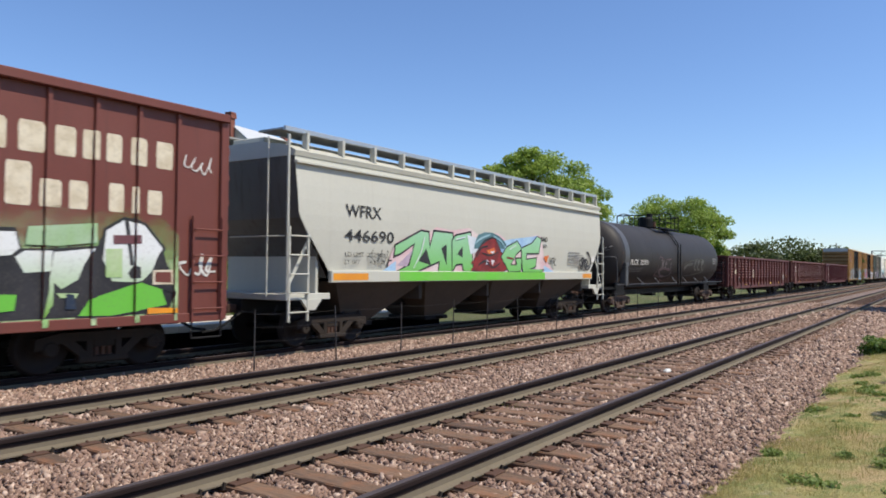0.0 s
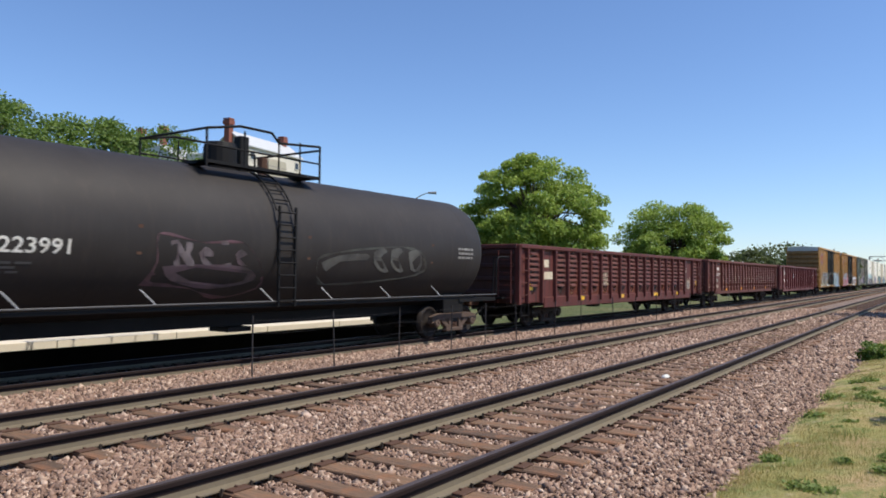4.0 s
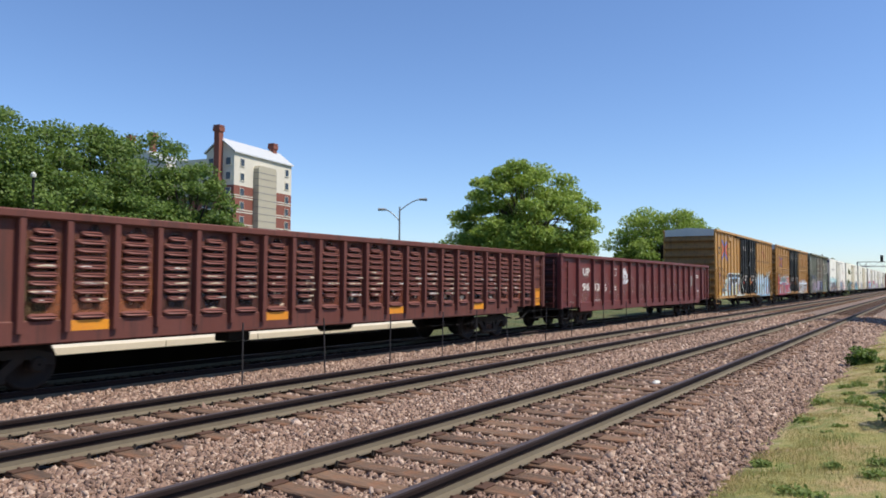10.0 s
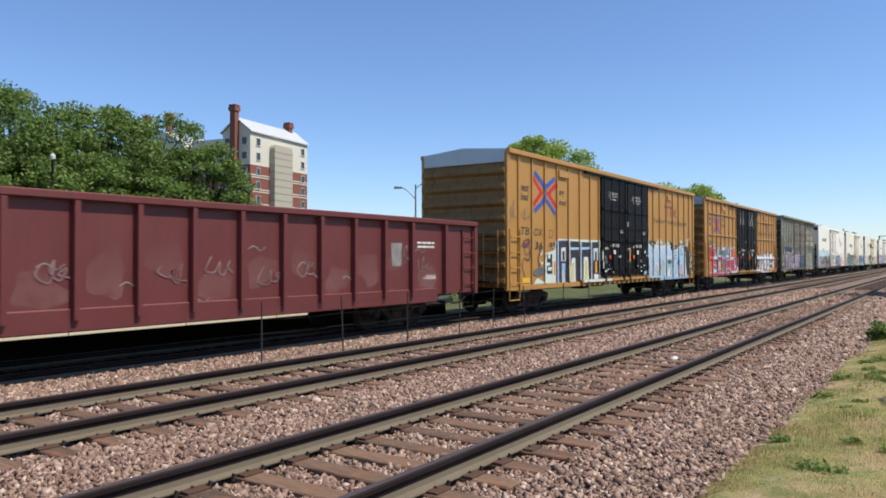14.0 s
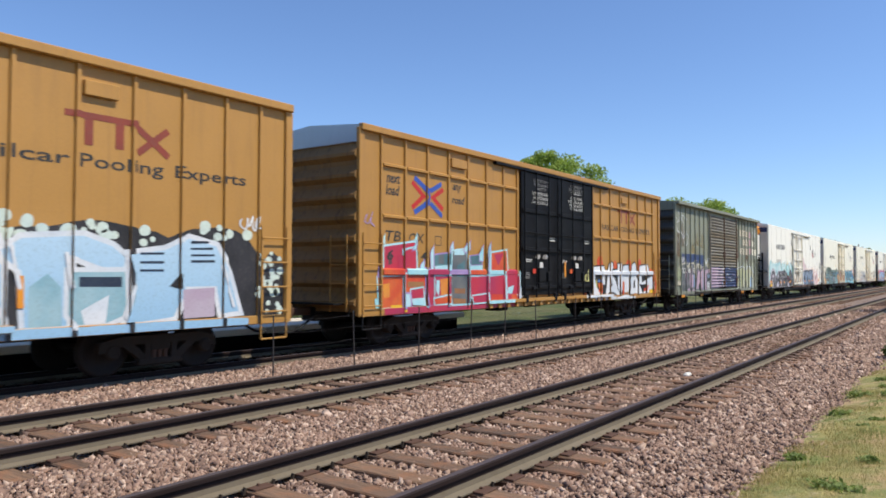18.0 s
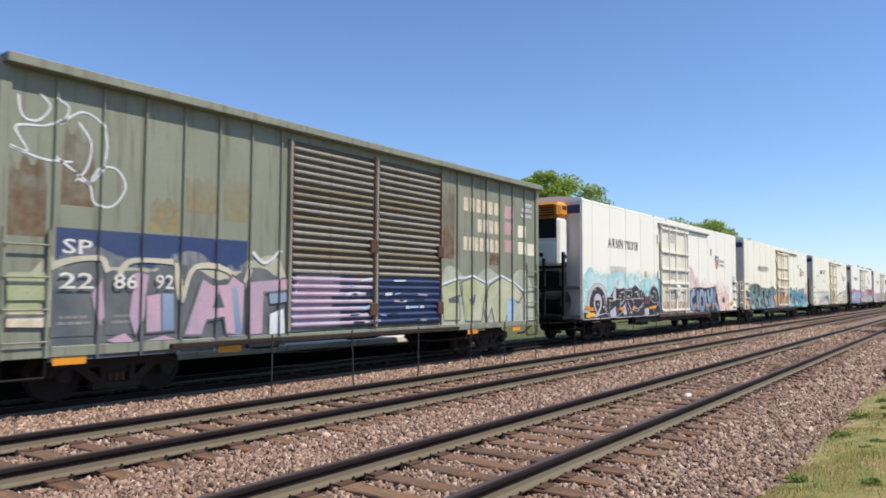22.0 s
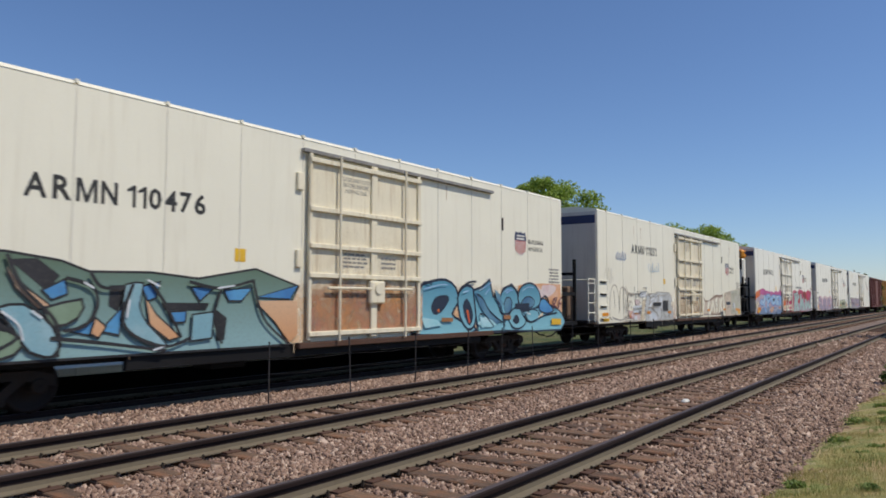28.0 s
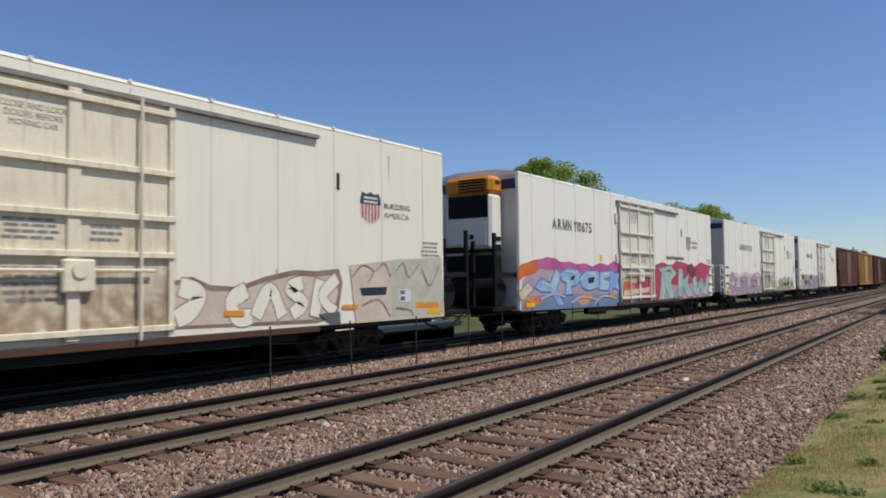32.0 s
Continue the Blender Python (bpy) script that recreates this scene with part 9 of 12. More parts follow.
area([(-3.38, 1.90), (-2.39, 1.98), (-2.38, 1.78), (-3.03, 1.73), (-3.04, 0.95), (-3.36, 0.95)], S_ROSE, S_SLATE, 0.04)
area([(-2.89, 1.69), (-2.44, 1.72), (-2.44, 1.54), (-2.86, 1.50)], S_SLATEBLUE)
area([(-2.86, 1.31), (-2.52, 1.41), (-2.48, 0.93), (-2.87, 0.93)], S_WHITE)
area([(-6.08, 0.97), (-5.80, 1.07), (-5.64, 0.93), (-5.96, 0.93)], S_ROSE, S_SLATE, 0.03)
area([(-5.44, 0.93), (-5.11, 1.00), (-4.87, 0.93)], S_ROSE, S_SLATE, 0.03)
area([(-3.96, 0.93), (-3.49, 0.95), (-3.43, 0.93)], S_LILAC, S_SLATE, 0.03)
area([(-7.57, 1.98), (-7.04, 1.99), (-7.02, 1.59), (-7.56, 1.59)], S_OLIVE)
area([(-7.56, 1.42), (-7.03, 1.41), (-7.02, 1.20), (-7.56, 1.22)], M_LETCREAM)
lay("graffiti_cloud", hull(2.64, 7.5, 0.8, 2.42, 3, n=40, top=0.2), car, spray("spray_pale_haze", (0.50, 0.52, 0.42), (0.36, 0.4, 0.3)), "pale sprayed edge", R)
area, bar = mural(car, "olive-cream sprayed letter", R)
area([(2.68, 1.84), (3.51, 2.06), (3.60, 1.67), (3.02, 1.54), (3.53, 1.44), (3.54, 1.03), (2.88, 1.04), (2.75, 1.44)], S_OLIVECREAM, S_SLATE, 0.04)
area([(3.02, 1.57), (3.53, 1.69), (3.53, 1.46), (3.08, 1.47)], S_SLATE)
area([(3.66, 2.00), (4.16, 2.12), (4.84, 1.94), (4.64, 1.29), (4.56, 0.98), (3.84, 1.00), (3.69, 1.56)], S_OLIVECREAM, S_SLATE, 0.05)
area([(4.00, 1.56), (4.30, 1.71), (4.25, 1.44), (4.05, 1.41)], S_SLATE)
area([(3.71, 1.56), (3.93, 1.41), (3.89, 1.01), (3.77, 1.02)], S_OLIVE)
area([(4.69, 1.37), (5.00, 1.92), (5.66, 2.15), (6.47, 1.93), (6.83, 1.69), (6.63, 1.48), (6.15, 1.58), (5.85, 0.93), (5.27, 0.93), (5.12, 1.36), (4.85, 0.97)], S_OLIVECREAM, S_SLATE, 0.05)
area([(5.15, 1.54), (5.51, 1.81), (5.66, 1.53), (5.38, 1.05)], S_OLIVE)
area([(5.97, 1.58), (6.44, 1.52), (6.28, 0.93), (5.94, 0.93)], S_PALEBLUE)
bar([(2.68, 1.92), (3.51, 2.12), (3.77, 2.12), (4.16, 2.19), (4.84, 2.00), (5.58, 2.23), (6.43, 2.01), (6.93, 1.79)], 0.06, S_WHITE, None, 0, 0)
area([(2.86, 0.93), (3.82, 0.94), (3.71, 0.93)], S_OLIVECREAM)
burner(car, (), (("E", -2.40, -0.95, 1.02, 2.06),), 0.34, S_SLATE, (S_MAUVE,), S_WHITE, "mauve sprayed letter on the door", y=-1.57)
r4 = random.Random(4)
for k in range(26):
    x_, z_ = r4.uniform(-0.9, 2.2), 1.08 + 0.152 * r4.randrange(7)
    lay("graffiti_accent", stroke([(x_, z_), (x_ + r4.uniform(0.08, 0.4), z_ + r4.uniform(-0.02, 0.03))], r4.uniform(0.03, 0.07)), car, (S_PALEBLUE, S_WHITE, S_NIGHT, S_MAUVE)[k % 4], "", (), y=-1.632)
for i, (x0, x1, z) in enumerate(((3.70, 5.55, 3.91), (4.38, 5.55, 3.38), (3.70, 5.55, 2.86))):
    n_ = (6, 4, 7)[i]
    w_ = (x1 - x0) / n_
    for k in range(n_):   # blocks in place of the painted company name
        lay("lettering_block", worn_block(x0 + w_ * k, x0 + w_ * k + w_ * 0.80, z, z + 0.36, k + i), car, M_LETCREAM, "cream painted lettering block", R)
for z in (3.88, 3.41, 2.90):
    lay("paint_square", rects((5.82, 6.24, z, z + 0.36)), car, M_PINKSQ, "faded pink square", R)
for x, z in ((6.58, 3.37), (6.58, 2.88), (7.14, 2.86)):
    lay("paint_square", rects((x, x + 0.42, z, z + 0.36)), car, M_SQCREAM, "cream square", R)
for loop in (((-7.5, 4.5), (-7.43, 4.21), (-7.22, 4.18), (-7.05, 4.41), (-7.2, 4.58)), ((-7.63, 3.78), (-7.35, 3.72), (-7.52, 4.04), (-7.12, 4.12), (-6.88, 4.25)), ((-7.72, 3.76), (-7.58, 3.74), (-7.1, 3.63), (-6.7, 3.65)),
             ((-6.98, 4.55), (-6.78, 4.47), (-6.83, 4.26), (-6.95, 4.19)), ((-6.91, 4.18), (-6.57, 4.43), (-6.24, 4.28), (-6.17, 3.86), (-6.32, 3.46), (-6.53, 3.38), (-6.65, 3.53)), ((-6.62, 4.26), (-6.42, 3.98), (-6.47, 3.6), (-6.64, 3.37)),
             ((-6.95, 3.69), (-6.72, 3.55), (-6.43, 3.34), (-6.34, 3.07), (-6.05, 3.05), (-5.84, 3.36), (-5.99, 3.63), (-6.27, 3.61), (-6.44, 3.33))):
    lay("scrawl", brush(smooth_line(loop, 7), 0.032, 0.1), car, S_WHITE, "white looping scrawl", R, lift=0.006)
GREENRUST = mist("brown_rust_bloom", (0.20, 0.095, 0.04), (0.14, 0.07, 0.035), 2.6, 4.9, 0.75, 1.3, 2.2)
YELLOWFADE = mist("ochre_primer_film", (0.36, 0.29, 0.13), (0.30, 0.24, 0.12), 2.7, 3.9, 0.8, 0.5, 2.0)
for a_, c_, z0_, z1_, mt_ in ((-7.62, -7.05, 2.5, 3.7, GREENRUST), (-6.85, -6.35, 3.0, 4.2, GREENRUST), (-4.75, -4.1, 3.1, 3.75, YELLOWFADE), (-5.4, -4.85, 2.7, 3.3, YELLOWFADE), (-3.95, -3.35, 3.0, 4.0, YELLOWFADE), (2.75, 3.3, 2.6, 4.6, GREENRUST), (5.0, 5.5, 2.5, 2.9, GREENRUST)):
    lay("rust_film", hull(a_, c_, z0_, z1_, int(a_ * 7), n=14, top=0.2), car, mt_, "rust bloom on faded paint", (), lift=0.002)
lay("rust_film", rects((-7.7, 7.7, 4.86, 5.0)), car, GREENRUST, "rusty eave", (), y=-1.74)
for k in range(3):
    tag(car, R, 6.75 + 0.05 * k, 7.4, 3.98 + 0.17 * k, 4.12 + 0.17 * k, S_WHITE, 66 + k, 0.03)
lay("placard", rects((6.85, 7.3, 1.35, 1.55)), car, M_LETCREAM, "pale data label", R, lift=0.016)
lay("placard", rects((-7.55, -7.1, 1.35, 1.6)), car, S_OLIVE, "pale green data label", R, lift=0.016)
for x in (-6.9, -4.0, 3.9, 6.2):
    lay("reflector", rects((x, x + 0.5, 0.64, 0.78)), car, M_ORANGE, "orange reflector strip", R, lift=0.02)
# ---- white refrigerator cars ----


def reefer(label, left, right, number, unit, seed, tz=3.38, white=M_WHITE):
    """unit: the cooling unit stands on the leading end."""
    car, half = railcar("refrigerator_car", label, left, right, 7.2, reach=(1.2, 0.55) if unit else (0.55, 1.2))
    door_mat = M_WARMDOOR if white is M_WARMWHITE else M_CREAM
    part("body", Mesh().box(-half, half, -1.55, 1.55, 0.84, 4.97, 0.02), white, car)
    part("roof", Mesh().prism([(-1.56, 4.95), (1.56, 4.95), (1.5, 5.02), (0.7, 5.14), (-0.7, 5.14), (-1.5, 5.02)], -half, half), white, car)
    for i in range(13):
        x = -half + 0.8 + 1.55 * i
        part("roof_seam", Mesh().box(x - 0.03, x + 0.03, -1.57, 1.57, 4.97, 5.03).box(x - 0.03, x + 0.03, -0.8, 0.8, 5.0, 5.17), white, car)
        part("side_seam", Mesh().box(x - 0.005, x + 0.005, -1.556, -1.545, 0.9, 4.9), M_SEAM, car)
    dx = -0.66 if unit else 0.42
    a, c = dx - 1.84, dx + 1.84
    dy = -1.62
    door = part("door", Mesh().box(a + 0.05, c - 0.05, dy, -1.54, 0.95, 4.62, 0.02), door_mat, car, "stained white plug door")
    for x, w_ in ((a + 0.04, 0.04), (dx + 0.15, 0.10), (c - 0.05, 0.05)):
        part("door_post", Mesh().box(x - w_, x + w_, dy - 0.05, dy + 0.02, 0.9, 4.68, 0.01), door_mat, door)
    for z in (3.55, 2.80, 2.20, 1.02, 4.55):
        part("door_rail", Mesh().box(a, c, dy - 0.085, dy + 0.01, z - 0.05, z + 0.05, 0.012), door_mat, door)
    for x in (a + 0.85, c - 0.63):
        part("lock_rod", Mesh().rod((x, dy - 0.09, 0.85), (x, dy - 0.09, 4.72), 0.03, 8), door_mat, door)
    part("lock_gear", Mesh().box(dx - 0.05, dx + 0.45, dy - 0.13, dy, 1.62, 2.12, 0.03).rod((dx + 0.2, dy - 0.16, 1.95), (dx + 0.2, dy - 0.1, 1.95), 0.12, 12).rod((a + 0.5, dy - 0.1, 1.95), (c - 0.4, dy - 0.1, 1.95), 0.03, 6), door_mat, door)
    part("door_track", Mesh().box(a - 0.15, c + 3.4, -1.66, -1.54, 4.68, 4.76, 0.01), M_LETGREY, car)
    part("lower_track", Mesh().box(a - 0.2, c + 3.4, -1.64, -1.50, 0.74, 0.86, 0.01), M_RUST, car)
    for z in (3.9, 2.35):
        part("door_hinge", Mesh().box(a - 0.28, a - 0.12, -1.62, -1.54, z, z + 0.35, 0.01), door_mat, car)
    for k, ln in enumerate(("CLOSE AND LOCK", "DOORS BEFORE", "MOVING CAR")):
        letters(ln, a + 1.42 - 0.034 * len(ln), a + 1.42 + 0.034 * len(ln), 4.24 - 0.125 * k, 4.33 - 0.125 * k, car, M_LETGREY, y=dy, fat=0.0, label="door notice")
    lay("lettering_block", bars(a + 1.0, dx - 0.05, 2.35, 2.70, 4, seed + 1), car, M_LETGREY, "door notice", (), y=dy)
    lay("lettering_block", bars(dx + 0.4, c - 0.9, 2.35, 2.65, 3, seed + 2), car, M_LETGREY, "door notice", (), y=dy)
    lay("lettering_block", bars(a + 1.0, dx - 0.05, 1.45, 2.0, 5, seed + 3), car, M_LETGREY, "door notice", (), y=dy)
    x0 = -7.95 if unit else -6.88
    for ch, p, q in (("A", 0.0, 0.33), ("R", 0.41, 0.69), ("N", 1.15, 1.42)):
        letters(ch, x0 + p, x0 + q, tz, tz + 0.36, car, M_LETBLACK, y=-1.55, fat=0.02)
    m_ = [(0, 0), (0, 1), (0.22, 1), (0.50, 0.26), (0.78, 1), (1, 1), (1, 0), (0.83, 0), (0.83, 0.70), (0.58, 0), (0.42, 0), (0.17, 0.70), (0.17, 0)]
    lay("lettering", ([(x0 + 0.76 + 0.33 * p, tz + 0.36 * q) for p, q in m_], [tuple(range(13))]), car, M_LETBLACK, "", (), y=-1.55, lift=0.004)
    xa = x0 + 1.58
    for ch in number:
        wide = 0.15 if ch == "1" else 0.235
        if ch == "1":   # a stem with a slanting flag
            p, q = xa + wide - 0.055, tz + 0.355
            lay("lettering", ([(p, tz), (p + 0.055, tz), (p + 0.055, q), (p + 0.012, q), (xa, q - 0.075), (xa, q - 0.115), (p, q - 0.085)], [tuple(range(7))]), car, M_LETBLACK, "", (), y=-1.55, lift=0.004)
        else:
            letters(ch, xa, xa + wide, tz, tz + 0.355, car, M_LETBLACK, y=-1.55, fat=0.02)
        xa += wide + (0.04 if ch == "1" else 0.055)
    sx = 5.90 if unit else 7.0
    shield = [(sx + 0.33 + 0.38 * p, 3.38 + 0.37 * q) for p, q in ((-0.9, 0.55), (-0.75, 0.95), (-0.3, 0.85), (0, 1.0), (0.3, 0.85), (0.75, 0.95), (0.9, 0.55), (0.95, -0.3), (0.5, -0.85), (0, -1.0), (-0.5, -0.85), (-0.95, -0.3))]
    lay("emblem", (shield, [tuple(range(12))]), car, M_LETWHITE, "white shield emblem", (), y=-1.55)
    lay("emblem", ([*shield[:7], (sx + 0.33 + 0.36 * 0.98, 3.47), (sx + 0.33 - 0.36 * 0.98, 3.47)], [tuple(range(9))]), car, M_NAVY, "navy shield top", (), y=-1.55, lift=0.006)
    for k in range(6):
        lay("emblem_stripe", stroke([(sx + 0.06 + 0.108 * k, 3.46), (sx + 0.06 + 0.108 * k, 3.17 - 0.045 * (2.5 - abs(k - 2.5)))], 0.05), car, M_RED, "red shield stripe", (), y=-1.55, lift=0.006)
    for z in (3.50, 3.59):
        lay("emblem_bar", rects((sx + 0.10, sx + 0.56, z, z + 0.05)), car, M_LETWHITE, "pale bar on the shield", (), y=-1.55, lift=0.009)
    letters("BUILDING", sx + 0.80, sx + 1.76, 3.41, 3.54, car, M_LETBLACK, y=-1.55)
    letters("AMERICA", sx + 0.80, sx + 1.72, 3.19, 3.32, car, M_LETBLACK, y=-1.55, fat=0.0)
    lay("lettering_block", bars(half - 0.95, half - 0.2, 2.1, 2.7, 6, seed + 4), car, M_LETGREY, "", (), y=-1.55)
    part("inspection_slot", Mesh().box(sx - 0.75, sx - 0.68, -1.57, -1.54, 3.70, 4.06), M_BLACK, car)
    lay("placard", rects((a - 1.75, a - 1.5, 2.40, 2.64)), car, M_YELREF, "small yellow label", (), y=-1.55)
    for x in (-9.8,) if seed in (110, 120) else (-9.8, -5.6, -3.4, 4.2, 8.6):
        lay("reflector", rects((x, x + 0.55, 1.12, 1.24)), car, M_ORANGE, "orange reflector strip", (), y=-1.55, lift=0.018)
    lay("placard", rects((-9.75, -9.2, 0.92, 1.06)), car, M_YELREF, "yellow label", (), y=-1.55, lift=0.018)
    part("underframe", Mesh().box(-half + 0.2, half - 0.2, -1.3, 1.3, 0.72, 0.85), M_BLACK, car)
    part("side_sill", Mesh().box(-5.2, 5.2, -1.5, -1.40, 0.58, 0.86, 0.01), M_BLACK, car)
    part("air_reservoir", Mesh().rod((2.0, 0.4, 0.55), (3.1, 0.4, 0.55), 0.2, 12), M_BLACK, car)
    part("brake_valve", Mesh().box(-3.2, -2.4, -1.0, -0.4, 0.42, 0.72, 0.03), M_BLACK, car)
    part("brake_pipe", Mesh().rod((-4.5, -0.5, 0.55), (4.5, -0.5, 0.55), 0.025, 6), M_BLACK, car)
    for s in (-1, 1):
        e = s * half
        part("end_sheet", Mesh().box(min(e, e + s * 0.03), max(e, e + s * 0.03), -1.48, 1.48, 0.9, 4.93), M_END, car, "grey ribbed end sheet")
        part("end_band", Mesh().box(min(e, e + s * 0.04), max(e, e + s * 0.04), -1.47, 1.47, 4.50, 4.80), M_NAVY, car, "navy end band")
        here = (s < 0) == unit
        cover = 1.35 if here else 0.72
        deck = part("end_deck", Mesh().box(min(e, e + s * cover), max(e, e + s * cover), -1.45, 1.45, 0.86, 0.98, 0.01), M_BLACK, car)
        xa, xb = sorted((e + s * 0.10, e + s * (cover - 0.08)))
        if not here:
            rail = Mesh().pipe([(xb, -1.45, 0.95), (xb, -1.45, 2.45), (xa, -1.45, 2.45), (xa, -1.45, 0.95)], 0.024)
            for k in range(4):
                rail.rod((xa, -1.45, 1.25 + 0.35 * k), (xb, -1.45, 1.25 + 0.35 * k), 0.018)
            rail.pipe([(xb if s > 0 else xa, -1.45, 2.42), (xb if s > 0 else xa, 1.45, 2.42)], 0.02)
            part("end_railing", rail, white, car)
            part("machinery_box", Mesh().box(min(e + s * 0.05, e + s * 0.5), max(e + s * 0.05, e + s * 0.5), -0.6, 0.9, 1.0, 2.2, 0.04), paint("machinery_brown_%d_%d" % (seed, s), (0.22, 0.14, 0.09), (0.1, 0.06, 0.04), 0.8, 0.7, 0.4), car, "brown machinery box")
            for z in (1.05, 1.5, 1.95, 2.4):
                part("grab_iron", grabs(e - s * 0.75, e - s * 0.15, (z,), -1.56, 0.02), white, car)
                part("ladder_recess", Mesh().box(min(e - s * 0.72, e - s * 0.18), max(e - s * 0.72, e - s * 0.18), -1.556, -1.54, z - 0.08, z + 0.02), M_BLACK, car)
        else:
            u0, u1 = sorted((e + s * 0.06, e + s * 0.72))
            uf, ub = (u0, 1) if s < 0 else (u1, -1)
            shell = part("cooling_unit", Mesh().box(u0, u1, -1.02, 0.64, 2.68, 4.32, 0.08), white, car, "white cooling unit with orange top")
            part("unit_top", Mesh().box(u0 - 0.01, u1 + 0.01, -1.05, 0.67, 4.32, 4.88, 0.12), M_UNITORANGE, shell, "orange unit top")
            part("grille", Mesh().box(min(uf - ub * 0.03, uf + ub * 0.05), max(uf - ub * 0.03, uf + ub * 0.05), -0.92, 0.50, 3.62, 4.30, 0.02), M_BLACK, shell, "black condenser grille")
            part("unit_panel", Mesh().box(min(uf - ub * 0.03, uf + ub * 0.05), max(uf - ub * 0.03, uf + ub * 0.05), -0.86, 0.46, 2.78, 3.50, 0.04), white, shell, "white lower access panel")
            part("panel_vent", Mesh().box(min(uf - ub * 0.04, uf + ub * 0.02), max(uf - ub * 0.04, uf + ub * 0.02), -0.42, -0.28, 2.98, 3.12), M_BLACK, shell)
            for k in range(5):
                part("vent_slat", Mesh().box(min(uf - ub * 0.05, uf + ub * 0.02), max(uf - ub * 0.05, uf + ub * 0.02), -0.85, 0.1, 4.40 + 0.085 * k, 4.44 + 0.085 * k), M_BLACK, shell)
            part("side_vent", Mesh().box(u0 + 0.2, u0 + 0.5, -1.05, -1.0, 2.62, 2.82).box(u0 + 0.2, u0 + 0.5, -1.05, -1.0, 2.92, 3.05), M_BLACK, shell)
            part("side_badge", Mesh().box(u0 + 0.2, u0 + 0.48, -1.075, -1.05, 4.62, 4.74, 0.02), M_NAVY, shell)
            for y, zt in ((-1.42, 3.1), (1.42, 3.1), (-0.7, 2.9), (0.7, 2.9)):
                part("guard_post", Mesh().box(e + s * 1.22 - 0.05, e + s * 1.22 + 0.05, y - 0.05, y + 0.05, 0.95, zt, 0.01), M_BLACK, deck)
            part("guard_rail", Mesh().box(e + s * 1.24 - 0.03, e + s * 1.24 + 0.03, -1.45, 1.45, 1.85, 1.97).box(e + s * 1.24 - 0.03, e + s * 1.24 + 0.03, -1.45, 1.45, 2.55, 2.65).box(min(e, e + s * 1.24), max(e, e + s * 1.24), -1.46, -1.40, 1.85, 1.97), M_BLACK, deck)
            part("fuel_tank", Mesh().rod((e + s * 0.6, -1.2, 1.42), (e + s * 0.6, 1.2, 1.42), 0.40, 18), M_BLACK, car, "black fuel tank")
            part("generator", Mesh().box(min(e + s * 0.1, e + s * 0.6), max(e + s * 0.1, e + s * 0.6), -1.0, 1.0, 1.85, 2.5, 0.04), M_BLACK, car)
    lay("grime_film", rects((a + 0.06, c - 0.06, 0.96, 4.6)), car, GRIME, "brown stains on the door", (), y=dy, lift=0.002)
    lay("rust_film", rects((a + 0.06, c - 0.06, 0.96, 2.4 if seed != 100 else 1.4)), car, DOORRUST, "rust stains on the lower door", (), y=dy, lift=0.003)
    for k in range(7):
        xk = a + 0.12 + (c - a - 0.3) * k / 6
        lay("rust_run", ([(xk, 2.16), (xk + 0.10, 2.16), (xk + 0.07, 1.5 - 0.1 * (k % 3)), (xk + 0.03, 1.4)], [(0, 1, 2, 3)]), car, DOORRUST, "", (), y=dy, lift=0.004)
    for xk in (a - 0.06, c + 0.02):
        lay("rust_run", rects((xk, xk + 0.10, 1.0, 4.6)), car, GRIME, "brown stain beside the door", (), y=-1.55, lift=0.002)
    r = random.Random(seed)
    for i in range(9):   # rust runs below seams and door gear
        x = r.uniform(-half + 0.4, half - 0.4)
        z = r.choice((4.65, 4.62, 1.2, 2.0))
        lay("rust_run", joined([([(x, z), (x + 0.05, z), (x + 0.035, z - r.uniform(0.2, 0.7)), (x + 0.015, z - r.uniform(0.2, 0.7))], [(0, 1, 2, 3)])]), car, bpy.data.materials["faint_rust"], "", (), y=-1.55, lift=0.002)
    return car, half, dx


M_SEAM = spray("seam_shadow", (0.60, 0.57, 0.51), (0.68, 0.65, 0.58))
spray("faint_rust", (0.50, 0.36, 0.22), (0.58, 0.46, 0.32))
RY = -1.55
car, half, dx = reefer("white refrigerator car with aqua and black graffiti", 172.44, 192.66, "110318", True, 100, 3.43)
lay("graffiti_cloud", hull(-10.08, -2.40, 0.86, 2.85, 7, n=44, top=0.12), car, mist("aqua_mist", (0.22, 0.56, 0.60), (0.42, 0.68, 0.70), 1.95, 2.65, wob=0.45, scale=1.3), "aqua sprayed mist", (), y=RY)
for k, (x_, z_, r_) in enumerate(((-9.5, 2.25, 0.42), (-8.87, 2.15, 0.34), (-8.33, 2.15, 0.32), (-7.74, 2.2, 0.30), (-7.3, 2.2, 0.32), (-6.8, 2.2, 0.42), (-5.76, 2.22, 0.34), (-5.15, 2.2, 0.26), (-4.03, 2.15, 0.24), (-2.95, 2.25, 0.26))):
    lay("graffiti_cloud", blob(x_, z_, r_, r_ * 0.95, 500 + k, 22, 0.05), car, S_AQUA, "round aqua sprayed puff", (), y=RY, lift=0.0040 + 0.0005 * (k % 2))
    lay("graffiti_cloud", blob(x_ + 0.05, z_ - 0.08, r_ * 0.78, r_ * 0.72, 520 + k, 22, 0.08), car, S_AQUAPALE, "", (), y=RY, lift=0.0052)
area, bar = mural(car, "black sprayed letter with pale lilac edge", y=RY)
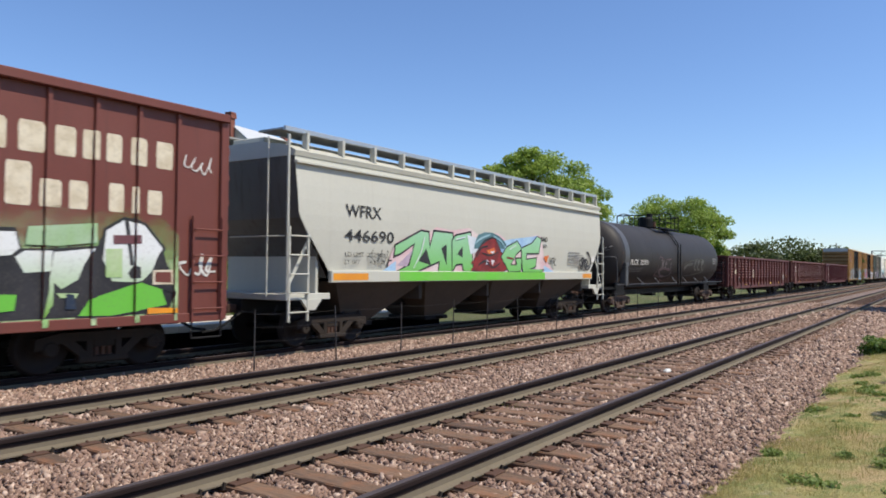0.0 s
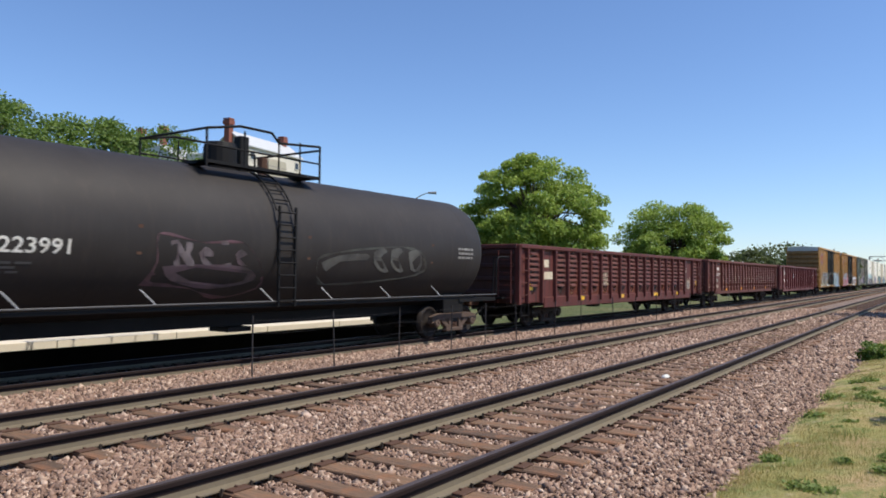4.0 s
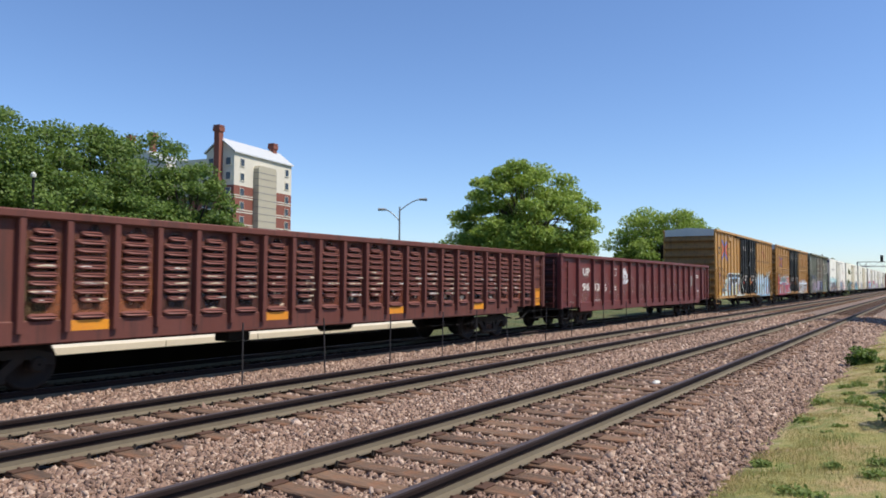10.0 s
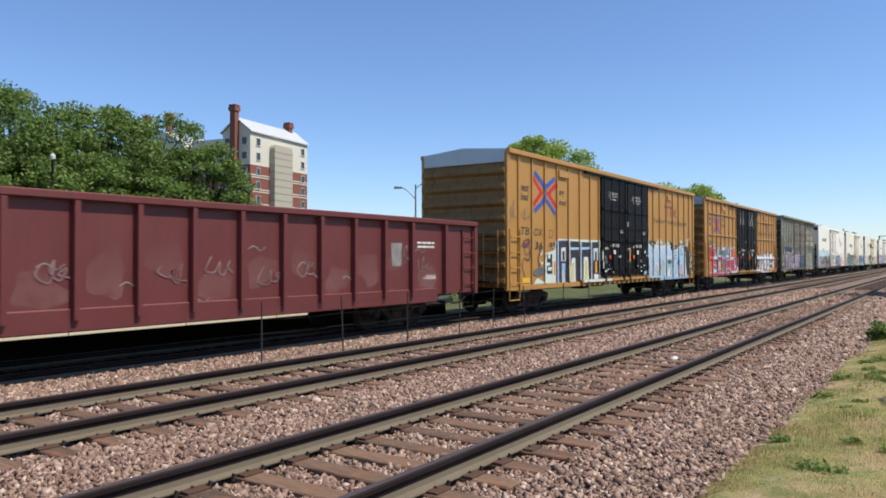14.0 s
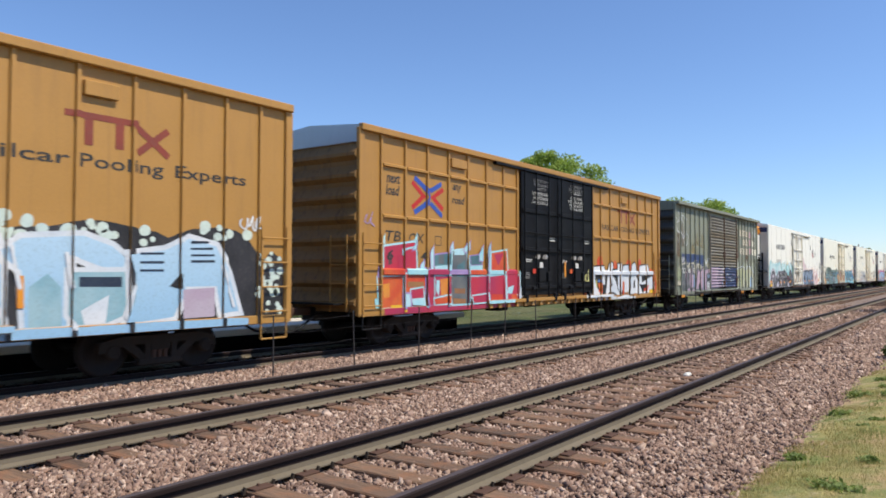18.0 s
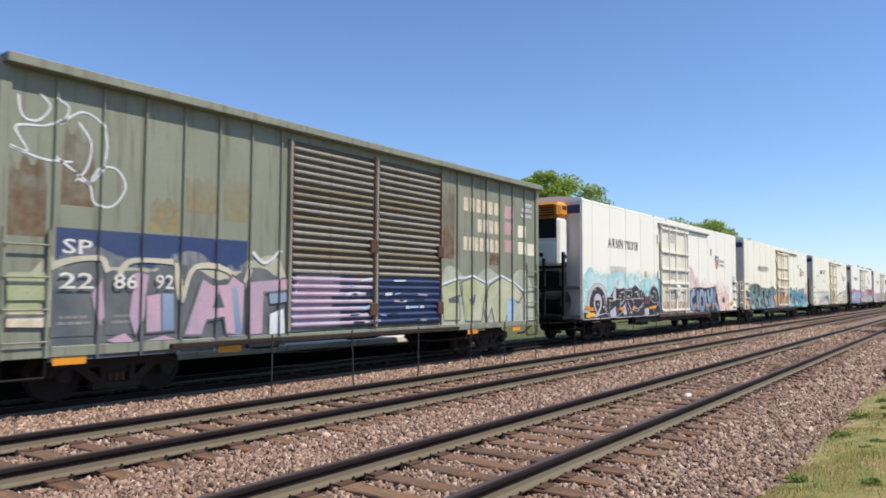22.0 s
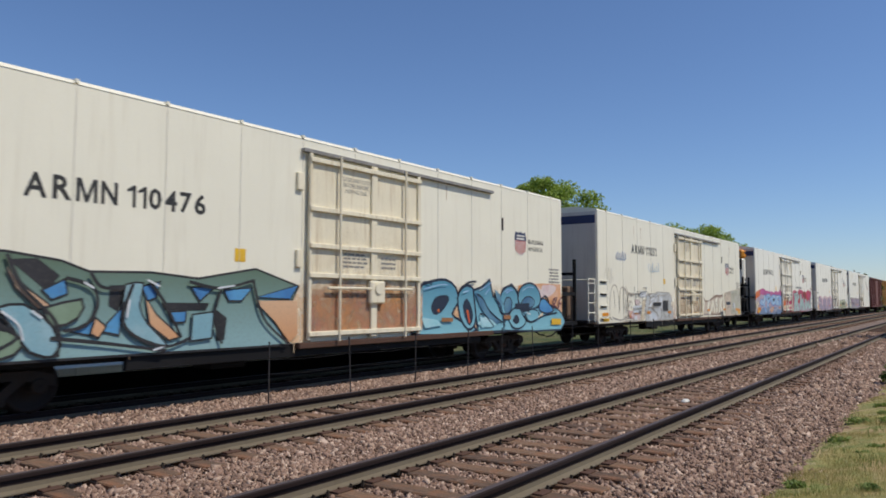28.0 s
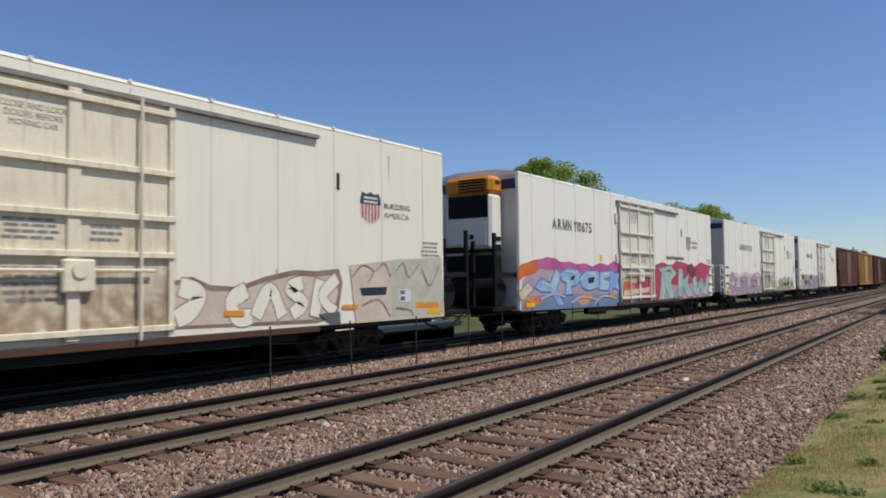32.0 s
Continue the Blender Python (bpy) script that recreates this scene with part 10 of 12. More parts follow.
area([(-8.00, 1.37), (-7.79, 1.64), (-7.33, 1.92), (-6.43, 1.89), (-5.68, 1.95), (-4.86, 1.91), (-4.41, 1.81), (-3.94, 1.47), (-2.57, 1.42), (-2.45, 0.85), (-3.26, 0.85), (-5.90, 0.85), (-7.90, 0.85)], S_BLACK, S_LILACW, 0.03)
area([(-10.07, 1.03), (-9.80, 1.41), (-9.66, 1.72), (-9.40, 1.95), (-9.08, 2.06), (-8.69, 2.07), (-8.28, 1.91), (-8.05, 1.60), (-7.99, 0.93)], S_LILACW, S_SLATE, 0.02, 3)
area([(-9.60, 1.04), (-9.59, 1.40), (-9.43, 1.72), (-9.15, 1.92), (-8.78, 1.96), (-8.41, 1.80), (-8.22, 1.51), (-8.16, 0.99)], S_BLACK, None, 0, 3)
area([(-9.26, 1.38), (-9.15, 1.63), (-8.90, 1.73), (-8.62, 1.61), (-8.56, 1.38), (-8.66, 1.15), (-8.91, 0.97), (-9.13, 1.15)], S_LILACW, None, 0, 3)
area([(-9.15, 1.49), (-8.67, 1.48), (-8.70, 1.30), (-8.91, 1.04), (-9.10, 1.26)], S_BLACK)
area([(-10.07, 1.08), (-9.48, 1.03), (-9.16, 0.89), (-8.74, 0.95), (-7.91, 1.03), (-7.88, 0.85), (-10.06, 0.85)], S_BLACK, S_LILACW, 0.03)
area([(-8.11, 1.59), (-7.53, 1.60), (-7.53, 1.49), (-7.87, 1.46), (-7.81, 1.01), (-8.12, 1.00)], S_BLACK, S_LILACW, 0.025)
area([(-7.55, 1.68), (-7.31, 2.04), (-7.28, 1.50), (-7.48, 1.44)], S_LILACW, S_SLATE, 0.02)
area([(-7.82, 1.08), (-7.31, 1.25), (-7.27, 0.85), (-7.79, 0.85)], S_LILACW, S_SLATE, 0.02)
area([(-7.28, 1.96), (-7.01, 1.89), (-6.43, 1.95), (-6.37, 1.38), (-5.88, 0.92), (-5.90, 0.85), (-6.32, 0.85), (-6.64, 1.07), (-6.91, 0.97), (-7.27, 0.85), (-7.30, 0.89), (-6.92, 1.26), (-6.75, 1.52), (-7.27, 1.55)], S_BLACK, S_LILACW, 0.028)
area([(-6.73, 1.18), (-6.37, 1.34), (-6.21, 0.92), (-6.50, 0.95)], S_LILACW)
area([(-6.28, 1.84), (-5.73, 1.85), (-5.72, 1.54), (-6.27, 1.52)], S_BLACK, S_LILACW, 0.028)
area([(-5.71, 1.93), (-5.35, 2.06), (-5.00, 1.92), (-4.91, 1.58), (-5.67, 1.49)], S_BLACK, S_LILACW, 0.028, 2)
area([(-5.60, 1.52), (-4.46, 1.53), (-4.49, 1.29), (-5.09, 1.15), (-5.45, 1.26)], S_BLACK, S_LILACW, 0.028)
area([(-5.66, 1.12), (-5.12, 1.00), (-4.46, 1.35), (-4.36, 0.86), (-4.80, 0.85), (-5.65, 0.85)], S_BLACK, S_LILACW, 0.025)
area([(-4.74, 1.71), (-4.41, 1.90), (-4.55, 1.53)], S_BLACK, S_LILACW, 0.025)
area([(-4.35, 1.62), (-3.75, 1.62), (-3.74, 1.29), (-4.34, 1.30)], S_MAROON)
area([(-3.70, 1.85), (-3.29, 2.07), (-2.83, 1.88), (-2.64, 1.44), (-3.28, 1.38), (-3.62, 1.52)], S_BLACK, S_LILACW, 0.028, 2)
area([(-3.30, 1.02), (-2.75, 1.32), (-2.52, 1.02), (-2.88, 0.85), (-3.26, 0.85)], S_BLACK, S_LILACW, 0.025)
area([(-4.32, 1.14), (-3.90, 1.16), (-3.89, 0.85), (-4.31, 0.85)], S_LILACW)
bar([(-8.54, 1.68), (-8.38, 1.47), (-8.34, 1.25), (-8.56, 1.25)], 0.05, S_LILACW, None, 0)
bar([(-6.89, 1.76), (-6.57, 1.79), (-6.56, 1.49), (-6.88, 1.30)], 0.05, S_LILACW, None, 0)
bar([(-5.41, 1.79), (-5.14, 1.79), (-5.05, 1.62)], 0.05, S_LILACW, None, 0)
bar([(-6.17, 1.44), (-5.79, 1.02)], 0.05, S_LILACW, None, 0)
bar([(-3.39, 1.85), (-3.08, 1.78), (-3.00, 1.52)], 0.05, S_LILACW, None, 0)
area([(-9.97, 1.30), (-9.63, 1.29), (-9.62, 1.20), (-9.97, 1.21)], M_ORANGE)
area([(-6.98, 1.21), (-6.50, 1.20), (-6.50, 1.09), (-6.98, 1.11)], M_ORANGE)
area([(-3.84, 1.21), (-3.41, 1.20), (-3.41, 1.10), (-3.83, 1.11)], M_ORANGE)
area([(-9.96, 1.01), (-9.55, 0.99), (-9.55, 0.88), (-9.96, 0.90)], M_YELREF)
area([(-9.27, 1.87), (-9.20, 1.92), (-9.12, 1.87), (-9.19, 1.82)], S_OLIVE, None, 0, 2)
area([(-9.03, 1.34), (-8.96, 1.39), (-8.88, 1.34), (-8.96, 1.29)], S_OLIVE, None, 0, 2)
area([(-8.38, 1.15), (-8.30, 1.20), (-8.21, 1.15), (-8.30, 1.10)], S_OLIVE, None, 0, 2)
area([(-8.02, 1.48), (-7.93, 1.53), (-7.84, 1.48), (-7.93, 1.43)], S_OLIVE, None, 0, 2)
area([(-7.05, 1.64), (-6.95, 1.70), (-6.85, 1.64), (-6.95, 1.58)], S_OLIVE, None, 0, 2)
area([(-6.22, 1.62), (-6.11, 1.68), (-5.99, 1.62), (-6.10, 1.56)], S_OLIVE, None, 0, 2)
area([(-5.26, 1.69), (-5.14, 1.76), (-5.01, 1.70), (-5.13, 1.63)], S_OLIVE, None, 0, 2)
area([(-4.88, 1.23), (-4.75, 1.29), (-4.62, 1.22), (-4.75, 1.16)], S_OLIVE, None, 0, 2)
area([(-5.98, 1.01), (-5.86, 1.07), (-5.75, 1.00), (-5.86, 0.94)], S_OLIVE, None, 0, 2)
area([(-3.67, 1.62), (-3.52, 1.69), (-3.37, 1.62), (-3.52, 1.55)], S_OLIVE, None, 0, 2)
area([(-3.08, 0.87), (-2.92, 0.94), (-2.76, 0.86), (-2.92, 0.85)], S_OLIVE, None, 0, 2)
lay("graffiti_cloud", hull(1.5, 8.6, 0.86, 2.6, 4, n=30, top=0.15), car, mist("pink_mist", (0.74, 0.42, 0.46), (0.76, 0.60, 0.58), 1.3, 2.5, 0.8, 0.6, 1.2), "pink sprayed mist", (), y=RY)
area, bar = mural(car, "blue-grey sprayed letter with dark outline", y=RY)
area([(0.89, 1.00), (1.13, 1.69), (1.62, 1.87), (2.18, 1.98), (3.22, 2.07), (4.39, 2.03), (5.98, 2.13), (6.43, 1.28), (6.68, 0.85), (3.25, 0.85)], S_BLACK)
bar([(1.52, 1.80), (1.56, 1.35), (1.30, 0.98)], 0.32, S_SLATEBLUE, S_BLACK, 0.05)
bar([(2.42, 1.83), (1.96, 1.69), (1.78, 1.35), (2.10, 1.07), (2.57, 1.19)], 0.32, S_SLATEBLUE, S_BLACK, 0.05)
bar([(2.79, 1.91), (2.92, 0.97)], 0.30, S_BLUEGREY, S_BLACK, 0.05)
bar([(3.45, 1.92), (3.16, 1.51), (3.35, 1.00), (3.77, 1.07), (3.84, 1.57), (3.48, 1.90)], 0.30, S_SLATEBLUE, S_BLACK, 0.05)
bar([(4.07, 1.85), (4.20, 1.18), (4.65, 0.99)], 0.30, S_BLUEGREY, S_BLACK, 0.05)
bar([(4.47, 1.94), (4.86, 1.22), (5.20, 1.95), (5.44, 0.95)], 0.30, S_SLATEBLUE, S_BLACK, 0.05)
bar([(5.89, 2.04), (5.62, 1.43), (6.43, 0.91)], 0.30, S_BLUEGREY, S_BLACK, 0.05)
bar([(1.80, 1.52), (1.75, 1.24)], 0.07, S_PALEBLUE, None, 0)
bar([(2.73, 1.69), (2.81, 1.21)], 0.06, S_PALEBLUE, None, 0)
bar([(3.30, 1.70), (3.24, 1.27)], 0.06, S_PALEBLUE, None, 0)
bar([(4.64, 1.70), (4.86, 1.30)], 0.06, S_PALEBLUE, None, 0)
bar([(5.75, 1.84), (5.71, 1.43)], 0.06, S_PALEBLUE, None, 0)
area([(1.36, 2.02), (1.40, 2.70), (1.59, 3.03), (1.86, 3.03), (2.33, 2.64), (2.38, 2.05)], S_PINKMIST, None, 0, 3)
area([(2.48, 2.05), (2.60, 2.51), (2.88, 2.54), (3.11, 2.11)], S_PINKMIST, None, 0, 3)
area([(2.33, 1.22), (2.74, 1.21), (2.74, 1.12), (2.33, 1.13)], M_ORANGE)
area([(5.44, 1.26), (5.85, 1.26), (5.85, 1.15), (5.44, 1.16)], M_ORANGE)
area([(7.19, 1.56), (7.62, 1.56), (7.62, 1.32), (7.19, 1.32)], S_SLATE)
area([(8.77, 1.33), (9.26, 1.33), (9.26, 1.17), (8.77, 1.18)], M_ORANGE)
tag(car, (), 9.2, 9.9, 1.4, 3.0, S_SLATE, 103, 0.03, y=RY)
lay("paint_patch", rects((-7.75, -6.2, 2.2, 2.75)), car, S_GREYW, "faint beige overpaint", (), y=RY, lift=0.002)

car, half, dx = reefer("white refrigerator car with teal graffiti on orange", 194.57, 214.71, "110476", False, 110, 3.18, M_WARMWHITE)
M_PEACHMIST = mist("peach_mist", (0.66, 0.33, 0.14), (0.74, 0.50, 0.30), 1.55, 2.15, 0.85, 0.22, 1.0)
lay("graffiti_cloud", rects((-9.95, -1.25, 0.86, 2.5)), car, M_PEACHMIST, "orange sprayed haze", (), y=RY)
lay("graffiti_cloud", rects((-1.20, 2.40, 0.97, 2.4)), car, M_PEACHMIST, "orange stain on the door", (), y=-1.62, lift=0.004)
lay("graffiti_cloud", rects((2.46, 10.05, 0.86, 2.5)), car, M_PEACHMIST, "orange sprayed haze", (), y=RY)
lay("graffiti_shade", ([(-9.80, 1.80), (-9.5, 1.92), (-8.2, 1.45), (-7.6, 0.86), (-8.6, 0.86), (-9.0, 1.1)], [tuple(range(6))]), car, S_BLACK, "dark swooping spike", (), y=RY, lift=0.004)
area, bar = mural(car, "dark teal wild-style sprayed shape", y=RY)
area([(-9.04, 1.93), (-8.77, 2.21), (-8.34, 2.30), (-7.87, 2.35), (-7.09, 2.36), (-6.31, 2.26), (-5.88, 2.11), (-4.84, 2.13), (-3.93, 2.05), (-2.68, 2.26), (-1.62, 1.96), (-1.82, 1.62), (-2.56, 1.69), (-1.88, 0.86), (-2.57, 0.85), (-8.99, 0.85)], S_WILD, S_BLACK, 0.04)
area([(-7.96, 2.28), (-7.73, 2.31), (-7.67, 1.92), (-7.85, 1.96)], S_BLACK)
area([(-7.75, 2.02), (-7.44, 2.30), (-7.44, 1.79), (-7.64, 1.83)], S_BLACK)
area([(-7.05, 2.27), (-6.65, 2.30), (-6.32, 2.06), (-6.49, 1.82)], S_BLACK)
area([(-8.17, 1.91), (-8.03, 1.97), (-7.75, 1.87), (-8.07, 1.81)], S_BLACK)
area([(-5.55, 1.93), (-5.20, 1.94), (-5.40, 1.52), (-5.56, 1.61)], S_BLACK)
area([(-8.74, 1.39), (-7.83, 1.30), (-7.55, 1.12), (-8.22, 1.14)], S_BLACK)
area([(-7.32, 1.45), (-7.01, 1.45), (-7.05, 1.27), (-7.21, 1.30)], S_BLACK)
area([(-4.64, 1.66), (-3.70, 1.65), (-3.78, 1.52), (-4.58, 1.53)], S_BLACK)
area([(-3.58, 1.55), (-3.32, 1.38), (-3.37, 0.99), (-3.54, 0.98)], S_BLACK)
area([(-8.38, 1.46), (-8.15, 1.55), (-8.10, 1.39), (-8.30, 1.30)], S_FACET, S_BLACK, 0.03)
area([(-7.80, 1.36), (-7.45, 1.46), (-7.64, 1.24), (-7.82, 1.25)], S_FACET, S_BLACK, 0.03)
area([(-6.55, 1.84), (-6.25, 1.99), (-6.22, 1.80), (-6.43, 1.72)], S_FACET, S_BLACK, 0.03)
area([(-6.13, 1.24), (-5.79, 1.39), (-5.84, 1.18)], S_FACET, S_BLACK, 0.03)
area([(-5.59, 1.31), (-5.35, 1.56), (-5.39, 1.17), (-5.64, 1.23)], S_FACET, S_BLACK, 0.03)
area([(-5.00, 1.91), (-4.70, 1.98), (-4.76, 1.75), (-4.89, 1.70)], S_FACET, S_BLACK, 0.03)
area([(-4.06, 1.91), (-3.63, 1.92), (-3.91, 1.70)], S_FACET, S_BLACK, 0.03)
area([(-3.39, 1.87), (-2.80, 1.91), (-3.02, 1.70), (-3.29, 1.70)], S_FACET, S_BLACK, 0.03)
area([(-2.62, 1.76), (-1.65, 1.98), (-1.84, 1.73)], S_FACET, S_BLACK, 0.03)
area([(-4.51, 1.49), (-4.19, 1.50), (-4.21, 1.34), (-4.42, 1.34)], S_FACET, S_BLACK, 0.03)
area([(-8.72, 1.78), (-8.51, 1.79), (-8.49, 1.63), (-8.68, 1.59)], S_FACET, S_BLACK, 0.03)
area([(-7.07, 2.16), (-6.92, 1.97), (-6.77, 1.84), (-6.47, 1.62), (-6.62, 1.58), (-6.92, 1.87)], S_PEACH, S_BLACK, 0.03)
area([(-4.93, 1.71), (-4.76, 1.46), (-4.31, 1.09), (-4.50, 1.05), (-4.85, 1.31)], S_PEACH, S_BLACK, 0.03)
area([(-5.77, 1.41), (-5.62, 1.29), (-5.72, 1.14), (-5.83, 1.20)], S_PEACH, S_BLACK, 0.03)
area([(-2.71, 1.69), (-1.65, 1.69), (-1.64, 1.02), (-1.84, 0.88), (-2.22, 1.29)], S_PEACH)
area([(-8.74, 1.26), (-7.94, 1.24), (-7.92, 1.15), (-8.73, 1.16)], S_BROWN)
area([(-8.15, 1.37), (-7.76, 1.18), (-7.90, 1.17)], S_PEACH)
area([(-5.29, 1.93), (-5.33, 1.42), (-5.08, 1.12), (-4.56, 0.96), (-4.92, 1.31), (-5.07, 1.61), (-5.01, 1.96)], S_TEALPALE, S_BLACK, 0.03, 2)
area([(-7.15, 1.58), (-6.83, 1.62), (-6.43, 1.30), (-6.34, 0.91), (-6.71, 0.98), (-6.91, 1.27)], S_TEALPALE, S_BLACK, 0.04, 2)
area([(-7.57, 1.12), (-7.23, 1.30), (-6.88, 1.16), (-6.94, 0.96), (-7.52, 0.85)], S_OLIVETEAL, S_BLACK, 0.04, 2)
area([(-4.05, 1.44), (-3.64, 1.48), (-3.68, 1.05), (-4.07, 1.02)], S_TEALPALE, S_BLACK, 0.03)
area([(-7.65, 0.90), (-8.29, 1.08), (-8.87, 1.18), (-8.86, 0.88), (-7.89, 0.85)], S_TEALPALE, S_BLACK, 0.04)
area([(-6.54, 1.57), (-6.02, 1.69), (-6.07, 1.45), (-6.40, 1.33)], S_OLIVETEAL, S_BLACK, 0.04, 2)
bar([(-7.44, 2.32), (-7.37, 1.71), (-7.25, 1.43), (-6.91, 1.17), (-7.54, 0.86)], 0.055, S_BLACK, None, 0)
bar([(-8.17, 1.91), (-7.68, 1.79), (-7.40, 1.67), (-7.36, 1.40), (-8.16, 1.63)], 0.055, S_BLACK, None, 0)
bar([(-7.08, 2.34), (-6.86, 1.89), (-6.42, 1.44), (-6.31, 1.07), (-6.40, 0.88)], 0.055, S_BLACK, None, 0)
bar([(-6.25, 2.03), (-5.85, 1.90), (-5.76, 1.62), (-5.94, 1.32), (-6.27, 1.25)], 0.055, S_BLACK, None, 0)
bar([(-5.18, 1.96), (-5.34, 1.42), (-5.11, 1.12), (-4.56, 0.94), (-4.10, 1.06)], 0.055, S_BLACK, None, 0)
bar([(-4.89, 2.01), (-4.58, 1.61), (-4.28, 1.07)], 0.055, S_BLACK, None, 0)
bar([(-3.50, 1.88), (-3.63, 1.39), (-3.45, 0.93)], 0.055, S_BLACK, None, 0)
bar([(-2.78, 2.08), (-2.52, 1.37), (-1.88, 0.85)], 0.055, S_BLACK, None, 0)
bar([(-6.45, 1.15), (-5.63, 1.04), (-4.56, 0.87)], 0.055, S_BLACK, None, 0)
bar([(-5.88, 2.11), (-5.70, 1.90), (-5.32, 1.89)], 0.055, S_BLACK, None, 0)
bar([(-4.15, 2.01), (-3.50, 1.91), (-2.78, 2.06)], 0.055, S_BLACK, None, 0)
bar([(-7.41, 2.05), (-7.36, 1.56)], 0.03, S_WHITE, None, 0)
bar([(-7.13, 1.55), (-6.90, 1.36), (-6.83, 1.13)], 0.03, S_WHITE, None, 0)
bar([(-8.06, 1.63), (-8.18, 1.43)], 0.03, S_WHITE, None, 0)
bar([(-7.77, 2.12), (-7.75, 1.86)], 0.03, S_WHITE, None, 0)
bar([(-4.94, 2.03), (-4.71, 1.92)], 0.03, S_WHITE, None, 0)
bar([(-5.24, 1.71), (-5.28, 1.42)], 0.03, S_WHITE, None, 0)
bar([(-4.81, 0.89), (-4.62, 0.94)], 0.03, S_WHITE, None, 0)
bar([(-5.99, 1.97), (-5.83, 1.88)], 0.03, S_WHITE, None, 0)
bar([(-3.58, 1.91), (-3.21, 1.96)], 0.03, S_WHITE, None, 0)
bar([(-6.73, 1.55), (-6.58, 1.44)], 0.03, S_WHITE, None, 0)
area, bar = mural(car, "blue sprayed bubble letter with dark outline", y=RY)
area([(1.65, 1.51), (1.84, 1.82), (2.30, 2.00), (2.91, 2.14), (3.47, 2.18), (3.90, 1.99), (3.98, 1.64), (3.70, 1.35), (4.09, 1.14), (4.69, 1.00), (4.61, 0.85), (2.44, 0.88), (2.07, 1.01), (2.51, 1.31), (2.13, 1.37), (1.71, 1.42)], S_BUBBLE, S_NIGHT, 0.07, 2)
area([(2.83, 1.53), (3.01, 1.77), (3.48, 1.83), (3.62, 1.70), (3.27, 1.39), (2.94, 1.34)], S_NIGHT, None, 0, 2)
area([(3.07, 1.45), (3.20, 1.49), (3.18, 1.39)], S_ORANGE)
area([(4.03, 1.74), (4.22, 2.01), (4.66, 2.02), (4.86, 1.64), (4.79, 1.08), (4.48, 0.96), (4.14, 1.28)], S_BUBBLE, S_NIGHT, 0.07, 2)
area([(4.23, 1.54), (4.40, 1.75), (4.64, 1.54), (4.73, 1.22), (4.55, 1.02), (4.32, 1.27)], S_NIGHT, None, 0, 2)
area([(4.39, 1.44), (4.49, 1.44), (4.60, 1.12), (4.53, 1.08)], S_ORANGE)
area([(4.78, 1.94), (5.15, 2.01), (5.55, 2.22), (5.71, 1.78), (6.09, 1.67), (6.32, 1.99), (6.78, 2.12), (7.09, 1.93), (7.04, 1.35), (6.48, 0.85), (5.01, 0.86), (4.89, 1.33)], S_BUBBLE, S_NIGHT, 0.07)
area([(6.37, 1.47), (6.62, 1.76), (6.86, 1.60), (6.60, 1.27)], S_NIGHT, None, 0, 2)
area([(7.16, 2.13), (7.70, 2.19), (8.67, 2.22), (9.92, 2.21), (9.96, 1.29), (8.89, 1.52), (7.71, 1.46), (7.17, 1.53)], S_TANGERINE, None, 0, 0)
area([(8.67, 2.15), (9.19, 2.19), (9.63, 2.10), (9.35, 1.89), (8.84, 1.78), (8.57, 1.93)], S_PINKMIST, None, 0, 3)
area([(7.85, 2.18), (8.07, 2.20), (8.67, 1.97), (8.64, 1.78)], S_PINKMIST, None, 0, 2)
area([(6.35, 0.86), (6.44, 1.13), (7.18, 1.29), (8.09, 1.42), (8.68, 1.48), (9.31, 1.49), (9.96, 1.26), (9.92, 0.77)], S_BUBBLE, S_NIGHT, 0.05, 2)
area([(6.11, 1.64), (6.26, 1.93), (6.58, 2.07), (6.85, 2.05), (7.06, 1.86), (7.12, 1.62), (6.93, 1.47), (6.43, 1.34), (6.15, 1.39)], S_BUBBLE, S_NIGHT, 0.06, 3)
area([(6.35, 1.59), (6.46, 1.74), (6.65, 1.75), (6.76, 1.62), (6.66, 1.39), (6.45, 1.34)], S_DEEPBLUE, S_NIGHT, 0.04, 3)
area([(7.15, 1.74), (7.27, 2.00), (7.62, 2.16), (8.07, 2.16), (8.41, 1.95), (8.50, 1.67), (8.28, 1.51), (7.80, 1.44), (7.38, 1.46)], S_BUBBLE, S_NIGHT, 0.06, 3)
area([(7.33, 1.60), (7.56, 1.76), (7.89, 1.78), (8.12, 1.65), (7.99, 1.51), (7.60, 1.49)], S_DEEPBLUE, S_NIGHT, 0.04, 3)
area([(8.54, 1.65), (8.68, 1.75), (9.01, 1.61), (9.36, 1.38), (8.99, 1.31), (8.64, 1.35), (8.44, 1.45)], S_FACET, S_NIGHT, 0.05, 2)
area([(6.57, 1.20), (6.83, 1.42), (7.21, 1.43), (7.50, 1.26), (7.54, 1.03), (7.22, 0.90), (6.81, 0.94)], S_BUBBLE, S_NIGHT, 0.05, 3)
area([(6.80, 1.09), (6.92, 1.25), (7.11, 1.25), (7.18, 1.08), (7.01, 1.00)], S_NIGHT, None, 0, 3)
area([(7.61, 1.25), (7.86, 1.39), (8.25, 1.37), (8.41, 1.19), (8.10, 1.07), (7.76, 1.10)], S_BUBBLE, S_NIGHT, 0.04, 3)
area([(8.33, 1.18), (8.64, 1.32), (8.69, 1.22), (8.41, 1.11)], M_LETCREAM, None, 0, 0)
area([(6.93, 1.60), (7.80, 1.61), (7.77, 1.42), (6.95, 1.43)], S_NIGHT, None, 0, 0)
bar([(7.21, 1.47), (7.57, 1.13), (8.00, 1.05), (8.69, 1.21), (9.64, 1.30)], 0.05, S_NIGHT, None, 0)
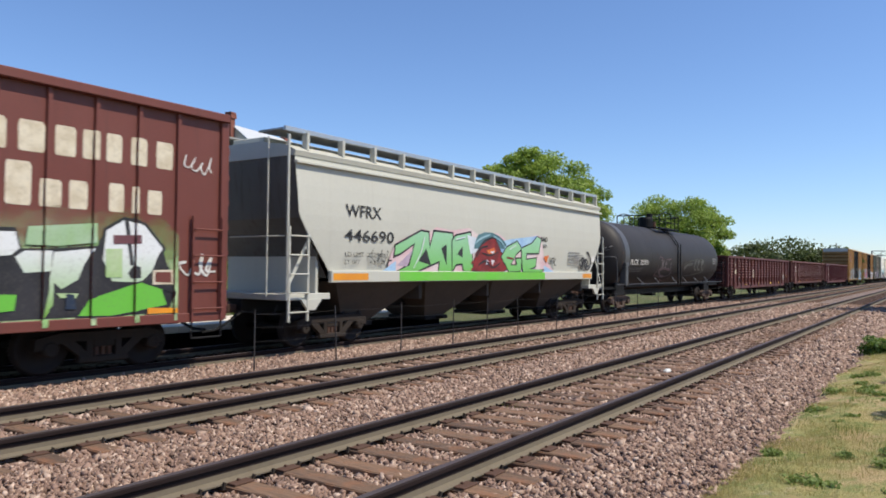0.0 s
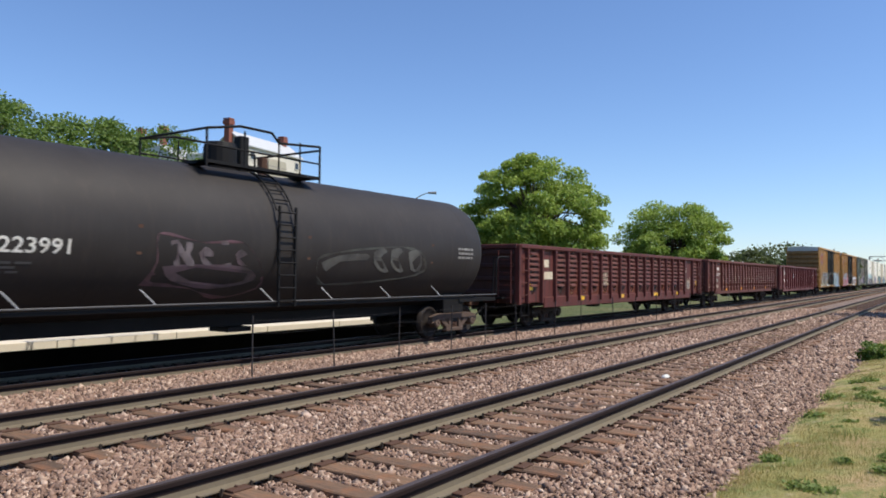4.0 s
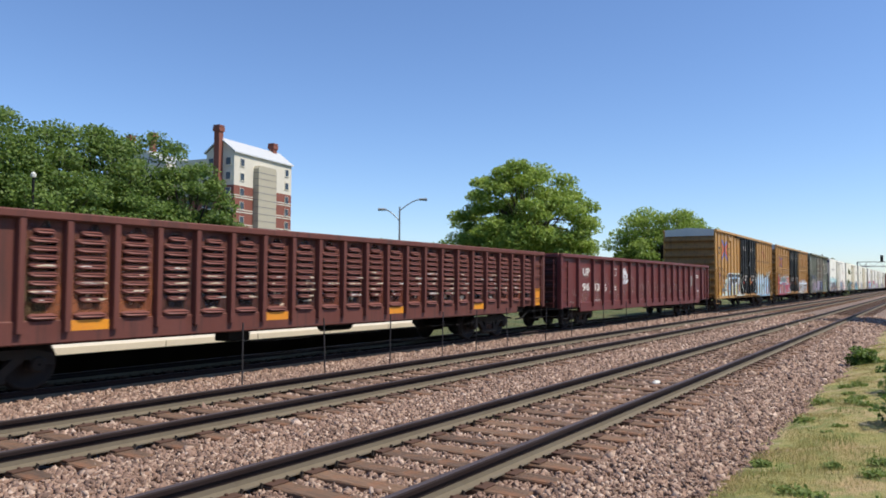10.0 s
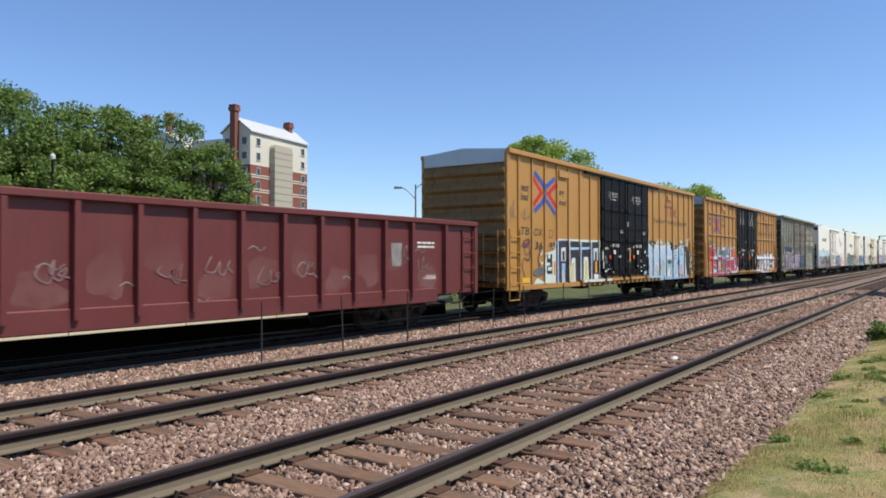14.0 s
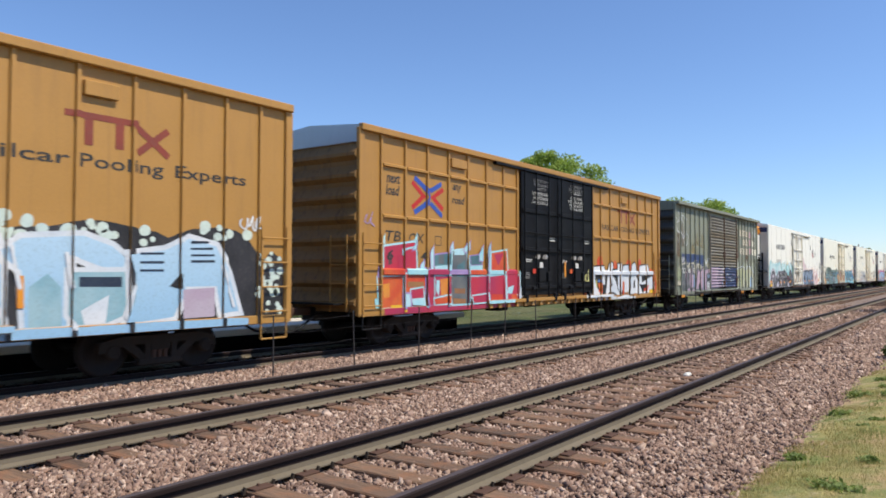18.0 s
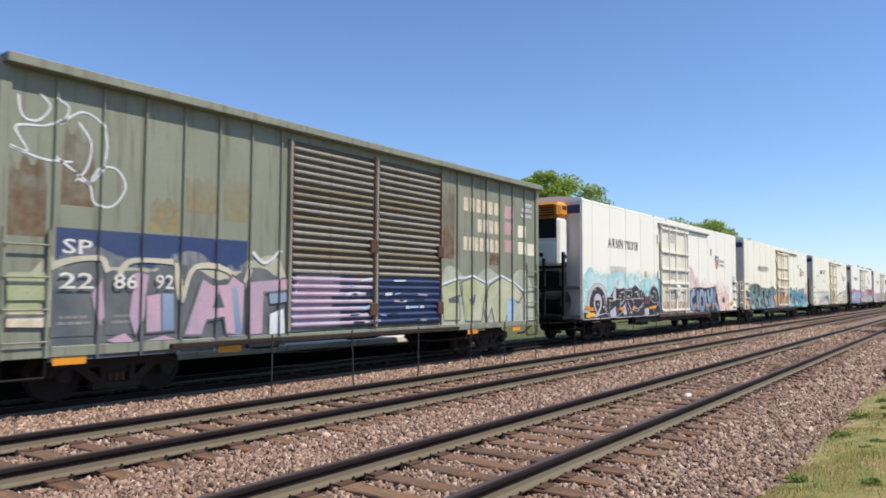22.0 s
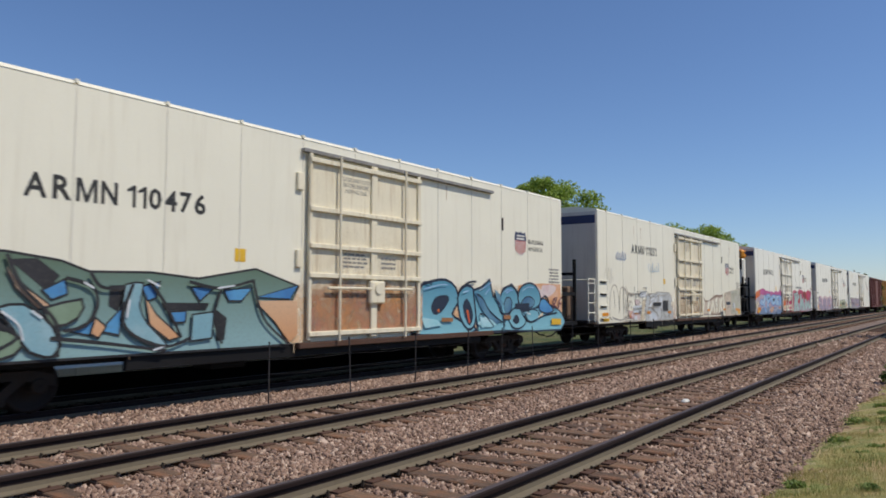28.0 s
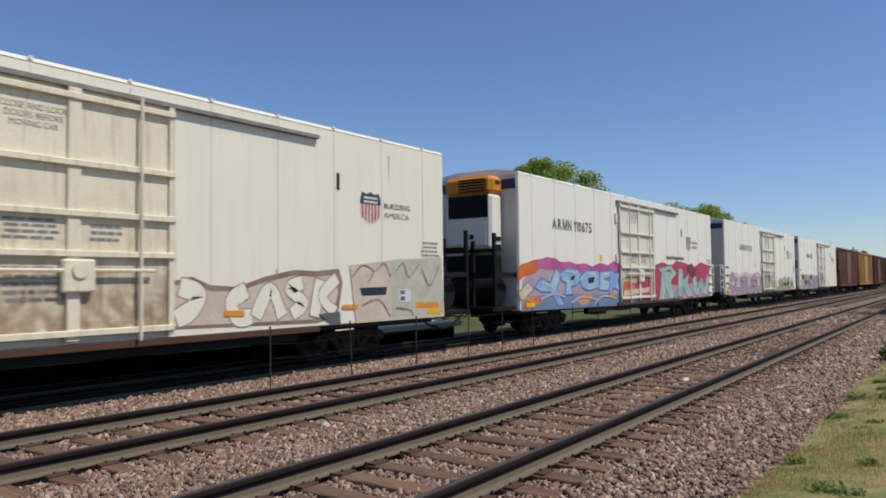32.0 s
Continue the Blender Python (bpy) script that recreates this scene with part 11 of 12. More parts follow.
bar([(8.64, 1.71), (8.78, 1.83), (8.97, 1.77), (9.14, 1.54)], 0.05, S_BLACK, None, 0)
bar([(6.32, 1.93), (6.56, 2.01), (6.78, 1.98)], 0.03, S_PALEBLUE, None, 0)
bar([(7.37, 1.97), (7.70, 2.09), (8.08, 2.08)], 0.03, S_PALEBLUE, None, 0)
bar([(7.60, 1.33), (7.86, 1.27)], 0.03, S_WHITE, None, 0)
area([(4.78, 1.91), (5.13, 1.81), (5.49, 1.45), (6.11, 1.12), (5.73, 1.07), (5.11, 1.45)], S_DEEPBLUE, None, 0, 2)
area([(5.78, 2.00), (6.09, 1.85), (6.21, 1.47), (6.02, 1.53)], S_DEEPBLUE, None, 0, 2)
area([(4.90, 1.06), (5.28, 1.25), (5.88, 1.02), (5.44, 0.95)], S_CYAN, None, 0, 2)
bar([(4.88, 1.86), (5.16, 1.75), (5.57, 1.37), (6.22, 1.07)], 0.05, S_NIGHT, None, 0)
bar([(5.80, 1.78), (6.10, 1.53), (6.28, 1.19), (6.32, 0.93)], 0.05, S_NIGHT, None, 0)
bar([(5.00, 1.32), (5.28, 1.30), (5.73, 0.98)], 0.04, S_NIGHT, None, 0)
bar([(4.98, 1.96), (5.40, 2.10), (5.62, 2.20)], 0.03, S_PALEBLUE, None, 0)
area([(1.89, 1.80), (2.02, 1.85), (2.09, 1.51), (1.76, 1.50)], S_NIGHT)
area([(2.41, 1.28), (3.05, 1.21), (3.28, 1.07), (2.54, 1.02)], S_CYAN)
area([(5.00, 1.32), (5.43, 0.99), (5.10, 0.94)], S_CYAN)
bar([(4.01, 1.95), (4.44, 2.16), (4.84, 2.20)], 0.06, S_NIGHT, None, 0)
bar([(2.31, 1.93), (2.50, 2.14), (2.81, 2.09)], 0.05, S_NIGHT, None, 0)
bar([(2.50, 1.97), (3.13, 2.08), (3.49, 2.09)], 0.03, S_PALEBLUE, None, 0)
bar([(4.19, 1.90), (4.45, 1.95)], 0.03, S_PALEBLUE, None, 0)
bar([(5.27, 1.86), (5.52, 2.02)], 0.03, S_PALEBLUE, None, 0)
bar([(6.40, 1.90), (6.75, 2.02)], 0.03, S_PALEBLUE, None, 0)
area([(3.23, 1.26), (3.73, 1.25), (3.73, 1.15), (3.23, 1.16)], S_BROWN)
area([(6.26, 1.28), (6.66, 1.27), (6.67, 1.15), (6.26, 1.16)], S_BROWN)
area([(9.21, 1.12), (9.87, 1.10), (9.87, 0.91), (9.21, 0.93)], M_YELREF)
lay("placard", rects((-8.9, -8.1, 0.86, 1.06)), car, M_YELREF, "yellow label", (), y=RY, lift=0.03)
tag(car, (), -9.2, -8.5, 2.0, 2.5, S_BLACK, 113, 0.035, y=RY)
bar([(9.35, 1.42), (9.31, 1.69), (9.55, 1.78), (9.48, 1.62), (9.35, 1.57), (9.64, 1.43)], 0.05, S_MAROON, None, 0)
bar([(9.68, 1.43), (9.77, 1.70), (9.93, 1.79)], 0.05, S_MAROON, None, 0)
bar([(9.75, 1.57), (9.91, 1.59)], 0.05, S_MAROON, None, 0)
lay("graffiti_cloud", rects((dx - 1.78, dx + 1.78, 0.97, 2.18)), car, mist("door_orange_mist", (0.55, 0.27, 0.10), (0.36, 0.17, 0.12), 1.5, 2.2, 0.75, 0.6, 1.4), "orange mist over the lower door", (), y=-1.62, lift=0.006)

car, half, dx = reefer("white refrigerator car with faint grey graffiti", 217.61, 237.88, "111051", False, 120, 3.56, M_WARMWHITE)
S_PALEGREEN = spray("spray_pale_grey_green", (0.63, 0.66, 0.66), (0.52, 0.54, 0.53))
S_DIRTLINE = spray("spray_dirt_line", (0.25, 0.23, 0.20), (0.42, 0.37, 0.32), scale=3.0)
S_STONE = spray("spray_stone_grey", (0.50, 0.50, 0.38), (0.60, 0.59, 0.52), scale=2.5)
S_UMBER = spray("spray_umber", (0.24, 0.15, 0.11), (0.34, 0.24, 0.18), scale=3.0)
S_BEIGE = spray("spray_beige", (0.72, 0.62, 0.49), (0.64, 0.53, 0.42), scale=2.5)
area, bar = mural(car, "pale grey sprayed letter with brown outline", y=RY)
area([(-7.80, 2.10), (-7.62, 2.21), (-7.34, 2.00), (-7.02, 1.94), (-6.04, 2.00), (-6.01, 0.89), (-7.78, 0.86)], S_GREYW)
area([(-7.77, 2.03), (-7.62, 2.17), (-7.34, 1.95), (-6.93, 1.90), (-6.08, 1.96), (-6.07, 0.93), (-7.75, 0.90)], M_WARMWHITE)
area([(-6.02, 2.05), (-5.32, 2.06), (-5.32, 1.81), (-6.02, 1.81)], S_WHITE)
area([(-6.08, 1.43), (-5.32, 1.44), (-5.31, 1.22), (-6.08, 1.20)], S_WHITE)
area([(-6.59, 1.73), (-6.13, 1.73), (-6.13, 1.48), (-6.58, 1.49)], S_PINKMIST)
area([(-7.33, 1.30), (-6.03, 1.25), (-6.08, 0.93), (-7.25, 0.96)], S_PINKMIST)
area([(-5.30, 1.87), (-5.11, 1.99), (-4.80, 1.95), (-4.11, 1.99), (-4.01, 2.04), (-2.43, 2.01), (-2.12, 1.76), (-2.25, 1.54), (-1.93, 1.07), (-2.03, 0.85), (-5.37, 0.85), (-5.42, 1.22)], S_PALEGREEN, S_DIRTLINE, 0.03)
area([(-5.75, 1.69), (-5.44, 1.69), (-5.62, 0.87), (-5.99, 0.87)], M_LETCREAM, S_DIRTLINE, 0.03)
area([(-4.79, 1.73), (-4.15, 1.87), (-4.16, 1.57), (-4.79, 1.39), (-5.12, 1.35)], S_WHITE)
area([(-3.96, 1.91), (-3.38, 1.92), (-3.39, 1.29), (-3.71, 1.25)], S_WHITE)
area([(-5.01, 1.21), (-4.68, 1.29), (-4.02, 0.96), (-4.11, 0.85), (-4.99, 0.85)], S_WHITE)
area([(-5.28, 1.25), (-4.81, 1.24), (-4.81, 1.13), (-5.28, 1.15)], M_ORANGE)
area([(-6.67, 1.26), (-6.22, 1.24), (-6.22, 1.13), (-6.67, 1.15)], M_ORANGE)
area([(-2.69, 1.24), (-2.25, 1.22), (-2.25, 1.11), (-2.69, 1.13)], M_ORANGE)
area([(-7.10, 1.07), (-6.95, 1.06), (-6.95, 0.97), (-7.10, 0.98)], M_RED)
bar([(-5.14, 1.35), (-4.79, 1.39), (-4.11, 1.17), (-3.98, 0.86)], 0.035, S_DIRTLINE, None, 0)
bar([(-5.13, 1.95), (-4.84, 1.78), (-5.12, 1.35)], 0.035, S_DIRTLINE, None, 0)
bar([(-4.79, 1.34), (-4.21, 1.87), (-4.03, 2.00)], 0.035, S_DIRTLINE, None, 0)
bar([(-3.96, 0.85), (-3.58, 0.94), (-3.55, 1.35), (-3.96, 1.91)], 0.035, S_DIRTLINE, None, 0)
bar([(-3.24, 1.26), (-3.15, 0.85), (-2.61, 0.85)], 0.035, S_DIRTLINE, None, 0)
bar([(-2.53, 1.76), (-2.61, 1.27), (-2.38, 0.87)], 0.035, S_DIRTLINE, None, 0)
bar([(-7.32, 0.98), (-7.41, 1.79), (-7.22, 1.98), (-6.97, 1.92)], 0.035, S_DIRTLINE, None, 0)
bar([(-6.93, 1.87), (-6.50, 1.97), (-6.08, 1.94)], 0.035, S_DIRTLINE, None, 0)
area([(-6.84, 1.47), (-5.92, 1.49), (-5.91, 1.35), (-6.83, 1.34)], S_WHITE, None, 0, 0)
area([(-6.84, 1.31), (-5.92, 1.32), (-5.91, 1.19), (-6.83, 1.19)], S_WHITE, None, 0, 0)
area([(-6.59, 1.68), (-6.50, 1.72), (-6.27, 1.68), (-6.02, 1.60), (-6.22, 1.59), (-6.39, 1.52), (-6.54, 1.55)], S_PINKMIST, S_DIRTLINE, 0.02, 3)
area([(-6.74, 1.07), (-6.42, 1.09), (-6.42, 0.92), (-6.73, 0.92)], S_WHITE, None, 0, 0)
area([(-3.34, 1.68), (-2.72, 1.68), (-2.72, 1.24), (-3.34, 1.25)], S_BLACK, S_DIRTLINE, 0.02, 0)
area([(-4.57, 1.60), (-3.55, 1.60), (-3.66, 1.46), (-4.54, 1.45)], S_BLACK, S_DIRTLINE, 0.02, 0)
area([(-7.25, 1.06), (-7.14, 1.21), (-7.02, 1.28), (-7.07, 1.13), (-7.17, 1.02)], S_PEACH, None, 0, 2)
bar([(-7.80, 2.10), (-7.62, 2.22), (-7.46, 2.11), (-7.34, 1.98), (-7.10, 1.94), (-6.83, 1.97)], 0.024, S_DIRTLINE, None, 0)
bar([(-7.79, 1.99), (-7.65, 2.12), (-7.42, 1.99), (-7.24, 1.89), (-7.06, 1.87), (-6.97, 1.94)], 0.024, S_DIRTLINE, None, 0)
bar([(-7.39, 1.81), (-7.34, 1.92), (-7.18, 1.95), (-7.06, 1.85), (-6.95, 1.90)], 0.024, S_DIRTLINE, None, 0)
bar([(-7.66, 2.03), (-7.64, 1.79), (-7.70, 1.48), (-7.78, 1.32)], 0.024, S_DIRTLINE, None, 0)
bar([(-7.40, 1.81), (-7.38, 1.47), (-7.42, 1.31)], 0.024, S_DIRTLINE, None, 0)
bar([(-7.60, 1.73), (-7.53, 1.63), (-7.56, 1.43), (-7.45, 1.37), (-7.33, 1.47)], 0.024, S_DIRTLINE, None, 0)
bar([(-7.32, 1.43), (-7.21, 1.58), (-7.11, 1.64), (-7.01, 1.54), (-7.04, 1.41), (-7.17, 1.44)], 0.024, S_DIRTLINE, None, 0)
bar([(-7.71, 1.20), (-7.52, 1.30), (-7.37, 1.19), (-7.33, 1.06), (-7.56, 1.04)], 0.024, S_DIRTLINE, None, 0)
bar([(-7.78, 1.09), (-7.48, 0.99), (-7.08, 1.00), (-6.75, 0.91)], 0.024, S_DIRTLINE, None, 0)
bar([(-7.78, 0.98), (-7.40, 0.89), (-6.92, 0.89)], 0.024, S_DIRTLINE, None, 0)
bar([(-7.64, 1.55), (-7.48, 1.27), (-7.25, 1.30)], 0.024, S_DIRTLINE, None, 0)
bar([(-7.34, 1.75), (-7.25, 1.63), (-7.09, 1.69)], 0.024, S_DIRTLINE, None, 0)
bar([(-6.72, 2.24), (-6.70, 2.00), (-6.80, 1.89)], 0.03, S_SLATE, None, 0)
bar([(-6.70, 1.99), (-6.59, 1.78), (-6.50, 1.96), (-6.41, 1.83)], 0.03, S_SLATE, None, 0)
bar([(-6.46, 2.06), (-6.32, 1.96), (-6.34, 1.80)], 0.03, S_SLATE, None, 0)
bar([(-6.36, 1.94), (-6.23, 1.85), (-6.14, 2.05), (-6.09, 1.82)], 0.03, S_SLATE, None, 0)
bar([(-6.04, 2.05), (-5.94, 1.83), (-5.83, 1.78), (-5.80, 1.98)], 0.03, S_SLATE, None, 0)
bar([(-6.09, 1.98), (-5.75, 2.05)], 0.03, S_SLATE, None, 0)
bar([(-5.75, 2.19), (-5.63, 2.22), (-5.69, 2.05), (-5.57, 2.04)], 0.03, S_SLATE, None, 0)
bar([(-5.53, 2.22), (-5.51, 2.06)], 0.03, S_SLATE, None, 0)
bar([(-5.47, 2.20), (-5.36, 2.23), (-5.45, 2.06), (-5.32, 2.06)], 0.03, S_SLATE, None, 0)
bar([(-5.23, 1.91), (-4.91, 1.93), (-4.88, 1.63), (-4.62, 1.73)], 0.026, S_DIRTLINE, None, 0)
bar([(-4.80, 1.80), (-4.45, 1.93), (-3.96, 1.96), (-4.04, 1.57)], 0.026, S_DIRTLINE, None, 0)
bar([(-3.94, 1.93), (-3.45, 1.90), (-2.75, 1.96), (-2.61, 1.76)], 0.026, S_DIRTLINE, None, 0)
bar([(-2.53, 1.92), (-2.28, 1.92), (-2.24, 1.71)], 0.026, S_DIRTLINE, None, 0)
bar([(-5.31, 1.22), (-5.12, 1.40), (-4.56, 1.38), (-3.84, 1.36), (-3.64, 1.15), (-3.57, 0.68)], 0.026, S_DIRTLINE, None, 0)
bar([(-5.12, 0.74), (-5.16, 1.07), (-4.90, 1.24), (-4.45, 1.22), (-3.96, 1.01)], 0.026, S_DIRTLINE, None, 0)
bar([(-5.10, 1.35), (-5.12, 1.57), (-4.93, 1.75)], 0.026, S_DIRTLINE, None, 0)
bar([(-2.43, 1.54), (-2.28, 1.26), (-2.00, 1.08), (-2.08, 0.74)], 0.026, S_DIRTLINE, None, 0)
bar([(-2.89, 1.12), (-2.75, 0.95), (-2.61, 1.10), (-2.38, 1.09)], 0.026, S_DIRTLINE, None, 0)
bar([(-3.24, 1.13), (-3.03, 0.85), (-2.61, 0.77)], 0.026, S_DIRTLINE, None, 0)
bar([(-2.38, 1.65), (-2.15, 1.63), (-1.97, 1.48), (-2.15, 1.40)], 0.026, S_DIRTLINE, None, 0)
bar([(-4.84, 0.81), (-4.68, 0.90), (-4.56, 0.99)], 0.05, S_WHITE, None, 0)
letters("LD LMT", -6.82, -6.42, 1.30, 1.41, car, M_LETGREY, y=RY, fat=0.0, lift=0.06)
letters("LT WT", -6.82, -6.48, 1.12, 1.23, car, M_LETGREY, y=RY, fat=0.0, lift=0.06)
lay("lettering_block", bars(-6.33, -5.93, 1.14, 1.42, 2, 5), car, M_LETGREY, "", (), y=RY, lift=0.06)
lay("graffiti_cloud", rects((-2.1, -1.5, 0.86, 2.1)), car, mist("rose_mist", (0.70, 0.48, 0.44), (0.74, 0.60, 0.55), 1.2, 1.8, 0.6, 0.5, 2.0), "faint pink mist", (), y=RY)
area, bar = mural(car, "beige sprayed letter with brown edge", y=RY)
area([(2.20, 1.76), (2.68, 1.86), (3.05, 1.71), (3.64, 1.67), (4.30, 1.86), (5.02, 1.99), (5.64, 1.97), (6.30, 2.02), (6.41, 1.73), (6.26, 1.02), (5.63, 0.91), (2.20, 0.98)], S_UMBER)
area([(2.20, 1.69), (2.68, 1.76), (3.05, 1.60), (3.64, 1.59), (4.30, 1.75), (5.02, 1.88), (5.64, 1.85), (6.23, 1.90), (6.27, 1.50), (6.13, 1.12), (5.48, 0.99), (2.20, 1.03)], S_BEIGE)
bar([(2.44, 1.69), (2.82, 1.55), (2.68, 1.30), (2.37, 1.14)], 0.3, M_WARMWHITE, S_UMBER, 0.02)
bar([(3.85, 1.61), (3.51, 1.41), (3.64, 1.12), (3.98, 1.12)], 0.28, M_WARMWHITE, S_UMBER, 0.02)
bar([(4.06, 1.10), (4.41, 1.62), (4.72, 1.09)], 0.26, M_WARMWHITE, S_UMBER, 0.02)
bar([(5.25, 1.74), (4.90, 1.61), (5.26, 1.34), (4.96, 1.12)], 0.26, M_WARMWHITE, S_UMBER, 0.02)
bar([(5.74, 1.79), (5.57, 1.05)], 0.26, M_WARMWHITE, S_UMBER, 0.02)
bar([(6.23, 1.83), (5.80, 1.45), (6.16, 1.12)], 0.24, M_WARMWHITE, S_UMBER, 0.02)
area([(6.62, 2.10), (8.20, 2.25), (10.00, 2.35), (10.12, 0.85), (6.82, 0.85)], S_BEIGE)
area([(7.99, 2.22), (10.00, 2.31), (10.07, 0.92), (8.01, 0.94)], S_STONE)
area([(6.94, 1.61), (7.86, 1.62), (7.82, 1.44), (7.01, 1.43)], S_NIGHT)
area([(8.31, 1.56), (8.74, 1.56), (8.74, 1.26), (8.31, 1.27)], S_WHITE)
area([(8.35, 1.53), (8.52, 1.53), (8.52, 1.44), (8.35, 1.44)], S_SLATE)
area([(8.35, 1.39), (8.52, 1.39), (8.52, 1.29), (8.35, 1.30)], S_SLATE)
area([(3.34, 1.25), (3.79, 1.24), (3.79, 1.13), (3.34, 1.15)], M_ORANGE)
area([(6.38, 1.26), (6.86, 1.24), (6.86, 1.15), (6.38, 1.17)], M_ORANGE)
area([(8.93, 1.24), (9.86, 1.21), (9.86, 1.07), (8.93, 1.11)], M_ORANGE)
area([(9.39, 1.09), (9.93, 1.07), (9.93, 0.91), (9.38, 0.94)], M_YELREF)
area([(5.67, 1.09), (6.30, 1.12), (6.33, 0.85), (6.12, 0.85)], S_SLATE)
bar([(6.69, 1.85), (7.02, 2.10), (7.39, 1.98), (7.20, 1.73)], 0.04, S_DIRTLINE, None, 0)
bar([(7.47, 1.98), (7.79, 2.16), (7.99, 1.85)], 0.04, S_DIRTLINE, None, 0)
bar([(7.01, 1.23), (7.58, 1.34), (7.97, 0.94)], 0.04, S_DIRTLINE, None, 0)
bar([(8.19, 1.98), (8.45, 2.17), (8.66, 1.85), (9.06, 2.15)], 0.04, S_DIRTLINE, None, 0)
bar([(9.17, 2.06), (9.51, 1.64), (9.90, 2.14)], 0.04, S_DIRTLINE, None, 0)
bar([(8.18, 1.13), (8.71, 1.07), (8.82, 0.91)], 0.04, S_DIRTLINE, None, 0)
tag(car, (), -8.5, -7.4, 3.2, 3.6, S_BLUE, 125, 0.03, y=RY)
tag(car, (), -5.0, -3.6, 2.8, 3.35, S_PALEBLUE, 126, 0.03, y=RY)
tag(car, (), -9.6, -8.7, 2.3, 3.2, S_SILVER, 128, 0.02, y=RY)
bar = mural(car, "", y=RY)[1]
bar([(-9.11, 1.13), (-9.04, 1.95), (-8.65, 2.28), (-8.31, 1.99), (-8.21, 1.22)], 0.035, S_DIRTLINE, None, 0)
bar([(-8.18, 1.35), (-8.11, 2.04), (-7.76, 2.19), (-7.40, 1.91), (-7.14, 1.27)], 0.035, S_DIRTLINE, None, 0)
bar([(-8.72, 2.07), (-8.62, 1.40)], 0.035, S_DIRTLINE, None, 0)
bar([(-7.83, 2.00), (-7.76, 1.35)], 0.035, S_DIRTLINE, None, 0)
bar([(-9.97, 1.02), (-9.61, 0.93), (-9.17, 1.07), (-8.88, 0.93)], 0.035, S_DIRTLINE, None, 0)
bar([(-8.88, 1.06), (-8.04, 0.94), (-7.33, 1.10)], 0.035, S_DIRTLINE, None, 0)

car, half, dx = reefer("white refrigerator car with red and blue graffiti", 241.77, 261.98, "110675", True, 130)
area, bar = mural(car, "pale blue sprayed wild letter with dark edge", y=RY)
area([(-10.07, 0.82), (-9.97, 1.76), (-9.04, 2.12), (-7.08, 2.11), (-2.31, 2.01), (-2.39, 0.74)], S_LILAC, None, 0, 0)
area([(-10.07, 0.82), (-9.78, 1.25), (-7.52, 1.29), (-2.36, 1.19), (-2.39, 0.74)], S_SLATEBLUE, None, 0, 0)
area([(-10.24, 1.68), (-10.16, 2.15), (-9.68, 2.27), (-8.95, 2.39), (-8.78, 2.16), (-9.19, 1.95), (-9.83, 1.85)], S_ORANGE, None, 0, 2)
area([(-9.11, 2.12), (-8.95, 2.37), (-8.35, 2.47), (-7.72, 2.43), (-7.40, 2.32), (-6.73, 2.35), (-6.21, 2.27), (-5.48, 2.31), (-4.91, 2.20), (-4.21, 2.35), (-3.50, 2.26), (-2.95, 2.44), (-2.30, 2.27), (-2.32, 1.97), (-4.34, 1.92), (-7.08, 2.03), (-8.48, 2.06)], S_MAGENTA, None, 0, 0)
area([(-9.93, 1.00), (-9.36, 1.23), (-8.78, 1.18), (-9.08, 0.98), (-9.73, 0.84)], S_ORANGE, None, 0, 2)
area([(-6.35, 1.12), (-5.62, 1.22), (-5.16, 1.01), (-5.82, 0.85)], S_PEACH, None, 0, 2)
area([(-10.19, 1.35), (-9.63, 1.68), (-9.28, 1.47), (-9.78, 1.24), (-9.29, 1.07), (-10.06, 1.18)], M_LETCREAM, S_SLATE, 0.03, 0)
area([(-9.20, 1.53), (-8.75, 1.77), (-8.15, 1.63), (-7.73, 2.10), (-7.42, 1.88), (-7.76, 1.44), (-7.21, 0.92), (-7.62, 0.93), (-8.16, 1.38), (-8.77, 1.39)], S_PALEBLUE, S_BLUE, 0.05, 0)
area([(-7.42, 1.95), (-6.91, 2.11), (-6.13, 2.07), (-5.78, 1.80), (-6.24, 1.57), (-6.68, 1.54), (-6.60, 1.27), (-7.11, 1.25), (-7.01, 1.66), (-7.34, 1.73)], S_PALEBLUE, S_BLUE, 0.05, 0)
area([(-5.96, 1.80), (-5.49, 2.04), (-4.53, 2.04), (-4.14, 1.80), (-4.36, 1.47), (-5.24, 1.37), (-5.79, 1.49)], S_PALEBLUE, S_BLUE, 0.05, 0)
area([(-4.23, 2.00), (-3.19, 2.05), (-3.41, 1.84), (-4.04, 1.76), (-3.21, 1.63), (-3.65, 1.34), (-4.36, 1.39)], S_PALEBLUE, S_BLUE, 0.05, 0)
area([(-3.29, 2.09), (-2.76, 1.92), (-2.31, 2.06), (-2.67, 1.67), (-2.36, 1.28), (-3.01, 1.46), (-3.45, 1.21)], S_PALEBLUE, S_BLUE, 0.05, 0)
area([(-6.57, 1.88), (-6.31, 1.88), (-6.49, 1.73), (-6.75, 1.73)], S_NIGHT, None, 0, 0)
area([(-5.31, 1.80), (-4.74, 1.84), (-4.84, 1.64), (-5.32, 1.60)], S_NIGHT, None, 0, 0)
bar([(-8.68, 1.67), (-8.07, 1.52)], 0.04, S_WHITE, None, 0)
bar([(-7.66, 1.99), (-7.84, 1.57)], 0.04, S_WHITE, None, 0)
bar([(-7.08, 2.03), (-6.40, 2.00)], 0.04, S_WHITE, None, 0)
bar([(-5.31, 1.96), (-4.63, 1.94)], 0.04, S_WHITE, None, 0)
bar([(-4.03, 1.94), (-3.41, 1.97)], 0.04, S_WHITE, None, 0)
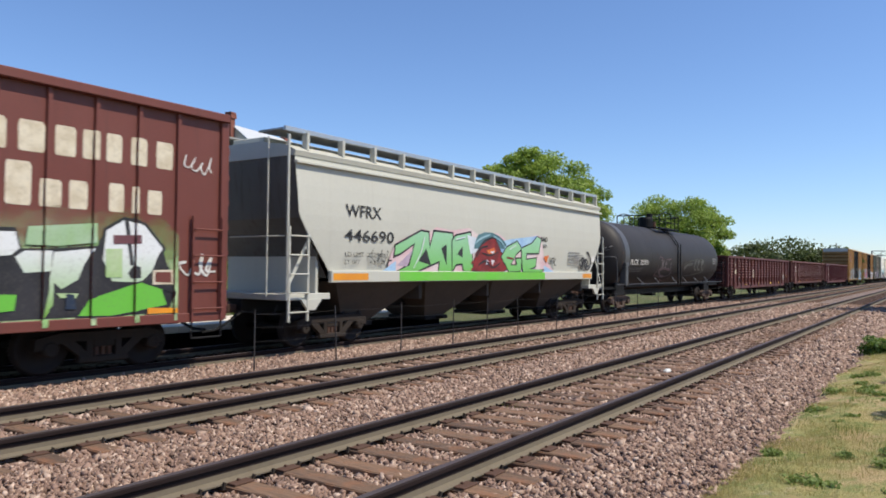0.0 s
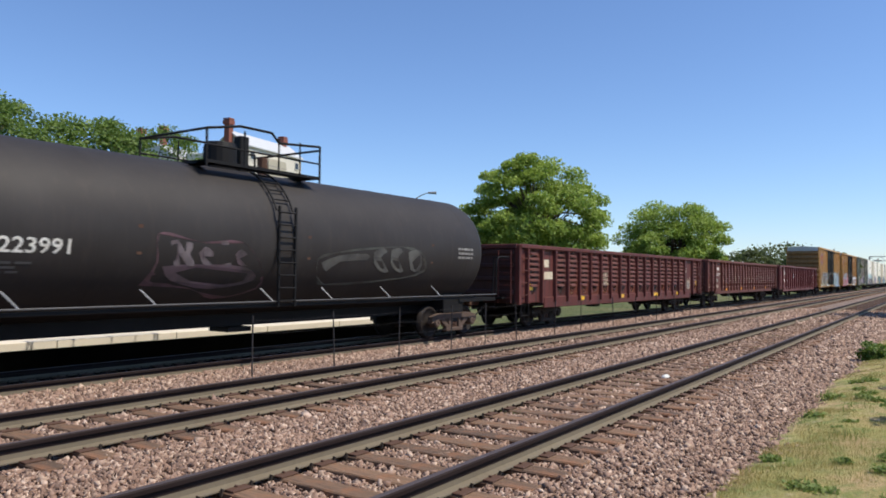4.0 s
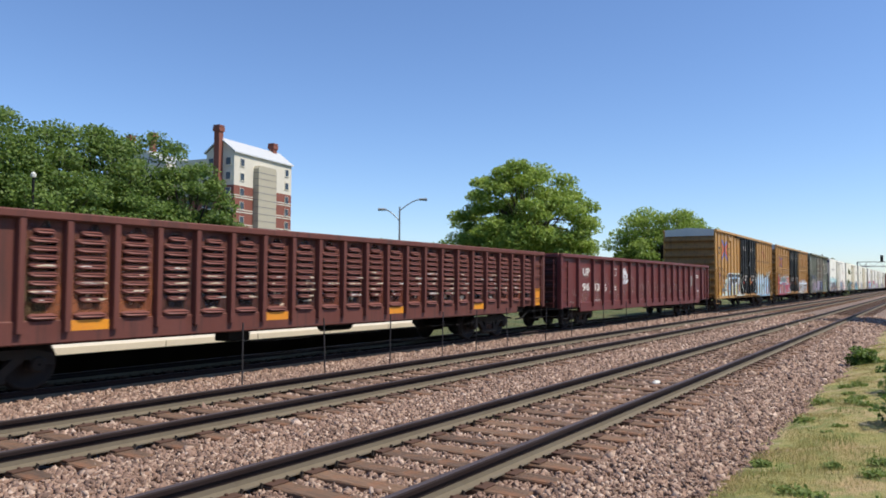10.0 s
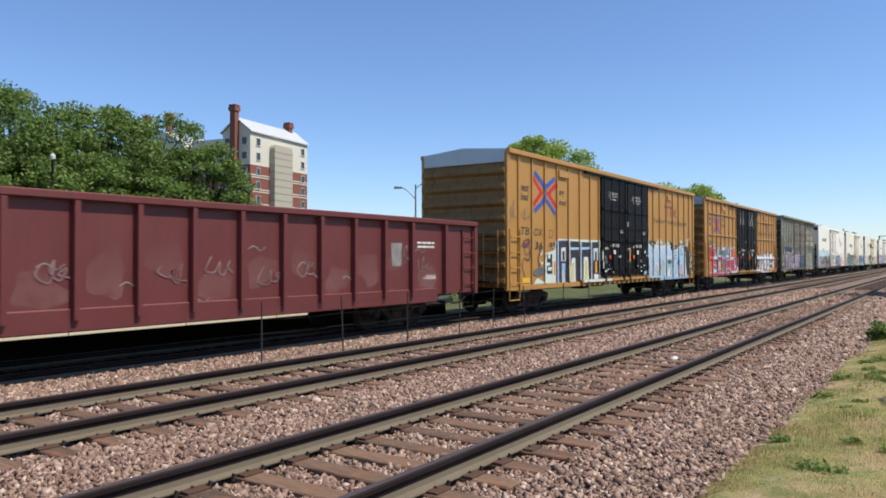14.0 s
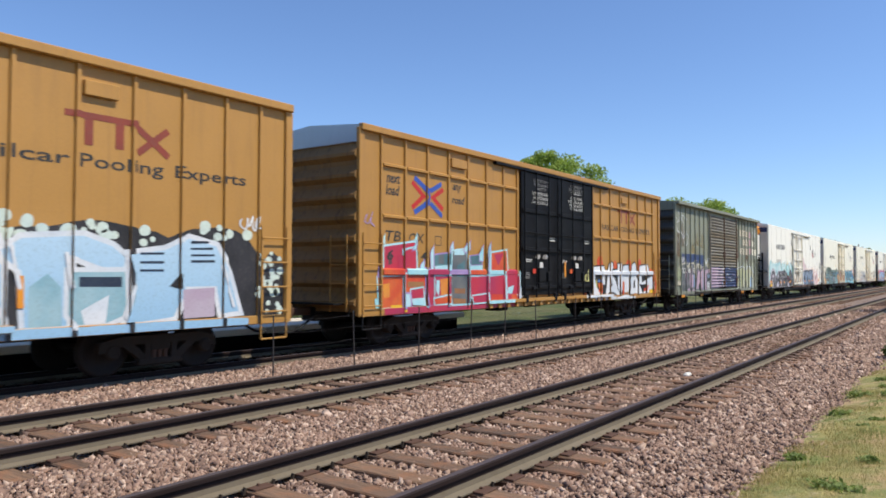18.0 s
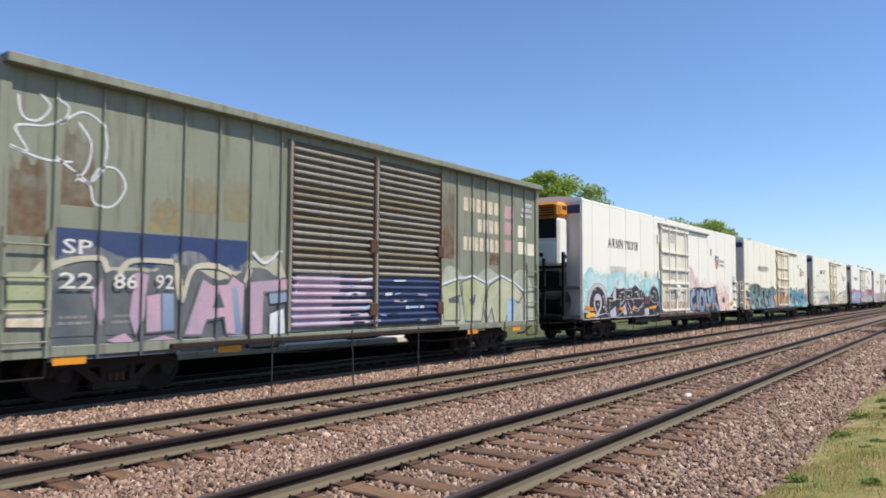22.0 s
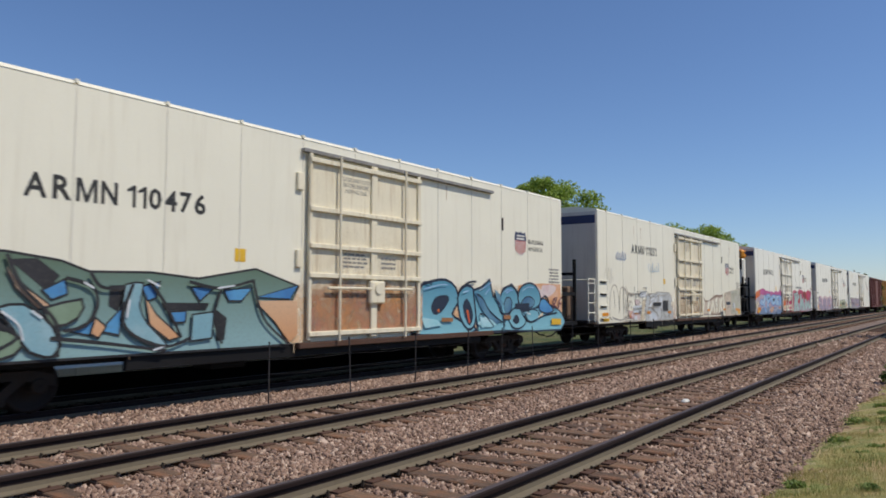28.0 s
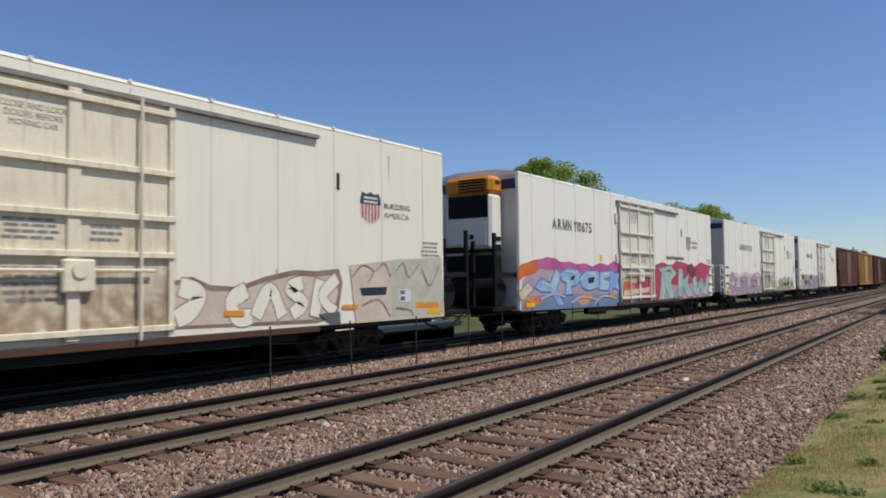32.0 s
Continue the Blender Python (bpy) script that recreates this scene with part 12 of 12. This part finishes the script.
bar([(-8.85, 1.14), (-7.93, 1.30), (-7.12, 1.17)], 0.06, S_LILACW, None, 0)
bar([(-6.70, 0.97), (-5.81, 1.14), (-4.58, 1.03)], 0.06, S_LILACW, None, 0)
bar([(-4.88, 0.84), (-4.07, 1.14), (-2.81, 1.03)], 0.06, S_LILACW, None, 0)
area([(1.35, 0.74), (1.46, 2.32), (2.47, 2.48), (3.51, 2.29), (4.31, 2.56), (5.63, 2.47), (6.84, 2.27), (8.16, 2.56), (9.52, 2.35), (9.38, 0.84)], S_RED, None, 0, 0)
area([(2.06, 0.81), (2.26, 1.59), (4.54, 1.42), (8.07, 1.60), (9.43, 1.39), (9.38, 0.84)], S_LILAC, None, 0, 0)
area([(5.60, 2.15), (6.50, 2.48), (7.19, 2.11), (6.79, 1.72)], S_DARKRED, None, 0, 2)
area([(1.92, 0.86), (2.29, 1.98), (1.87, 2.17), (3.51, 2.34), (4.27, 1.99), (3.46, 1.63), (4.02, 0.86), (3.24, 0.88), (2.83, 1.39), (2.64, 0.85)], S_SEAFOAM, S_DARKRED, 0.05, 0)
area([(4.34, 0.96), (4.61, 2.20), (5.10, 2.20), (5.22, 1.67), (6.10, 1.99), (5.89, 1.56), (6.72, 0.90), (5.83, 0.87), (5.20, 1.36), (4.99, 0.89)], S_SEAFOAM, S_DARKRED, 0.05, 0)
area([(6.61, 1.72), (7.17, 1.88), (7.48, 1.27), (8.10, 1.83), (8.62, 1.26), (9.09, 2.00), (9.47, 1.83), (8.98, 0.91), (8.21, 0.98), (7.86, 1.32), (7.44, 0.89), (6.91, 1.01)], S_SEAFOAM, S_DARKRED, 0.05, 0)
bar([(2.88, 2.08), (3.49, 2.09), (3.17, 1.83)], 0.06, S_DARKRED, None, 0)
bar([(2.27, 1.71), (2.51, 1.09)], 0.05, S_WHITE, None, 0)
bar([(4.75, 1.96), (4.78, 1.31)], 0.05, S_WHITE, None, 0)
area, bar = mural(car, "red and orange sprayed patch on the door", y=-1.625)
area([(-2.22, 0.80), (-2.17, 1.62), (-1.23, 1.70), (-1.28, 0.79)], S_ORANGE)
area([(-1.11, 1.61), (0.16, 1.88), (0.94, 1.60), (0.75, 0.75), (-0.17, 0.78), (-1.01, 1.30)], S_RED)
area([(-2.05, 1.71), (-1.32, 2.06), (-0.72, 1.93), (-0.87, 1.57)], S_PEACH)
area([(-2.19, 1.30), (0.79, 1.41), (0.78, 1.22), (-2.20, 1.10)], M_LETCREAM)
tag(car, (), 3.0, 5.5, 2.6, 2.8, S_SLATE, 133, 0.04, y=RY)

car, half, dx = reefer("white refrigerator car with mauve graffiti far back", 264.6, 284.8, "110520", False, 140)
piece(car, (), -9.2, -1.6, 0.8, 2.0, 6, S_PINKMIST, S_SLATE, S_MAUVE, None, 141, "mauve sprayed letters", fat=0.3, y=RY)
piece(car, (), 2.8, 9.2, 0.8, 1.7, 5, None, S_SLATE, S_OLIVE, None, 142, "olive sprayed letters", fat=0.3, y=RY)
car, half, dx = reefer("white refrigerator car with grey graffiti far back", 286.6, 306.8, "110837", False, 150)
piece(car, (), -9.2, -1.6, 0.8, 1.9, 6, S_SILVER, S_SLATE, S_MAUVE, None, 151, "grey sprayed letters", fat=0.3, y=RY)

# ---- boxcars at the tail ----
tail = [-7.0 + 0.9 * i for i in range(16)]
for a, mt, lb in ((308.6, M_SP, "brown boxcar far back in the train"), (326.0, M_YEL2, "ochre boxcar far back in the train"), (343.4, M_GOND3, "maroon boxcar far back in the train"), (360.8, M_SP, "brown boxcar at the end of view")):
    car, half = boxcar("boxcar", lb, a, a + 15.8, mt, 0.86, 4.85, tail, None, 5.8, M_GALV, mt, ends=7)
    part("door", Mesh().box(-1.6, 1.6, -1.60, SHEET, 1.0, 4.5, 0.02), mt, car, "sliding door")


def motions():
    """The train rolls past; every wheelset turns with it."""
    for car_, u in KEYED:
        walk(car_, [(t, pose(u - gone(t), TRAIN_Y, 0)) for t in range(0, 33, 2)])
    spin = [(k / 15, pose(0, 0, 0, 0, -math.degrees(gone(k / 15) / 0.423))) for k in range(0, 481)]
    for ws, dx_ in SPUN[:52]:
        walk(ws, [(t, Matrix.Translation((dx_, 0, 0.423)) @ m_) for t, m_ in spin])


motions()
